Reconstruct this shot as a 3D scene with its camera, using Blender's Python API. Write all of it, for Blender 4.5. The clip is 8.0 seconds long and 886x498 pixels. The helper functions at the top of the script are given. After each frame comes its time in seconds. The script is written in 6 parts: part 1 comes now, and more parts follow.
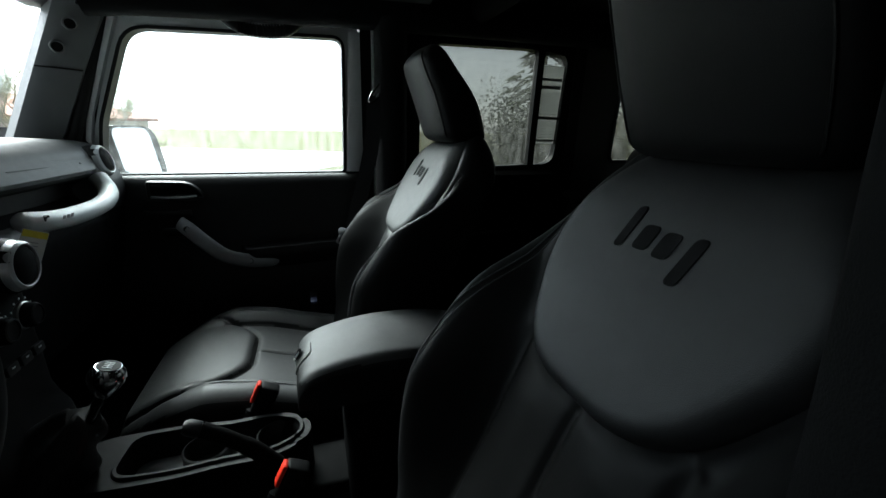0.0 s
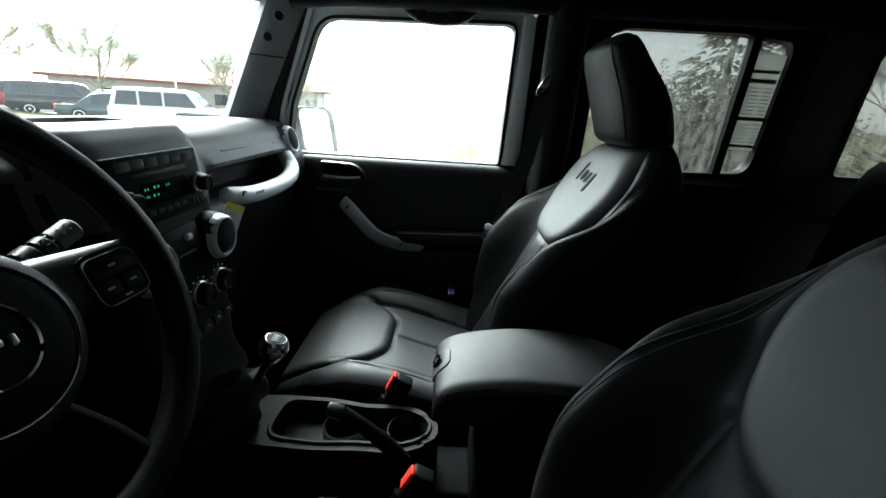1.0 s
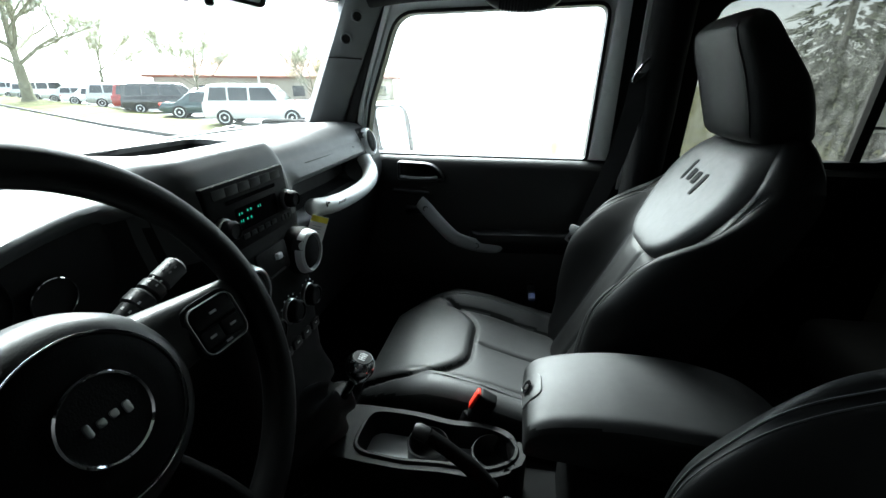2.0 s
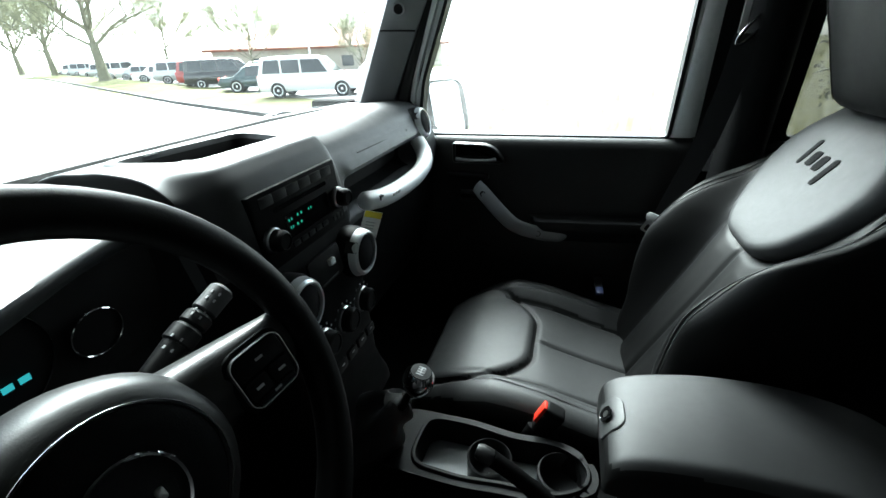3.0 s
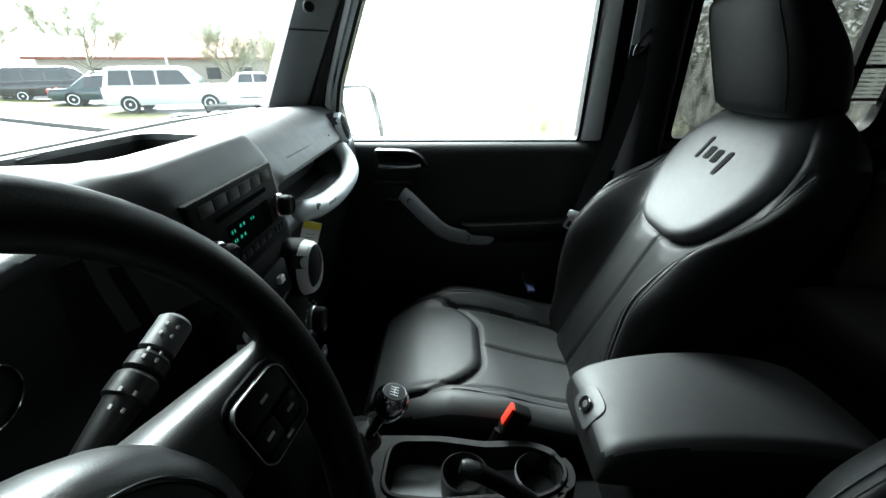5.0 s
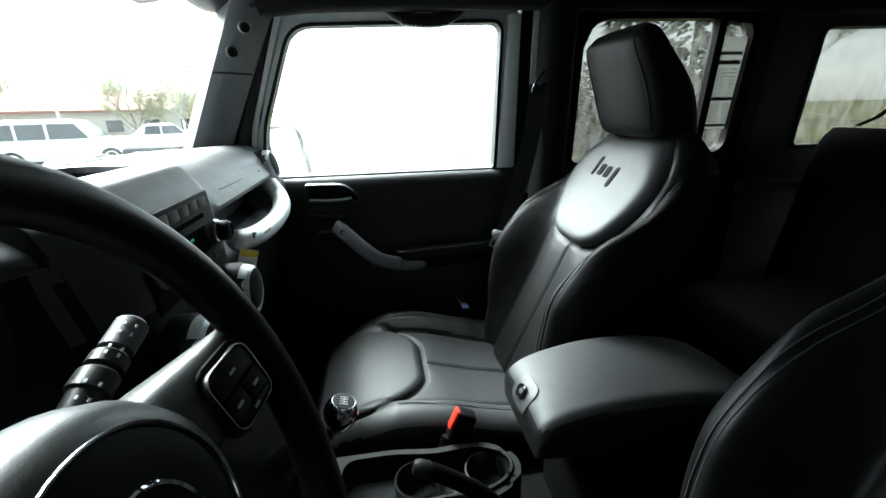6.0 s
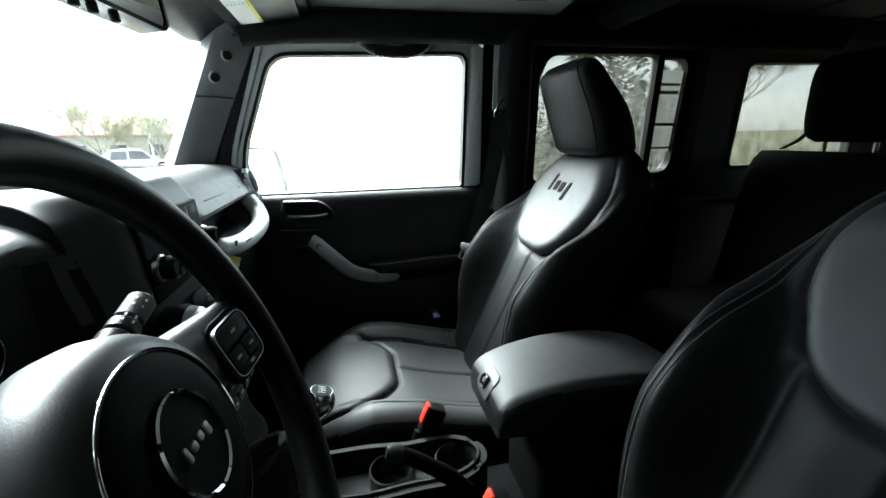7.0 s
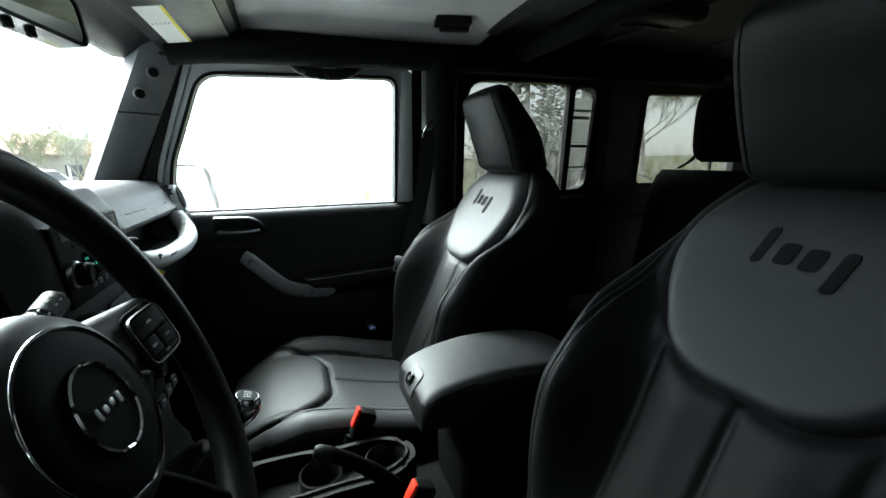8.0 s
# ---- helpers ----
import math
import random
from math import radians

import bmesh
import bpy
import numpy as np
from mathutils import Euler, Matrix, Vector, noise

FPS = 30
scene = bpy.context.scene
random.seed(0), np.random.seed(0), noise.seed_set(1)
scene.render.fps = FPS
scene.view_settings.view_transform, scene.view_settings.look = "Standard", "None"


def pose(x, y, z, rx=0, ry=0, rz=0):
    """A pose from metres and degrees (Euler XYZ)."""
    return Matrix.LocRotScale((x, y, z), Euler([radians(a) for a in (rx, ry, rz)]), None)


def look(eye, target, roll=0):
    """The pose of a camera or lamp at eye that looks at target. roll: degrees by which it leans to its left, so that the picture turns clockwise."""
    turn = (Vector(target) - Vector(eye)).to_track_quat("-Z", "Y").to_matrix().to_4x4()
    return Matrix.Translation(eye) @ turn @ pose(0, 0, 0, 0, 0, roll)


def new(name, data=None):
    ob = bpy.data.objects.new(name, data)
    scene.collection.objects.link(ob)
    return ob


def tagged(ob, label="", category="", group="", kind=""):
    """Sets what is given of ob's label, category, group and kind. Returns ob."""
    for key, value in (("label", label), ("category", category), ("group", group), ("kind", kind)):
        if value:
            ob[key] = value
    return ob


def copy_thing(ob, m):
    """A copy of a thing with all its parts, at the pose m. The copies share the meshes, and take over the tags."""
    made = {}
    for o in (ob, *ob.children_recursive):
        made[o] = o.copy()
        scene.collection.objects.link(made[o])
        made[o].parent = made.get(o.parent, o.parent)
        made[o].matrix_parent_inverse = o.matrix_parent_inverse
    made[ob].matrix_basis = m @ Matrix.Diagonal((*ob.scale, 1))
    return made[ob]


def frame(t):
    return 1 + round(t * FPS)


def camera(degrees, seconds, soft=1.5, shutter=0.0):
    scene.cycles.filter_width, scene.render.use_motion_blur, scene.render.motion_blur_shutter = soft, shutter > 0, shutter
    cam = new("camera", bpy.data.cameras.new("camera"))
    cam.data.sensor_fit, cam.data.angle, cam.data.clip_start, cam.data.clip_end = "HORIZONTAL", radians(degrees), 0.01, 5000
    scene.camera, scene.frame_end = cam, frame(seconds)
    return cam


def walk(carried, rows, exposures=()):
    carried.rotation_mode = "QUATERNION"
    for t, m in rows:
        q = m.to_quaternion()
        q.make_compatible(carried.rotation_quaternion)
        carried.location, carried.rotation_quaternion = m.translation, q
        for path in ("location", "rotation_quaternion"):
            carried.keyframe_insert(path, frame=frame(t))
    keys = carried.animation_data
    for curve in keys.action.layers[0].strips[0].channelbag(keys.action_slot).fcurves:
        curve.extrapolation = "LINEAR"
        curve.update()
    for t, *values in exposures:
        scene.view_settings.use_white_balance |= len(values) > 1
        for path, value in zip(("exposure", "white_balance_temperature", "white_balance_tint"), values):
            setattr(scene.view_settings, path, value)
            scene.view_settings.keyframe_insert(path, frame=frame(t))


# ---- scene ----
# World: x towards the car's tail, y towards its passenger side, z up; the car's centre line is y = 0.
cam = camera(93.1, 8.0)
PATH = [
    (0, (-0.109, -0.725, 1.414), (0.478, 1.11, 0.875), 0.8),
    (0.5, (-0.125, -0.674, 1.428), (0.148, 1.217, 0.836), 3.0),
    (1, (-0.147, -0.641, 1.447), (-0.158, 1.253, 0.807), 3.6),
    (1.5, (-0.162, -0.61, 1.462), (-0.326, 1.254, 0.758), 1.3),
    (2, (-0.189, -0.58, 1.487), (-0.512, 1.254, 0.757), 0.3),
    (3.5, (-0.257, -0.462, 1.514), (-0.818, 1.237, 0.62), -3.0),
    (4, (-0.286, -0.456, 1.521), (-0.791, 1.274, 0.655), -2.6),
    (4.5, (-0.323, -0.465, 1.505), (-0.581, 1.336, 0.675), -0.3),
    (5.8, (-0.354, -0.526, 1.453), (-0.134, 1.338, 0.761), -1.8),
    (6, (-0.353, -0.548, 1.456), (-0.068, 1.329, 0.827), -1.5),
    (6.5, (-0.36, -0.589, 1.452), (0.001, 1.299, 0.897), -0.4),
    (7, (-0.356, -0.634, 1.442), (0.053, 1.254, 0.924), -1.2),
    (7.5, (-0.345, -0.678, 1.427), (0.172, 1.199, 0.971), -1.2),
    (8, (-0.329, -0.708, 1.429), (0.326, 1.133, 1.005), -0.8),
]
walk(cam, [(t, look(eye, target, roll)) for t, eye, target, roll in PATH],
     [(0, 3.2, 6000, 3), (1, 3.85, 6000, 3), (2, 4.2, 6000, 3), (3.5, 4.15, 6000, 2), (4.5, 4.15, 6000, 2), (6, 4.35, 6000, 3), (7, 4.45, 6000, 3), (7.5, 4.4, 6000, 3), (8, 4.2, 6000, 3)])

# Light: a bright overcast sky and a wide, weak sun behind it.
world = bpy.data.worlds.new("overcast_sky")
scene.world = world
world.use_nodes = True
wn = world.node_tree.nodes
sky = wn.new("ShaderNodeTexSky")
sky.sky_type, sky.sun_disc = "NISHITA", False
sky.sun_elevation, sky.sun_rotation = radians(47.0), radians(327.0)
sky.air_density, sky.dust_density = 1.0, 0.8
grey = wn.new("ShaderNodeHueSaturation")
grey.inputs["Saturation"].default_value = 0.22
wn["Background"].inputs["Strength"].default_value = 0.050
world.node_tree.links.new(sky.outputs[0], grey.inputs["Color"])
world.node_tree.links.new(grey.outputs[0], wn["Background"].inputs["Color"])
sun = new("sun", bpy.data.lights.new("sun", "SUN"))
sun.data.energy, sun.data.angle, sun.data.color = 3.0, radians(50), (1.0, 0.98, 0.95)
sun.matrix_world = look((-3.7, 5.7, 7.3), (0, 0, 0))


# ---- materials ----
def surface(name, colour, rough=0.5, metal=0.0, grain=0.0, grain_size=400.0, vary=0.15, vary_size=6.0, wear=0.08, spec=0.5,
            coat=0.0, colour2=None, cells=False):
    """Colour with large and small variation, roughness variation and fine relief."""
    m = bpy.data.materials.new(name)
    m.use_nodes = True
    n, link = m.node_tree.nodes, m.node_tree.links.new
    p = n["Principled BSDF"]
    p.inputs["Metallic"].default_value = metal
    p.inputs["Specular IOR Level"].default_value = spec
    p.inputs["Coat Weight"].default_value = coat
    place = n.new("ShaderNodeTexCoord")
    big = n.new("ShaderNodeTexNoise")
    big.inputs["Scale"].default_value, big.inputs["Detail"].default_value = vary_size, 5
    link(place.outputs["Object"], big.inputs["Vector"])
    ramp = n.new("ShaderNodeValToRGB")
    dark = tuple(c * (1 - vary) for c in colour)
    light = tuple(min(1, c * (1 + vary)) for c in (colour2 or colour))
    ramp.color_ramp.elements[0].position, ramp.color_ramp.elements[0].color = 0.3, (*dark, 1)
    ramp.color_ramp.elements[1].position, ramp.color_ramp.elements[1].color = 0.7, (*light, 1)
    link(big.outputs["Fac"], ramp.inputs["Fac"])
    link(ramp.outputs["Color"], p.inputs["Base Color"])
    mid = n.new("ShaderNodeTexNoise")
    mid.inputs["Scale"].default_value, mid.inputs["Detail"].default_value = vary_size * 7, 6
    link(place.outputs["Object"], mid.inputs["Vector"])
    span = n.new("ShaderNodeMapRange")
    span.inputs["To Min"].default_value, span.inputs["To Max"].default_value = max(0.02, rough - wear), min(1, rough + wear)
    link(mid.outputs["Fac"], span.inputs["Value"])
    link(span.outputs["Result"], p.inputs["Roughness"])
    if grain:
        fine = n.new("ShaderNodeTexVoronoi" if cells else "ShaderNodeTexNoise")
        fine.inputs["Scale"].default_value = grain_size
        link(place.outputs["Object"], fine.inputs["Vector"])
        bump = n.new("ShaderNodeBump")
        bump.inputs["Strength"].default_value, bump.inputs["Distance"].default_value = grain, 0.001
        link(fine.outputs[0], bump.inputs["Height"])
        link(bump.outputs["Normal"], p.inputs["Normal"])
    return m


def pane_material(name, tint, rough=0.0, film=0.0):
    """Clear or tinted sheet glass: light passes, the surface mirrors at grazing angles; film is a haze of drops and
    mist, on the windscreen a veil of glare.
    """
    m = bpy.data.materials.new(name)
    m.use_nodes = True
    n, link = m.node_tree.nodes, m.node_tree.links.new
    n.remove(n["Principled BSDF"])
    clear, gloss, mix = n.new("ShaderNodeBsdfTransparent"), n.new("ShaderNodeBsdfGlossy"), n.new("ShaderNodeMixShader")
    clear.inputs["Color"].default_value = (*tint, 1)
    gloss.inputs["Roughness"].default_value = rough
    face, power, edge = n.new("ShaderNodeLayerWeight"), n.new("ShaderNodeMath"), n.new("ShaderNodeMapRange")
    face.inputs["Blend"].default_value = 0.5
    power.operation, power.inputs[1].default_value = "POWER", 5.0
    edge.inputs["To Min"].default_value, edge.inputs["To Max"].default_value = 0.04, 0.8
    link(face.outputs["Facing"], power.inputs[0])
    link(power.outputs[0], edge.inputs["Value"])
    link(edge.outputs["Result"], mix.inputs[0])
    link(clear.outputs[0], mix.inputs[1])
    link(gloss.outputs[0], mix.inputs[2])
    last = mix
    if film:
        drops = n.new("ShaderNodeTexNoise")
        drops.inputs["Scale"].default_value, drops.inputs["Detail"].default_value = 60, 8
        place = n.new("ShaderNodeTexCoord")
        stretch = n.new("ShaderNodeMapping")
        stretch.inputs["Scale"].default_value = (1.0, 1.0, 0.35)
        link(place.outputs["Object"], stretch.inputs[0])
        link(stretch.outputs[0], drops.inputs["Vector"])
        cut = n.new("ShaderNodeMapRange")
        cut.inputs["From Min"].default_value, cut.inputs["From Max"].default_value = 0.30, 0.80
        cut.inputs["To Max"].default_value = film
        link(drops.outputs["Fac"], cut.inputs["Value"])
        haze, over = n.new("ShaderNodeBsdfTranslucent"), n.new("ShaderNodeMixShader")
        haze.inputs["Color"].default_value = (*(0.8 * c for c in tint), 1)
        link(cut.outputs["Result"], over.inputs[0])
        link(mix.outputs[0], over.inputs[1])
        link(haze.outputs[0], over.inputs[2])
        last = over
    link(last.outputs[0], n["Material Output"].inputs["Surface"])
    return m


def glow_material(name, colour, strength):
    m = bpy.data.materials.new(name)
    m.use_nodes = True
    p = m.node_tree.nodes["Principled BSDF"]
    p.inputs["Base Color"].default_value = (0.01, 0.01, 0.01, 1)
    p.inputs["Emission Color"].default_value, p.inputs["Emission Strength"].default_value = (*colour, 1), strength
    return m


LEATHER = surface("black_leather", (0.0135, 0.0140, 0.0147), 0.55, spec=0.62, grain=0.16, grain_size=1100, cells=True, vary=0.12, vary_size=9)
# Darker copy of the leather for shaded seat flanks, and the back shell.
SHADE_VINYL = surface("black_shade_vinyl", (0.0022, 0.0023, 0.0024), 0.52, spec=0.22, grain=0.08, grain_size=1300, cells=True)
# Seat leather darkened for headrests that stand in shade.
HEADREST = surface("black_shaded_headrest", (0.0022, 0.0023, 0.0024), 0.50, spec=0.22, grain=0.14, grain_size=1100, cells=True)
# Bench leather darkened, since the rear of the cabin lies in shade.
BENCH = surface("black_bench_in_shade", (0.0016, 0.0016, 0.0017), 0.85, spec=0.10, grain=0.4, grain_size=900)
# Near-black of the brake lever, also darkens parts in place of shade.
SHADE_BLACK = surface("black_lever_and_shade", (0.0009, 0.0009, 0.001), 0.7, spec=0.07, grain=0.2, grain_size=900)
RIM = surface("black_rim_leather", (0.0014, 0.0014, 0.0015), 0.46, spec=0.15, grain=0.1, grain_size=1200, cells=True)
LATCH = surface("charcoal_latch_plastic", (0.035, 0.036, 0.037), 0.5, spec=0.5, grain=0.1, grain_size=900)
DOOR_TRIM = surface("black_door_vinyl", (0.0095, 0.0098, 0.0103), 0.5, spec=0.5, grain=0.12, grain_size=900, cells=True)
THREAD = surface("black_thread", (0.035, 0.036, 0.037), 0.7, grain=0.5, grain_size=1500)
EMBROIDERY = surface("dark_embroidery", (0.008, 0.008, 0.0085), 0.85, spec=0.2, grain=0.6, grain_size=1800)
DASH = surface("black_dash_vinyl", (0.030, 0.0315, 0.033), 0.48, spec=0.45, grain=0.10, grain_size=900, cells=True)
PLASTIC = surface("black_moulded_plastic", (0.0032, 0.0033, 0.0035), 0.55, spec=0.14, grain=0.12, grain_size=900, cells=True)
SATIN = surface("satin_black_plastic", (0.0065, 0.0067, 0.007), 0.42, spec=0.4, grain=0.05)
HUB_VINYL = surface("black_hub_vinyl", (0.0036, 0.0038, 0.004), 0.42, spec=0.48, grain=0.08, grain_size=900, cells=True)
GLOSS = surface("gloss_black_plastic", (0.006, 0.006, 0.0065), 0.12, wear=0.04)
GREY = surface("charcoal_plastic", (0.15, 0.157, 0.162), 0.48, grain=0.25, grain_size=700, cells=True)
PULL = surface("graphite_painted_plastic", (0.29, 0.298, 0.305), 0.45, grain=0.1, grain_size=900)
SILVER = surface("silver_painted_plastic", (0.80, 0.82, 0.83), 0.34, spec=0.8, wear=0.05)
CHROME = surface("chrome", (0.72, 0.74, 0.75), 0.08, metal=1.0, wear=0.03, vary=0.04)
STEEL = surface("brushed_steel", (0.5, 0.5, 0.5), 0.3, metal=1.0)
RED = surface("red_plastic", (0.80, 0.035, 0.015), 0.5, spec=0.3)
BLUE = surface("blue_plastic", (0.008, 0.014, 0.05), 0.5)
CARPET = surface("black_carpet", (0.007, 0.007, 0.007), 0.95, grain=1.0, grain_size=900, spec=0.1)
RUBBER = surface("black_rubber", (0.009, 0.009, 0.009), 0.6, spec=0.3)
BELT = surface("black_webbing", (0.006, 0.006, 0.0063), 0.8, spec=0.2, grain=0.5, grain_size=1200)
FOAM = surface("black_bar_padding", (0.005, 0.005, 0.0053), 0.9, spec=0.15, grain=0.5, grain_size=500)
HEADLINER = surface("grey_hardtop_panel", (0.60, 0.60, 0.58), 0.75, grain=0.3, grain_size=500)
SHELL = surface("dark_hardtop_shell", (0.06, 0.06, 0.056), 0.7, grain=0.4, grain_size=400)
PAINT = surface("white_car_paint_coat", (0.66, 0.68, 0.68), 0.3, vary=0.03, coat=0.4)
PAPER = surface("white_paper", (0.78, 0.78, 0.75), 0.8, vary=0.04)


def thin_paper(name, colour):
    """Paper that lets some light through."""
    m = surface(name, colour, 0.8, vary=0.04)
    n, link = m.node_tree.nodes, m.node_tree.links.new
    through_light, mix = n.new("ShaderNodeBsdfTranslucent"), n.new("ShaderNodeMixShader")
    through_light.inputs["Color"].default_value = (*colour, 1)
    mix.inputs[0].default_value = 0.8
    link(n["Principled BSDF"].outputs[0], mix.inputs[1])
    link(through_light.outputs[0], mix.inputs[2])
    link(mix.outputs[0], n["Material Output"].inputs["Surface"])
    return m


THIN_PAPER = thin_paper("thin_white_paper", (0.50, 0.51, 0.50))
PRINT = surface("black_print", (0.03, 0.03, 0.03), 0.7)
PRINT_GREY = surface("grey_print", (0.42, 0.42, 0.43), 0.7)
YELLOW = surface("yellow_print", (0.75, 0.62, 0.05), 0.7)
WHITE_INK = surface("white_ink", (0.75, 0.77, 0.78), 0.6)
GREEN_GLOW = glow_material("green_display", (0.05, 0.75, 0.45), 0.02)
CYAN_GLOW = glow_material("cyan_display", (0.1, 0.8, 0.85), 0.03)
# The clear glass has a faint film that puts in a veil of glare.
GLASS = pane_material("clear_glass", (0.93, 0.96, 0.95), film=0.007)
SIDE_GLASS = pane_material("wet_side_glass", (0.92, 0.95, 0.94), film=0.085)
TINTED = pane_material("wet_tinted_glass", (0.34, 0.345, 0.33), film=0.15)
BEZEL = surface("satin_silver_bezel", (0.66, 0.68, 0.69), 0.30, metal=0.35, wear=0.03, vary=0.03)
MIRROR = surface("mirror_glass", (0.85, 0.87, 0.87), 0.02, metal=1.0, wear=0.01, vary=0.01)


# ---- shaping ----
V = Vector


def part(name, bm, material, parent=None, label="", sharp=38):
    """Links a bmesh as one mesh object, smooth but for its sharp edges, under a thing or a part."""
    bmesh.ops.recalc_face_normals(bm, faces=bm.faces)
    me = bpy.data.meshes.new(name)
    bm.to_mesh(me)
    bm.free()
    for face in me.polygons:
        face.use_smooth = True
    me.set_sharp_from_angle(angle=radians(sharp))
    me.materials.append(material)
    ob = new(name, me)
    if parent is not None:
        ob.parent = parent
        ob.matrix_parent_inverse = parent.matrix_world.inverted()
    if label:
        ob["label"] = label
    return ob


def thing(name, label, category, group="", kind="", at=(0, 0, 0)):
    ob = new(name)
    ob.empty_display_size = 0.05
    ob.location = at
    bpy.context.view_layer.update()
    return tagged(ob, label, category, group, kind)


def rbox(bm, centre, size, r=0.004, seg=2, turn=None, taper=None):
    """A box with rounded edges. turn: a rotation matrix. taper: the top's scale in x and y."""
    made = bmesh.ops.create_cube(bm, size=1.0)["verts"]
    for v in made:
        v.co = V((v.co.x * size[0], v.co.y * size[1], v.co.z * size[2]))
        if taper and v.co.z > 0:
            v.co.x *= taper[0]
            v.co.y *= taper[1]
    edges = {e for v in made for e in v.link_edges}
    if r:
        out = bmesh.ops.bevel(bm, geom=list(edges), offset=min(r, 0.49 * min(size)), segments=seg, profile=0.5, affect="EDGES")
        made = list({v for f in out["faces"] for v in f.verts} | {v for v in made if v.is_valid})
    m = Matrix.Translation(centre) @ (turn.to_4x4() if turn else Matrix.Identity(4))
    bmesh.ops.transform(bm, matrix=m, verts=made)
    return made


def loft(bm, rings, closed=True, caps=True):
    rows = [[bm.verts.new(p) for p in ring] for ring in rings]
    for a, b in zip(rows, rows[1:]):
        n = len(a)
        for i in range(n if closed else n - 1):
            j = (i + 1) % n
            bm.faces.new((a[i], a[j], b[j], b[i]))
    if caps and closed:
        bm.faces.new(list(reversed(rows[0])))
        bm.faces.new(rows[-1])
    return rows


def tube(bm, pts, r, n=12, up=(0, 0, 1), flat=1.0, closed=False, caps=True):
    """A round or flattened bar along points; r may be one radius or one for each point."""
    pts = [V(p) for p in pts]
    rings = []
    for i, p in enumerate(pts):
        a = pts[i - 1] if (i or closed) else pts[0]
        b = pts[(i + 1) % len(pts)] if (i < len(pts) - 1 or closed) else pts[-1]
        d = (b - a).normalized()
        side = d.cross(V(up))
        side = side.normalized() if side.length > 1e-4 else V((1, 0, 0))
        top = side.cross(d)
        ri = r[i] if isinstance(r, (list, tuple)) else r
        rings.append([p + ri * (math.cos(t) * side + flat * math.sin(t) * top) for t in (2 * math.pi * k / n for k in range(n))])
    if closed:
        rings.append(rings[0])
        rows = [[bm.verts.new(q) for q in ring] for ring in rings[:-1]]
        rows.append(rows[0])
        for a, b in zip(rows, rows[1:]):
            for k in range(n):
                bm.faces.new((a[k], a[(k + 1) % n], b[(k + 1) % n], b[k]))
    else:
        loft(bm, rings, True, caps)


def lathe(bm, profile, m, n=32):
    """Turns (radius, height) pairs about the z axis of m."""
    rings = [[m @ V((r * math.cos(t), r * math.sin(t), h)) for t in (2 * math.pi * k / n for k in range(n))] for r, h in profile]
    loft(bm, rings, True, True)


def prism(bm, poly, depth, m, r=0.0, seg=2):
    """A flat outline (x, y) in m's plane, thick along m's z from 0 to depth, with its rims rounded."""
    low = [bm.verts.new(m @ V((x, y, 0))) for x, y in poly]
    top = [bm.verts.new(m @ V((x, y, depth))) for x, y in poly]
    faces = [bm.faces.new(list(reversed(low))), bm.faces.new(top)]
    for i in range(len(poly)):
        j = (i + 1) % len(poly)
        faces.append(bm.faces.new((low[i], low[j], top[j], top[i])))
    if r:
        rim = [e for e in faces[1].edges]
        bmesh.ops.bevel(bm, geom=rim, offset=r, segments=seg, profile=0.5, affect="EDGES")


def frame_at(origin, x_axis, y_axis):
    x = V(x_axis).normalized()
    z = x.cross(V(y_axis)).normalized()
    y = z.cross(x)
    m = Matrix((x, y, z)).transposed().to_4x4()
    m.translation = V(origin)
    return m


def rounded(w, h, r, n=5, cx=0.0, cy=0.0):
    """The outline of a rectangle with round corners."""
    out = []
    for sx, sy, a0 in ((1, 1, 0), (-1, 1, 90), (-1, -1, 180), (1, -1, 270)):
        for k in range(n + 1):
            a = radians(a0 + 90 * k / n)
            out.append((cx + sx * (w / 2 - r) + r * math.cos(a), cy + sy * (h / 2 - r) + r * math.sin(a)))
    return out


def smooth_curve(pts, n=8):
    """A Catmull-Rom curve through points."""
    pts = [V(p) for p in pts]
    ext = [2 * pts[0] - pts[1], *pts, 2 * pts[-1] - pts[-2]]
    out = []
    for i in range(1, len(ext) - 2):
        a, b, c, d = ext[i - 1:i + 3]
        for k in range(n):
            t = k / n
            out.append(0.5 * (2 * b + (c - a) * t + (2 * a - 5 * b + 4 * c - d) * t * t + (3 * b - a - 3 * c + d) * t ** 3))
    return out + [pts[-1]]


def table(rows):
    """A smooth-stepped function through (x, y) pairs."""
    xs, ys = [r[0] for r in rows], [r[1] for r in rows]

    def f(x):
        if x <= xs[0]:
            return ys[0]
        for i in range(len(xs) - 1):
            if x <= xs[i + 1]:
                h = xs[i + 1] - xs[i]
                t = (x - xs[i]) / h
                m0 = (ys[i + 1] - ys[i - 1]) / (xs[i + 1] - xs[i - 1]) if i else (ys[1] - ys[0]) / h
                m1 = (ys[i + 2] - ys[i]) / (xs[i + 2] - xs[i]) if i + 2 < len(xs) else (ys[i + 1] - ys[i]) / h
                return ((2 * t ** 3 - 3 * t * t + 1) * ys[i] + (t ** 3 - 2 * t * t + t) * h * m0
                        + (3 * t * t - 2 * t ** 3) * ys[i + 1] + (t ** 3 - t * t) * h * m1)
        return ys[-1]
    return f


def groove(d, width=0.006, depth=0.006):
    return depth * math.exp(-(d / width) ** 2)


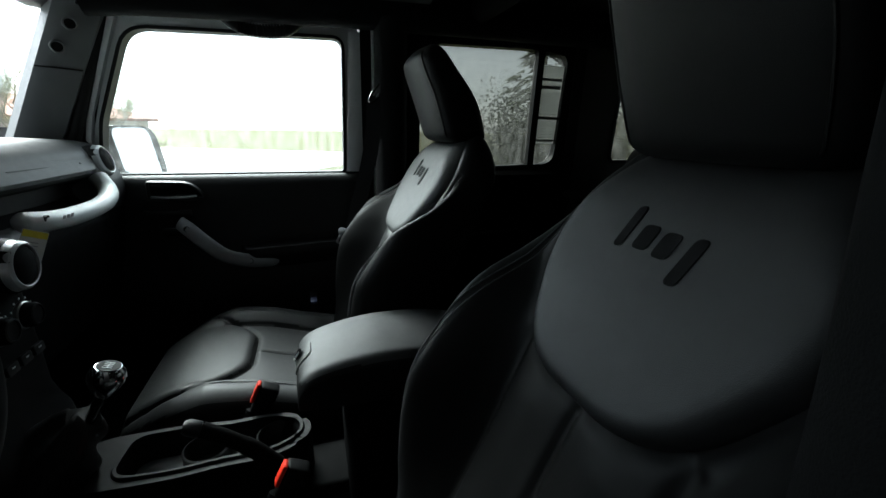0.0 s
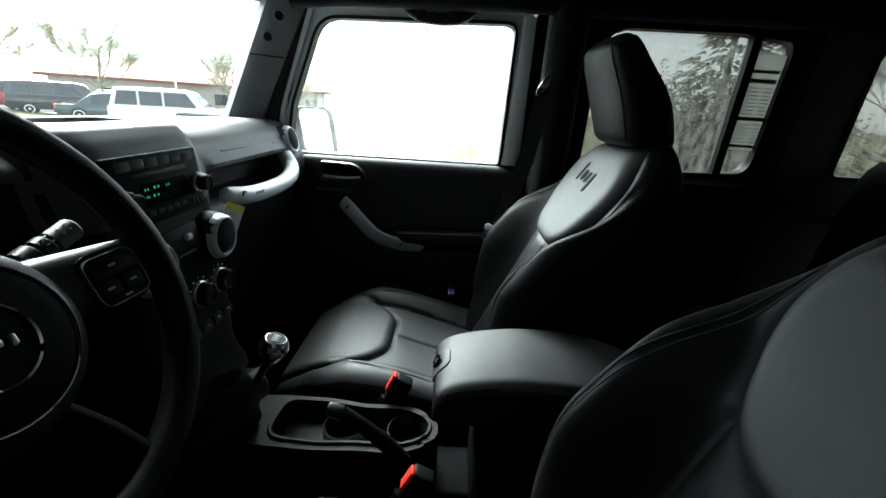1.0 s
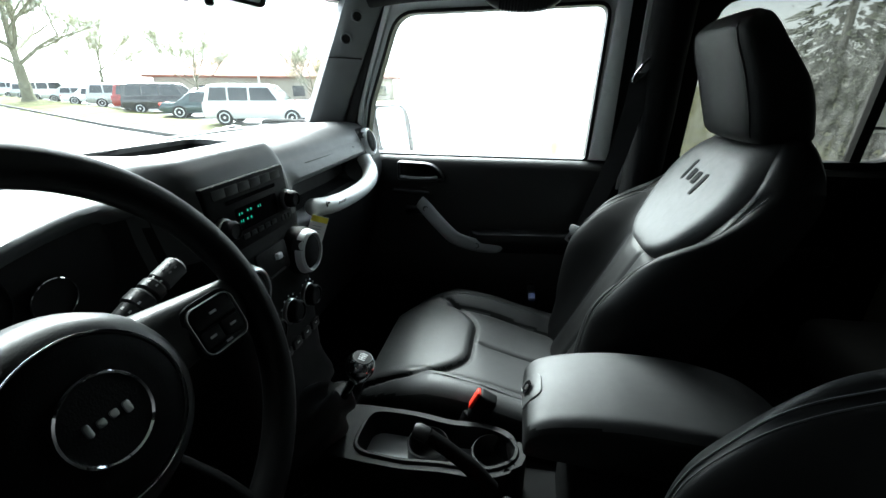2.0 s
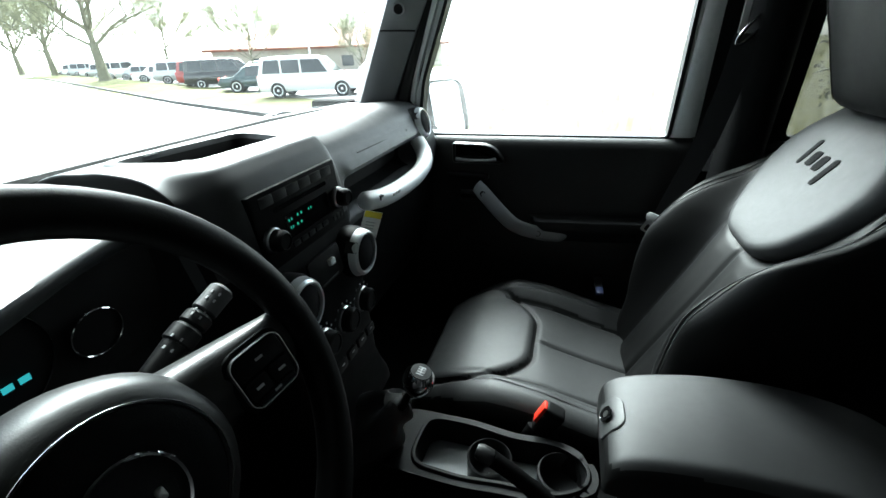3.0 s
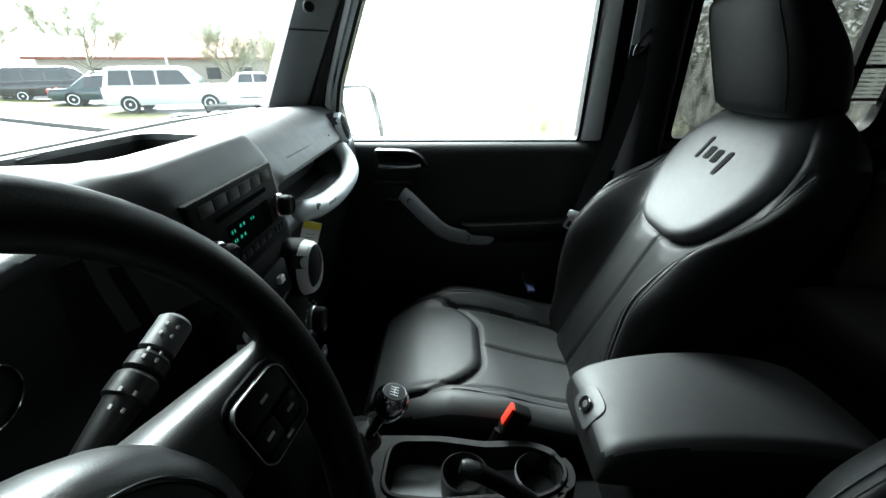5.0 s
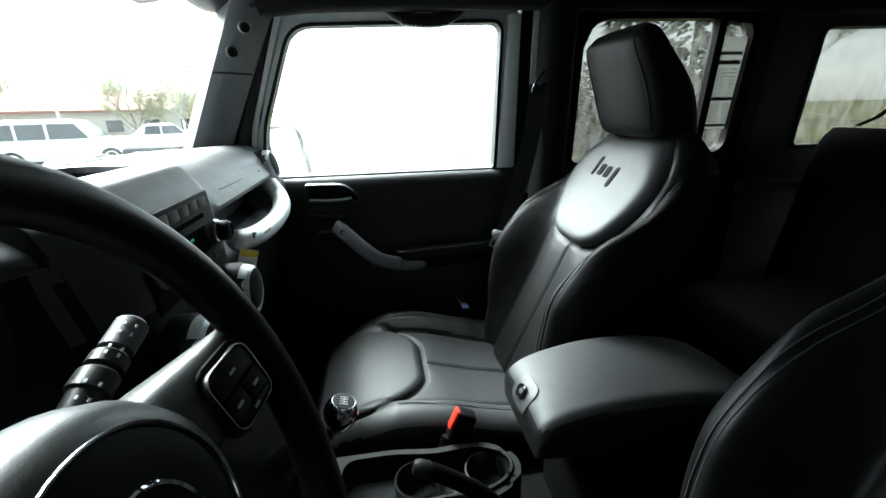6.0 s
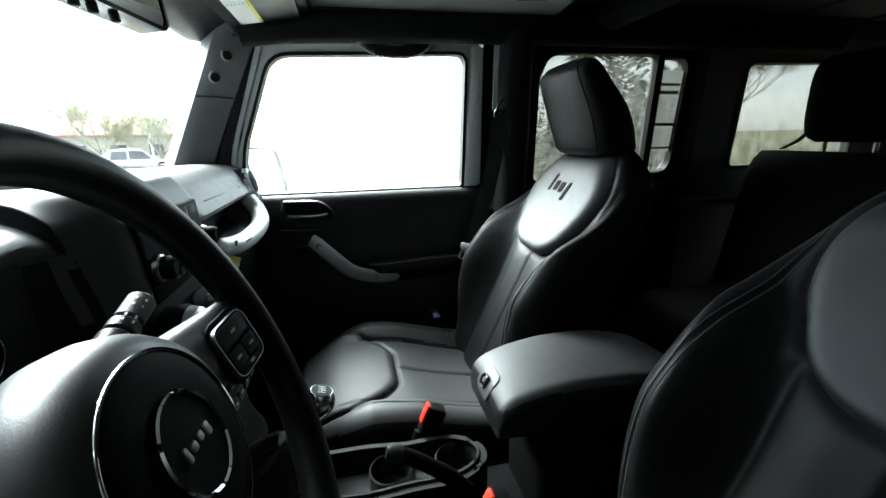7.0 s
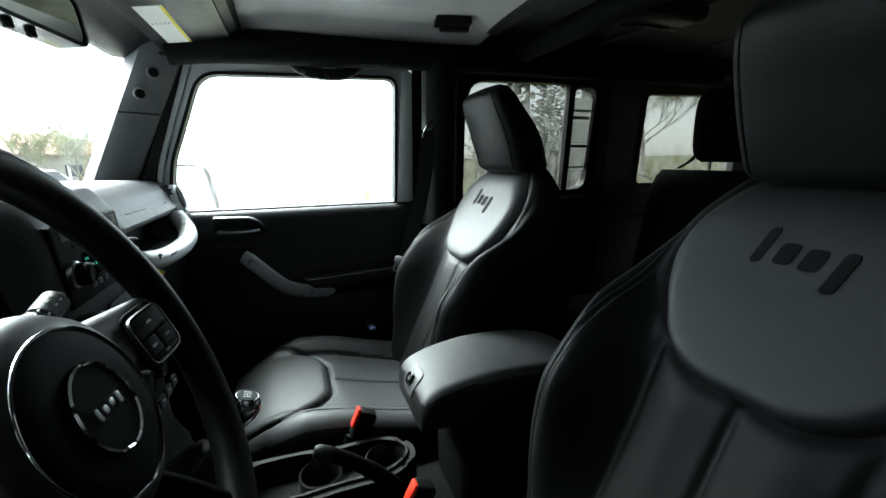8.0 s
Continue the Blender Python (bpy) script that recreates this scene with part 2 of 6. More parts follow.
def to_line(p, q, a, b):
    """Distance of (p, q) from the segment a-b."""
    ax, ay, bx, by = *a, *b
    t = max(0.0, min(1.0, ((p - ax) * (bx - ax) + (q - ay) * (by - ay)) / max(1e-12, (bx - ax) ** 2 + (by - ay) ** 2)))
    return math.hypot(p - ax - t * (bx - ax), q - ay - t * (by - ay))


def to_path(p, q, path):
    return min(to_line(p, q, a, b) for a, b in zip(path, path[1:]))


def bar(bm, m, x, y, w, h, lift=0.0006):
    """A thin printed bar in the plane of m."""
    prism(bm, [(x - w / 2, y - h / 2), (x + w / 2, y - h / 2), (x + w / 2, y + h / 2), (x - w / 2, y + h / 2)], lift, m)


# ---- the car's body ----
def side_y(z):
    """The side's inward lean above the belt line."""
    return 0.742 - 0.065 * (z - 1.28)


def ring(bm, inner, outer, y0, y1, lean=True, sign=1):
    """A frame between two outlines (x, z), thick from y0 to y1 off the leaning side."""
    def at(p, y):
        return V((p[0], sign * ((side_y(p[1]) if lean else 0.0) + y), p[1]))
    rings = [[at(p, y0) for p in inner], [at(p, y0) for p in outer], [at(p, y1) for p in outer], [at(p, y1) for p in inner]]
    rows = [[bm.verts.new(p) for p in r] for r in rings]
    rows.append(rows[0])
    n = len(inner)
    for a, b in zip(rows, rows[1:]):
        for i in range(n):
            bm.faces.new((a[i], a[(i + 1) % n], b[(i + 1) % n], b[i]))


def round_outline(corners, n=5):
    """A polygon (x, z, radius) with its corners rounded."""
    out, k = [], len(corners)
    for i in range(k):
        p = V(corners[i][:2])
        a, b = (V(corners[i - 1][:2]) - p).normalized(), (V(corners[(i + 1) % k][:2]) - p).normalized()
        r = corners[i][2]
        for j in range(n + 1):
            t = j / n
            out.append(tuple((1 - t) ** 2 * (p + a * r) + 2 * t * (1 - t) * p + t * t * (p + b * r)))
    return out


def grow(outline, d):
    """Moves an outline outwards by d."""
    c = sum((V(p) for p in outline), V((0, 0))) / len(outline)
    out = []
    for i, p in enumerate(outline):
        e = (V(outline[(i + 1) % len(outline)]) - V(outline[i - 1])).normalized()
        nrm = V((e.y, -e.x))
        if nrm.dot(V(p) - c) < 0:
            nrm = -nrm
        out.append(tuple(V(p) + d * nrm))
    return out


def pane(name, outline, material, parent, off=0.012, sign=1):
    bm = bmesh.new()
    a = [bm.verts.new((x, sign * (side_y(z) + off), z)) for x, z in outline]
    b = [bm.verts.new((x, sign * (side_y(z) + off + 0.004), z)) for x, z in outline]
    bm.faces.new(a)
    bm.faces.new(list(reversed(b)))
    for i in range(len(a)):
        j = (i + 1) % len(a)
        bm.faces.new((a[j], a[i], b[i], b[j]))
    return part(name, bm, material, parent)


FRONT_WINDOW = round_outline([(-0.668, 1.283, 0.004), (0.004, 1.283, 0.012), (0.014, 1.680, 0.03), (-0.545, 1.668, 0.05), (-0.640, 1.43, 0.02)])
REAR_WINDOW = round_outline([(0.262, 1.285, 0.02), (0.795, 1.30, 0.05), (0.812, 1.66, 0.02), (0.785, 1.695, 0.02), (0.31, 1.69, 0.03), (0.265, 1.64, 0.03)])
QUARTER = round_outline([(1.052, 1.312, 0.02), (1.62, 1.312, 0.03), (1.60, 1.62, 0.02), (1.53, 1.678, 0.02), (1.058, 1.670, 0.03)])

floor = thing("floor", "black carpeted car floor with a transmission tunnel", "floor", kind="structure")
bm = bmesh.new()
rbox(bm, (0.40, 0, 0.62), (2.8, 1.46, 0.05), 0.01)
part("carpet", bm, CARPET, floor)
for sign in (1, -1):
    bm = bmesh.new()
    rbox(bm, (-0.85, sign * 0.735, 1.0), (0.34, 0.05, 0.76), 0.01)
    part("kick_panel", bm, CARPET, floor)
bm = bmesh.new()
loft(bm, [[(-0.98, -0.20, 0.64), (-0.98, -0.13, 0.86), (-0.98, 0.13, 0.86), (-0.98, 0.20, 0.64)],
          [(-0.40, -0.18, 0.64), (-0.40, -0.11, 0.76), (-0.40, 0.11, 0.76), (-0.40, 0.18, 0.64)],
          [(0.5, -0.15, 0.64), (0.5, -0.09, 0.72), (0.5, 0.09, 0.72), (0.5, 0.15, 0.64)]])
part("tunnel", bm, CARPET, floor)

firewall = thing("wall_front", "black firewall and toe board under the dashboard", "firewall", kind="structure")
bm = bmesh.new()
rbox(bm, (-1.00, 0, 0.98), (0.04, 1.46, 0.70), 0.01)
rbox(bm, (-0.93, 0, 0.73), (0.04, 1.44, 0.26), 0.01, turn=Matrix.Rotation(radians(-40), 3, "Y"))
part("panel", bm, CARPET, firewall)


def body_side(sign, name, label):
    """The fixed sheet metal of one side: sill, B-pillar, roof rail and the quarter with its window opening."""
    wall = thing(name, label, "car body", kind="structure")
    bm = bmesh.new()
    rbox(bm, (0.6, sign * 0.755, 0.66), (2.7, 0.07, 0.17), 0.015)
    part("sill", bm, PLASTIC, wall)
    bm = bmesh.new()
    loft(bm, [[(x, sign * (side_y(z) + y), z) for x, y in ((0.068, -0.03), (0.225, -0.03), (0.225, 0.035), (0.068, 0.035))] for z in (0.70, 1.0, 1.3, 1.735)])
    part("pillar", bm, PLASTIC, wall)
    bm = bmesh.new()
    loft(bm, [[(x, sign * (side_y(z) + y), z) for x, y in ((0.100, -0.028), (0.102, -0.034), (0.124, -0.034), (0.126, -0.028))] for z in (1.20, 1.4, 1.6, 1.735)])
    part("pillar_strip", bm, PAINT, wall, "silver painted pillar edge")
    bm = bmesh.new()
    loft(bm, [[(x, sign * y, z) for y, z in ((0.64, 1.745), (0.72, 1.735), (0.745, 1.76), (0.73, 1.82), (0.64, 1.83))] for x in (-0.66, 0.2, 1.0, 1.86)])
    part("roof_rail", bm, SATIN, wall)
    for x0, x1 in ((0.084, 0.100), (0.215, 0.240), (0.838, 0.880)):
        bm = bmesh.new()
        loft(bm, [[(x, sign * (side_y(z) + y), z) for x, y in ((x0, -0.016), (x0, -0.027), (x1, -0.027), (x1, -0.016))] for z in (0.74, 1.0, 1.3, 1.74)])
        part("door_seal", bm, RUBBER, wall)
    bm = bmesh.new()
    ring(bm, QUARTER, round_outline([(0.855, 0.72, 0.02), (1.86, 0.72, 0.02), (1.85, 1.60, 0.03), (1.84, 1.74, 0.03), (0.87, 1.74, 0.02)]), -0.02, 0.03, sign=sign)
    part("quarter_panel", bm, SHELL, wall)
    bm = bmesh.new()
    rbox(bm, (1.15, sign * 0.70, 1.185), (0.62, 0.05, 0.03), 0.01)
    part("ledge", bm, SHELL, wall)
    pane("quarter_glass", grow(QUARTER, 0.006), TINTED, wall, 0.004, sign)
    bm = bmesh.new()
    ring(bm, QUARTER, grow(QUARTER, 0.012), -0.026, -0.019, sign=sign)
    part("seal", bm, RUBBER, wall)
    return wall


body_side(1, "wall_right", "grey and silver passenger side of the car body")
body_side(-1, "wall_left", "grey and silver driver side of the car body, door opening empty")

tail = thing("wall_rear", "dark tailgate with a tinted rear window", "tailgate", kind="structure")
bm = bmesh.new()
inner = [(y, z) for y, z in rounded(1.16, 0.38, 0.06, 5, 0, 1.50)]
outer = [(y, z) for y, z in rounded(1.48, 1.12, 0.05, 5, 0, 1.26)]
rows = [[bm.verts.new((x, y, z)) for y, z in o] for x, o in ((1.86, inner), (1.86, outer), (1.92, outer), (1.92, inner))]
rows.append(rows[0])
for a, b in zip(rows, rows[1:]):
    for i in range(len(a)):
        j = (i + 1) % len(a)
        bm.faces.new((a[i], a[j], b[j], b[i]))
part("gate", bm, SHELL, tail)
bm = bmesh.new()
prism(bm, [(y, z) for y, z in rounded(1.17, 0.39, 0.06, 5, 0, 1.50)], 0.004, frame_at((1.89, 0, 0), (0, 1, 0), (0, 0, 1)))
part("rear_glass", bm, TINTED, tail)

# Hardtop: two light panels over the front seats, a dark shell behind, a header over the windscreen.
roof = thing("ceiling", "grey removable hardtop panels with a dark rear shell", "car roof", kind="structure")
bm = bmesh.new()
for y0, y1 in ((-0.655, -0.004), (0.004, 0.655)):
    xs = [-0.42 + 0.69 * i / 18 for i in range(19)]
    ys = [y0 + (y1 - y0) * j / 16 for j in range(17)]
    def height(x, y):
        e = min(x + 0.42, 0.27 - x, y - y0, y1 - y)
        dish = 0.016 * min(1.0, max(0.0, (e - 0.05) / 0.03))
        rib = 0.006 * math.exp(-((y - y0 - 0.62 * (y1 - y0)) / 0.012) ** 2) * (1.0 if 0.10 < e else 0.0)
        return 1.802 + dish - rib - 0.03 * (abs(y) / 0.65) ** 4
    low = [[bm.verts.new((x, y, height(x, y))) for y in ys] for x in xs]
    top = [[bm.verts.new((x, y, 1.85)) for y in ys] for x in xs]
    for i in range(18):
        for j in range(16):
            bm.faces.new((low[i][j], low[i][j + 1], low[i + 1][j + 1], low[i + 1][j]))
            bm.faces.new((top[i][j], top[i + 1][j], top[i + 1][j + 1], top[i][j + 1]))
    edge = [(i, 0) for i in range(19)] + [(18, j) for j in range(1, 17)] + [(i, 16) for i in range(17, -1, -1)] + [(0, j) for j in range(15, 0, -1)]
    for (a, b), (c, d) in zip(edge, edge[1:] + edge[:1]):
        bm.faces.new((low[a][b], low[c][d], top[c][d], top[a][b]))
part("front_panels", bm, HEADLINER, roof, "light grey hardtop panels")
bm = bmesh.new()
rbox(bm, (1.086, 0, 1.835), (1.62, 1.44, 0.04), 0.006)
for x in (0.75, 1.15, 1.5):
    rbox(bm, (x, 0, 1.812), (0.05, 1.30, 0.012), 0.005)
part("rear_shell", bm, SHELL, roof)
bm = bmesh.new()
rbox(bm, (0.274, 0, 1.806), (0.050, 1.32, 0.034), 0.008)
part("cross_seal", bm, RUBBER, roof, "black rubber seal behind the light panels")
bm = bmesh.new()
rbox(bm, (-0.075, 0, 1.808), (0.66, 0.030, 0.034), 0.008)
part("middle_seal", bm, RUBBER, roof, "black rubber seal between the light panels")
bm = bmesh.new()
for y in (0.645, -0.645):
    rbox(bm, (-0.075, y, 1.790), (0.69, 0.050, 0.030), 0.008)
part("side_seals", bm, RUBBER, roof, "black rubber seals along the roof rails")
bm = bmesh.new()
rbox(bm, (-0.575, 0, 1.795), (0.31, 1.40, 0.09), 0.02)
loft(bm, [[(x, y, z) for x, z in ((-0.745, 1.70), (-0.715, 1.695), (-0.665, 1.715), (-0.60, 1.752), (-0.62, 1.80), (-0.745, 1.80))] for y in (-0.69, -0.3, 0.3, 0.69)])
part("header", bm, SATIN, roof)


def hardtop_latch(x, y, turn):
    t = thing("roof_latch", "black hardtop panel latch on the ceiling", "latch", "roof latches", at=(x, y, 1.80))
    r = Matrix.Rotation(radians(turn), 3, "Z")
    bm = bmesh.new()
    rbox(bm, V((x, y, 1.800)), (0.10, 0.055, 0.022), 0.005, turn=r)
    part("base", bm, PLASTIC, t)
    bm = bmesh.new()
    rbox(bm, V((x, y, 1.786)) + r @ V((0.006, 0.012, 0)), (0.085, 0.022, 0.016), 0.005, turn=r)
    part("handle", bm, SATIN, t)
    return t


hardtop_latch(0.135, 0.488, -10)

# Windscreen, its frame and pillars.
screen = thing("window_1", "clear windscreen in a black frame", "windscreen", kind="structure")
GL_LOW, GL_TOP = V((-0.868, 0, 1.365)), V((-0.712, 0, 1.735))
bm = bmesh.new()
prism(bm, [(y, s) for y, s in rounded(1.33, 0.40, 0.05, 6, 0, 0.20)], 0.005, frame_at(GL_LOW, (0, 1, 0), GL_TOP - GL_LOW))
part("glass", bm, GLASS, screen)
bm = bmesh.new()
tube(bm, [(-0.868, -0.68, 1.368), (-0.866, -0.3, 1.380), (-0.866, 0.3, 1.380), (-0.868, 0.68, 1.368)], 0.009, 8)
part("lower_seal", bm, RUBBER, screen)


def pillar_trim(sign):
    """The plastic cover of a windscreen pillar with two bolt wells and a moulded step."""
    def row(k):
        lx, ly, lz = -0.818 + 0.150 * k, 0.650 - 0.014 * k, 1.378 + 0.325 * k
        rx, ry, rz = -0.735 + 0.152 * k, 0.690 - 0.014 * k, 1.372 + 0.325 * k
        a, b = V((lx, ly, lz)), V((rx, ry, rz))
        mid = a.lerp(b, 0.5) + V((-0.006, -0.012, 0))
        out = V((-0.04, 0.045, 0))
        pts = [a + out, a + V((-0.012, 0.014, 0)), a, a.lerp(mid, 0.5) + V((0, -0.003, 0)), mid, mid.lerp(b, 0.5) + V((0, -0.003, 0)), b, b + V((0.004, 0.02, 0)), b + V((0.0, 0.06, 0))]
        return [V((p.x, sign * p.y, p.z)) for p in pts]
    t = thing("pillar_cover", "charcoal plastic windscreen pillar cover with two bolt wells", "pillar trim")
    bm = bmesh.new()
    loft(bm, [row(k / 14) for k in range(17)])
    part("cover", bm, GREY, t)
    n = V((0.45, -0.86 * sign, -0.14)).normalized()
    for x, y, z in ((-0.678, 0.640, 1.603), (-0.640, 0.634, 1.656)):
        m = frame_at((x, sign * y, z), n.cross(V((0, 0, 1))), n.cross(n.cross(V((0, 0, 1)))))
        if (m.to_3x3() @ V((0, 0, 1))).dot(n) < 0:
            m = m @ Matrix.Rotation(math.pi, 4, "X")
        bm = bmesh.new()
        lathe(bm, [(0.0155, -0.004), (0.0155, 0.004), (0.0135, 0.0055), (0.0115, 0.0045), (0.0112, -0.003)], m, 24)
        well = part("bolt_well", bm, GREY, t)
        bm = bmesh.new()
        lathe(bm, [(0.0112, 0.0008), (0.0112, 0.0022), (0.006, 0.0026), (0.005, 0.0014)], m, 20)
        part("bolt", bm, RUBBER, well, "black recessed bolt")
    bm = bmesh.new()
    a, b = V(row(0.55)[2]), V(row(0.56)[6])
    tube(bm, [a + V((0.003, -0.004 * sign, 0)), a.lerp(b, 0.5) + V((-0.004, -0.016 * sign, 0)), b + V((0, -0.004 * sign, 0))], 0.0018, 8)
    part("seam", bm, RUBBER, t)
    return t


pillar_trim(1)
pillar_trim(-1)
for sign in (1, -1):
    bm = bmesh.new()
    pts = [V((-0.742 + 0.150 * k, sign * (0.712 - 0.012 * k), 1.30 + 0.40 * k)) for k in (0, 0.25, 0.5, 0.75, 1.0)]
    tube(bm, pts, 0.016, 10)
    pts = [p + V((0.01, sign * 0.03, 0)) for p in pts]
    tube(bm, pts, 0.03, 10)
    tagged(part("trim", bm, RUBBER), "black rubber door seal along the windscreen pillar", "door seal", kind="structure")

# Padded roll bar: side rails, B-pillar hoops, a cross bar.
def padded(bm, pts, r):
    tube(bm, smooth_curve(pts, 6), r, 14)


hoop = thing("roll_bar", "black padded roll bar over the front seats", "roll bar", kind="structure")
for sign in (1, -1):
    bm = bmesh.new()
    padded(bm, [(-0.60, sign * 0.615, 1.712), (-0.45, sign * 0.622, 1.725), (-0.1, sign * 0.622, 1.732), (0.12, sign * 0.622, 1.735), (0.6, sign * 0.615, 1.735), (1.3, sign * 0.6, 1.73)], 0.040)
    part("side_rail", bm, FOAM, hoop)
    bm = bmesh.new()
    padded(bm, [(0.150, sign * 0.620, 1.73), (0.150, sign * 0.635, 1.60), (0.150, sign * 0.645, 1.40), (0.145, sign * 0.655, 1.1), (0.14, sign * 0.655, 0.66)], 0.050)
    part("pillar_bar", bm, FOAM, hoop)
bm = bmesh.new()
padded(bm, [(0.42, -0.60, 1.765), (0.43, 0, 1.772), (0.42, 0.60, 1.765)], 0.034)
part("cross_bar", bm, FOAM, hoop)

# Roof lamp on the cross bar.
lamp = thing("dome_lamp", "black roof lamp pod with a bright trim edge", "lamp")
bm = bmesh.new()
rbox(bm, (0.55, 0.19, 1.775), (0.26, 0.12, 0.05), 0.02)
part("pod", bm, SATIN, lamp)
bm = bmesh.new()
tube(bm, [(0.47, 0.215, 1.748), (0.56, 0.20, 1.747), (0.66, 0.215, 1.748)], 0.004, 8)
part("trim_edge", bm, STEEL, lamp)


# ---- seats ----
BACK_X = table([(0.78, -0.066), (0.842, -0.038), (0.915, -0.004), (1.03, 0.050), (1.147, 0.106), (1.22, 0.148), (1.30, 0.192), (1.34, 0.212), (1.37, 0.232), (1.395, 0.258), (1.41, 0.288)])
BACK_W = table([(0.78, 0.232), (0.90, 0.239), (1.05, 0.246), (1.14, 0.245), (1.22, 0.235), (1.30, 0.214), (1.34, 0.192), (1.37, 0.165), (1.395, 0.138), (1.41, 0.11)])
ROLL = table([(0.78, 0.060), (1.31, 0.060), (1.37, 0.042), (1.41, 0.008)])
BOLSTER = table([(0.78, 0.010), (0.88, 0.034), (0.95, 0.064), (1.03, 0.093), (1.09, 0.106), (1.15, 0.097), (1.22, 0.084), (1.28, 0.054), (1.32, 0.020), (1.38, 0.0)])
BADGE = round_outline([(-0.112, 1.396, 0.03), (-0.178, 1.324, 0.045), (-0.170, 1.252, 0.035), (-0.122, 1.174, 0.030), (-0.066, 1.143, 0.035), (0.066, 1.143, 0.035), (0.122, 1.174, 0.030), (0.170, 1.252, 0.035), (0.178, 1.324, 0.045), (0.112, 1.396, 0.03)], 8)
RAMP = table([(0.78, 0.108), (1.05, 0.120), (1.15, 0.134), (1.20, 0.152), (1.25, 0.180), (1.41, 0.190)])
INSERT_L = [(-0.126, 1.16), (-0.118, 1.05), (-0.120, 0.80)]
BOLSTER_SEAM = [(-0.190, 1.315), (-0.202, 1.22), (-0.203, 1.08), (-0.200, 0.94), (-0.186, 0.79)]


def inside(p, q, poly):
    hit = False
    for (ax, ay), (bx, by) in zip(poly, poly[1:] + poly[:1]):
        if (ay > q) != (by > q) and p < (bx - ax) * (q - ay) / (by - ay) + ax:
            hit = not hit
    return hit


def back_front(y, z):
    """x of the backrest's front at (y, z), seat centre y = 0."""
    w = BACK_W(z)
    a = abs(y)
    x = BACK_X(z)
    start = RAMP(z)
    if a > start:
        t = min(1.0, (a - start) / 0.070)
        x -= BOLSTER(z) * (t * t * (3 - 2 * t))
    roll = max(0.0, (a - (w - 0.055)) / 0.055)
    x += ROLL(z) * (1 - math.sqrt(max(0.0, 1 - min(1.0, roll) ** 2)))
    x -= 0.007 * math.exp(-((a - 0.065) / 0.035) ** 2) * max(0.0, min(1.0, (1.16 - z) / 0.05))
    d = to_path(a, z, [(-p, q) for p, q in INSERT_L])
    x += groove(d, 0.010, 0.008)
    x += groove(to_path(a, z, [(-p, q) for p, q in BOLSTER_SEAM]), 0.006, 0.004)
    if z < 1.15:
        x += groove(a, 0.007, 0.007)
    if z > 1.08:
        x += groove(to_path(y, z, BADGE + BADGE[:1]), 0.008, 0.007)
    return x


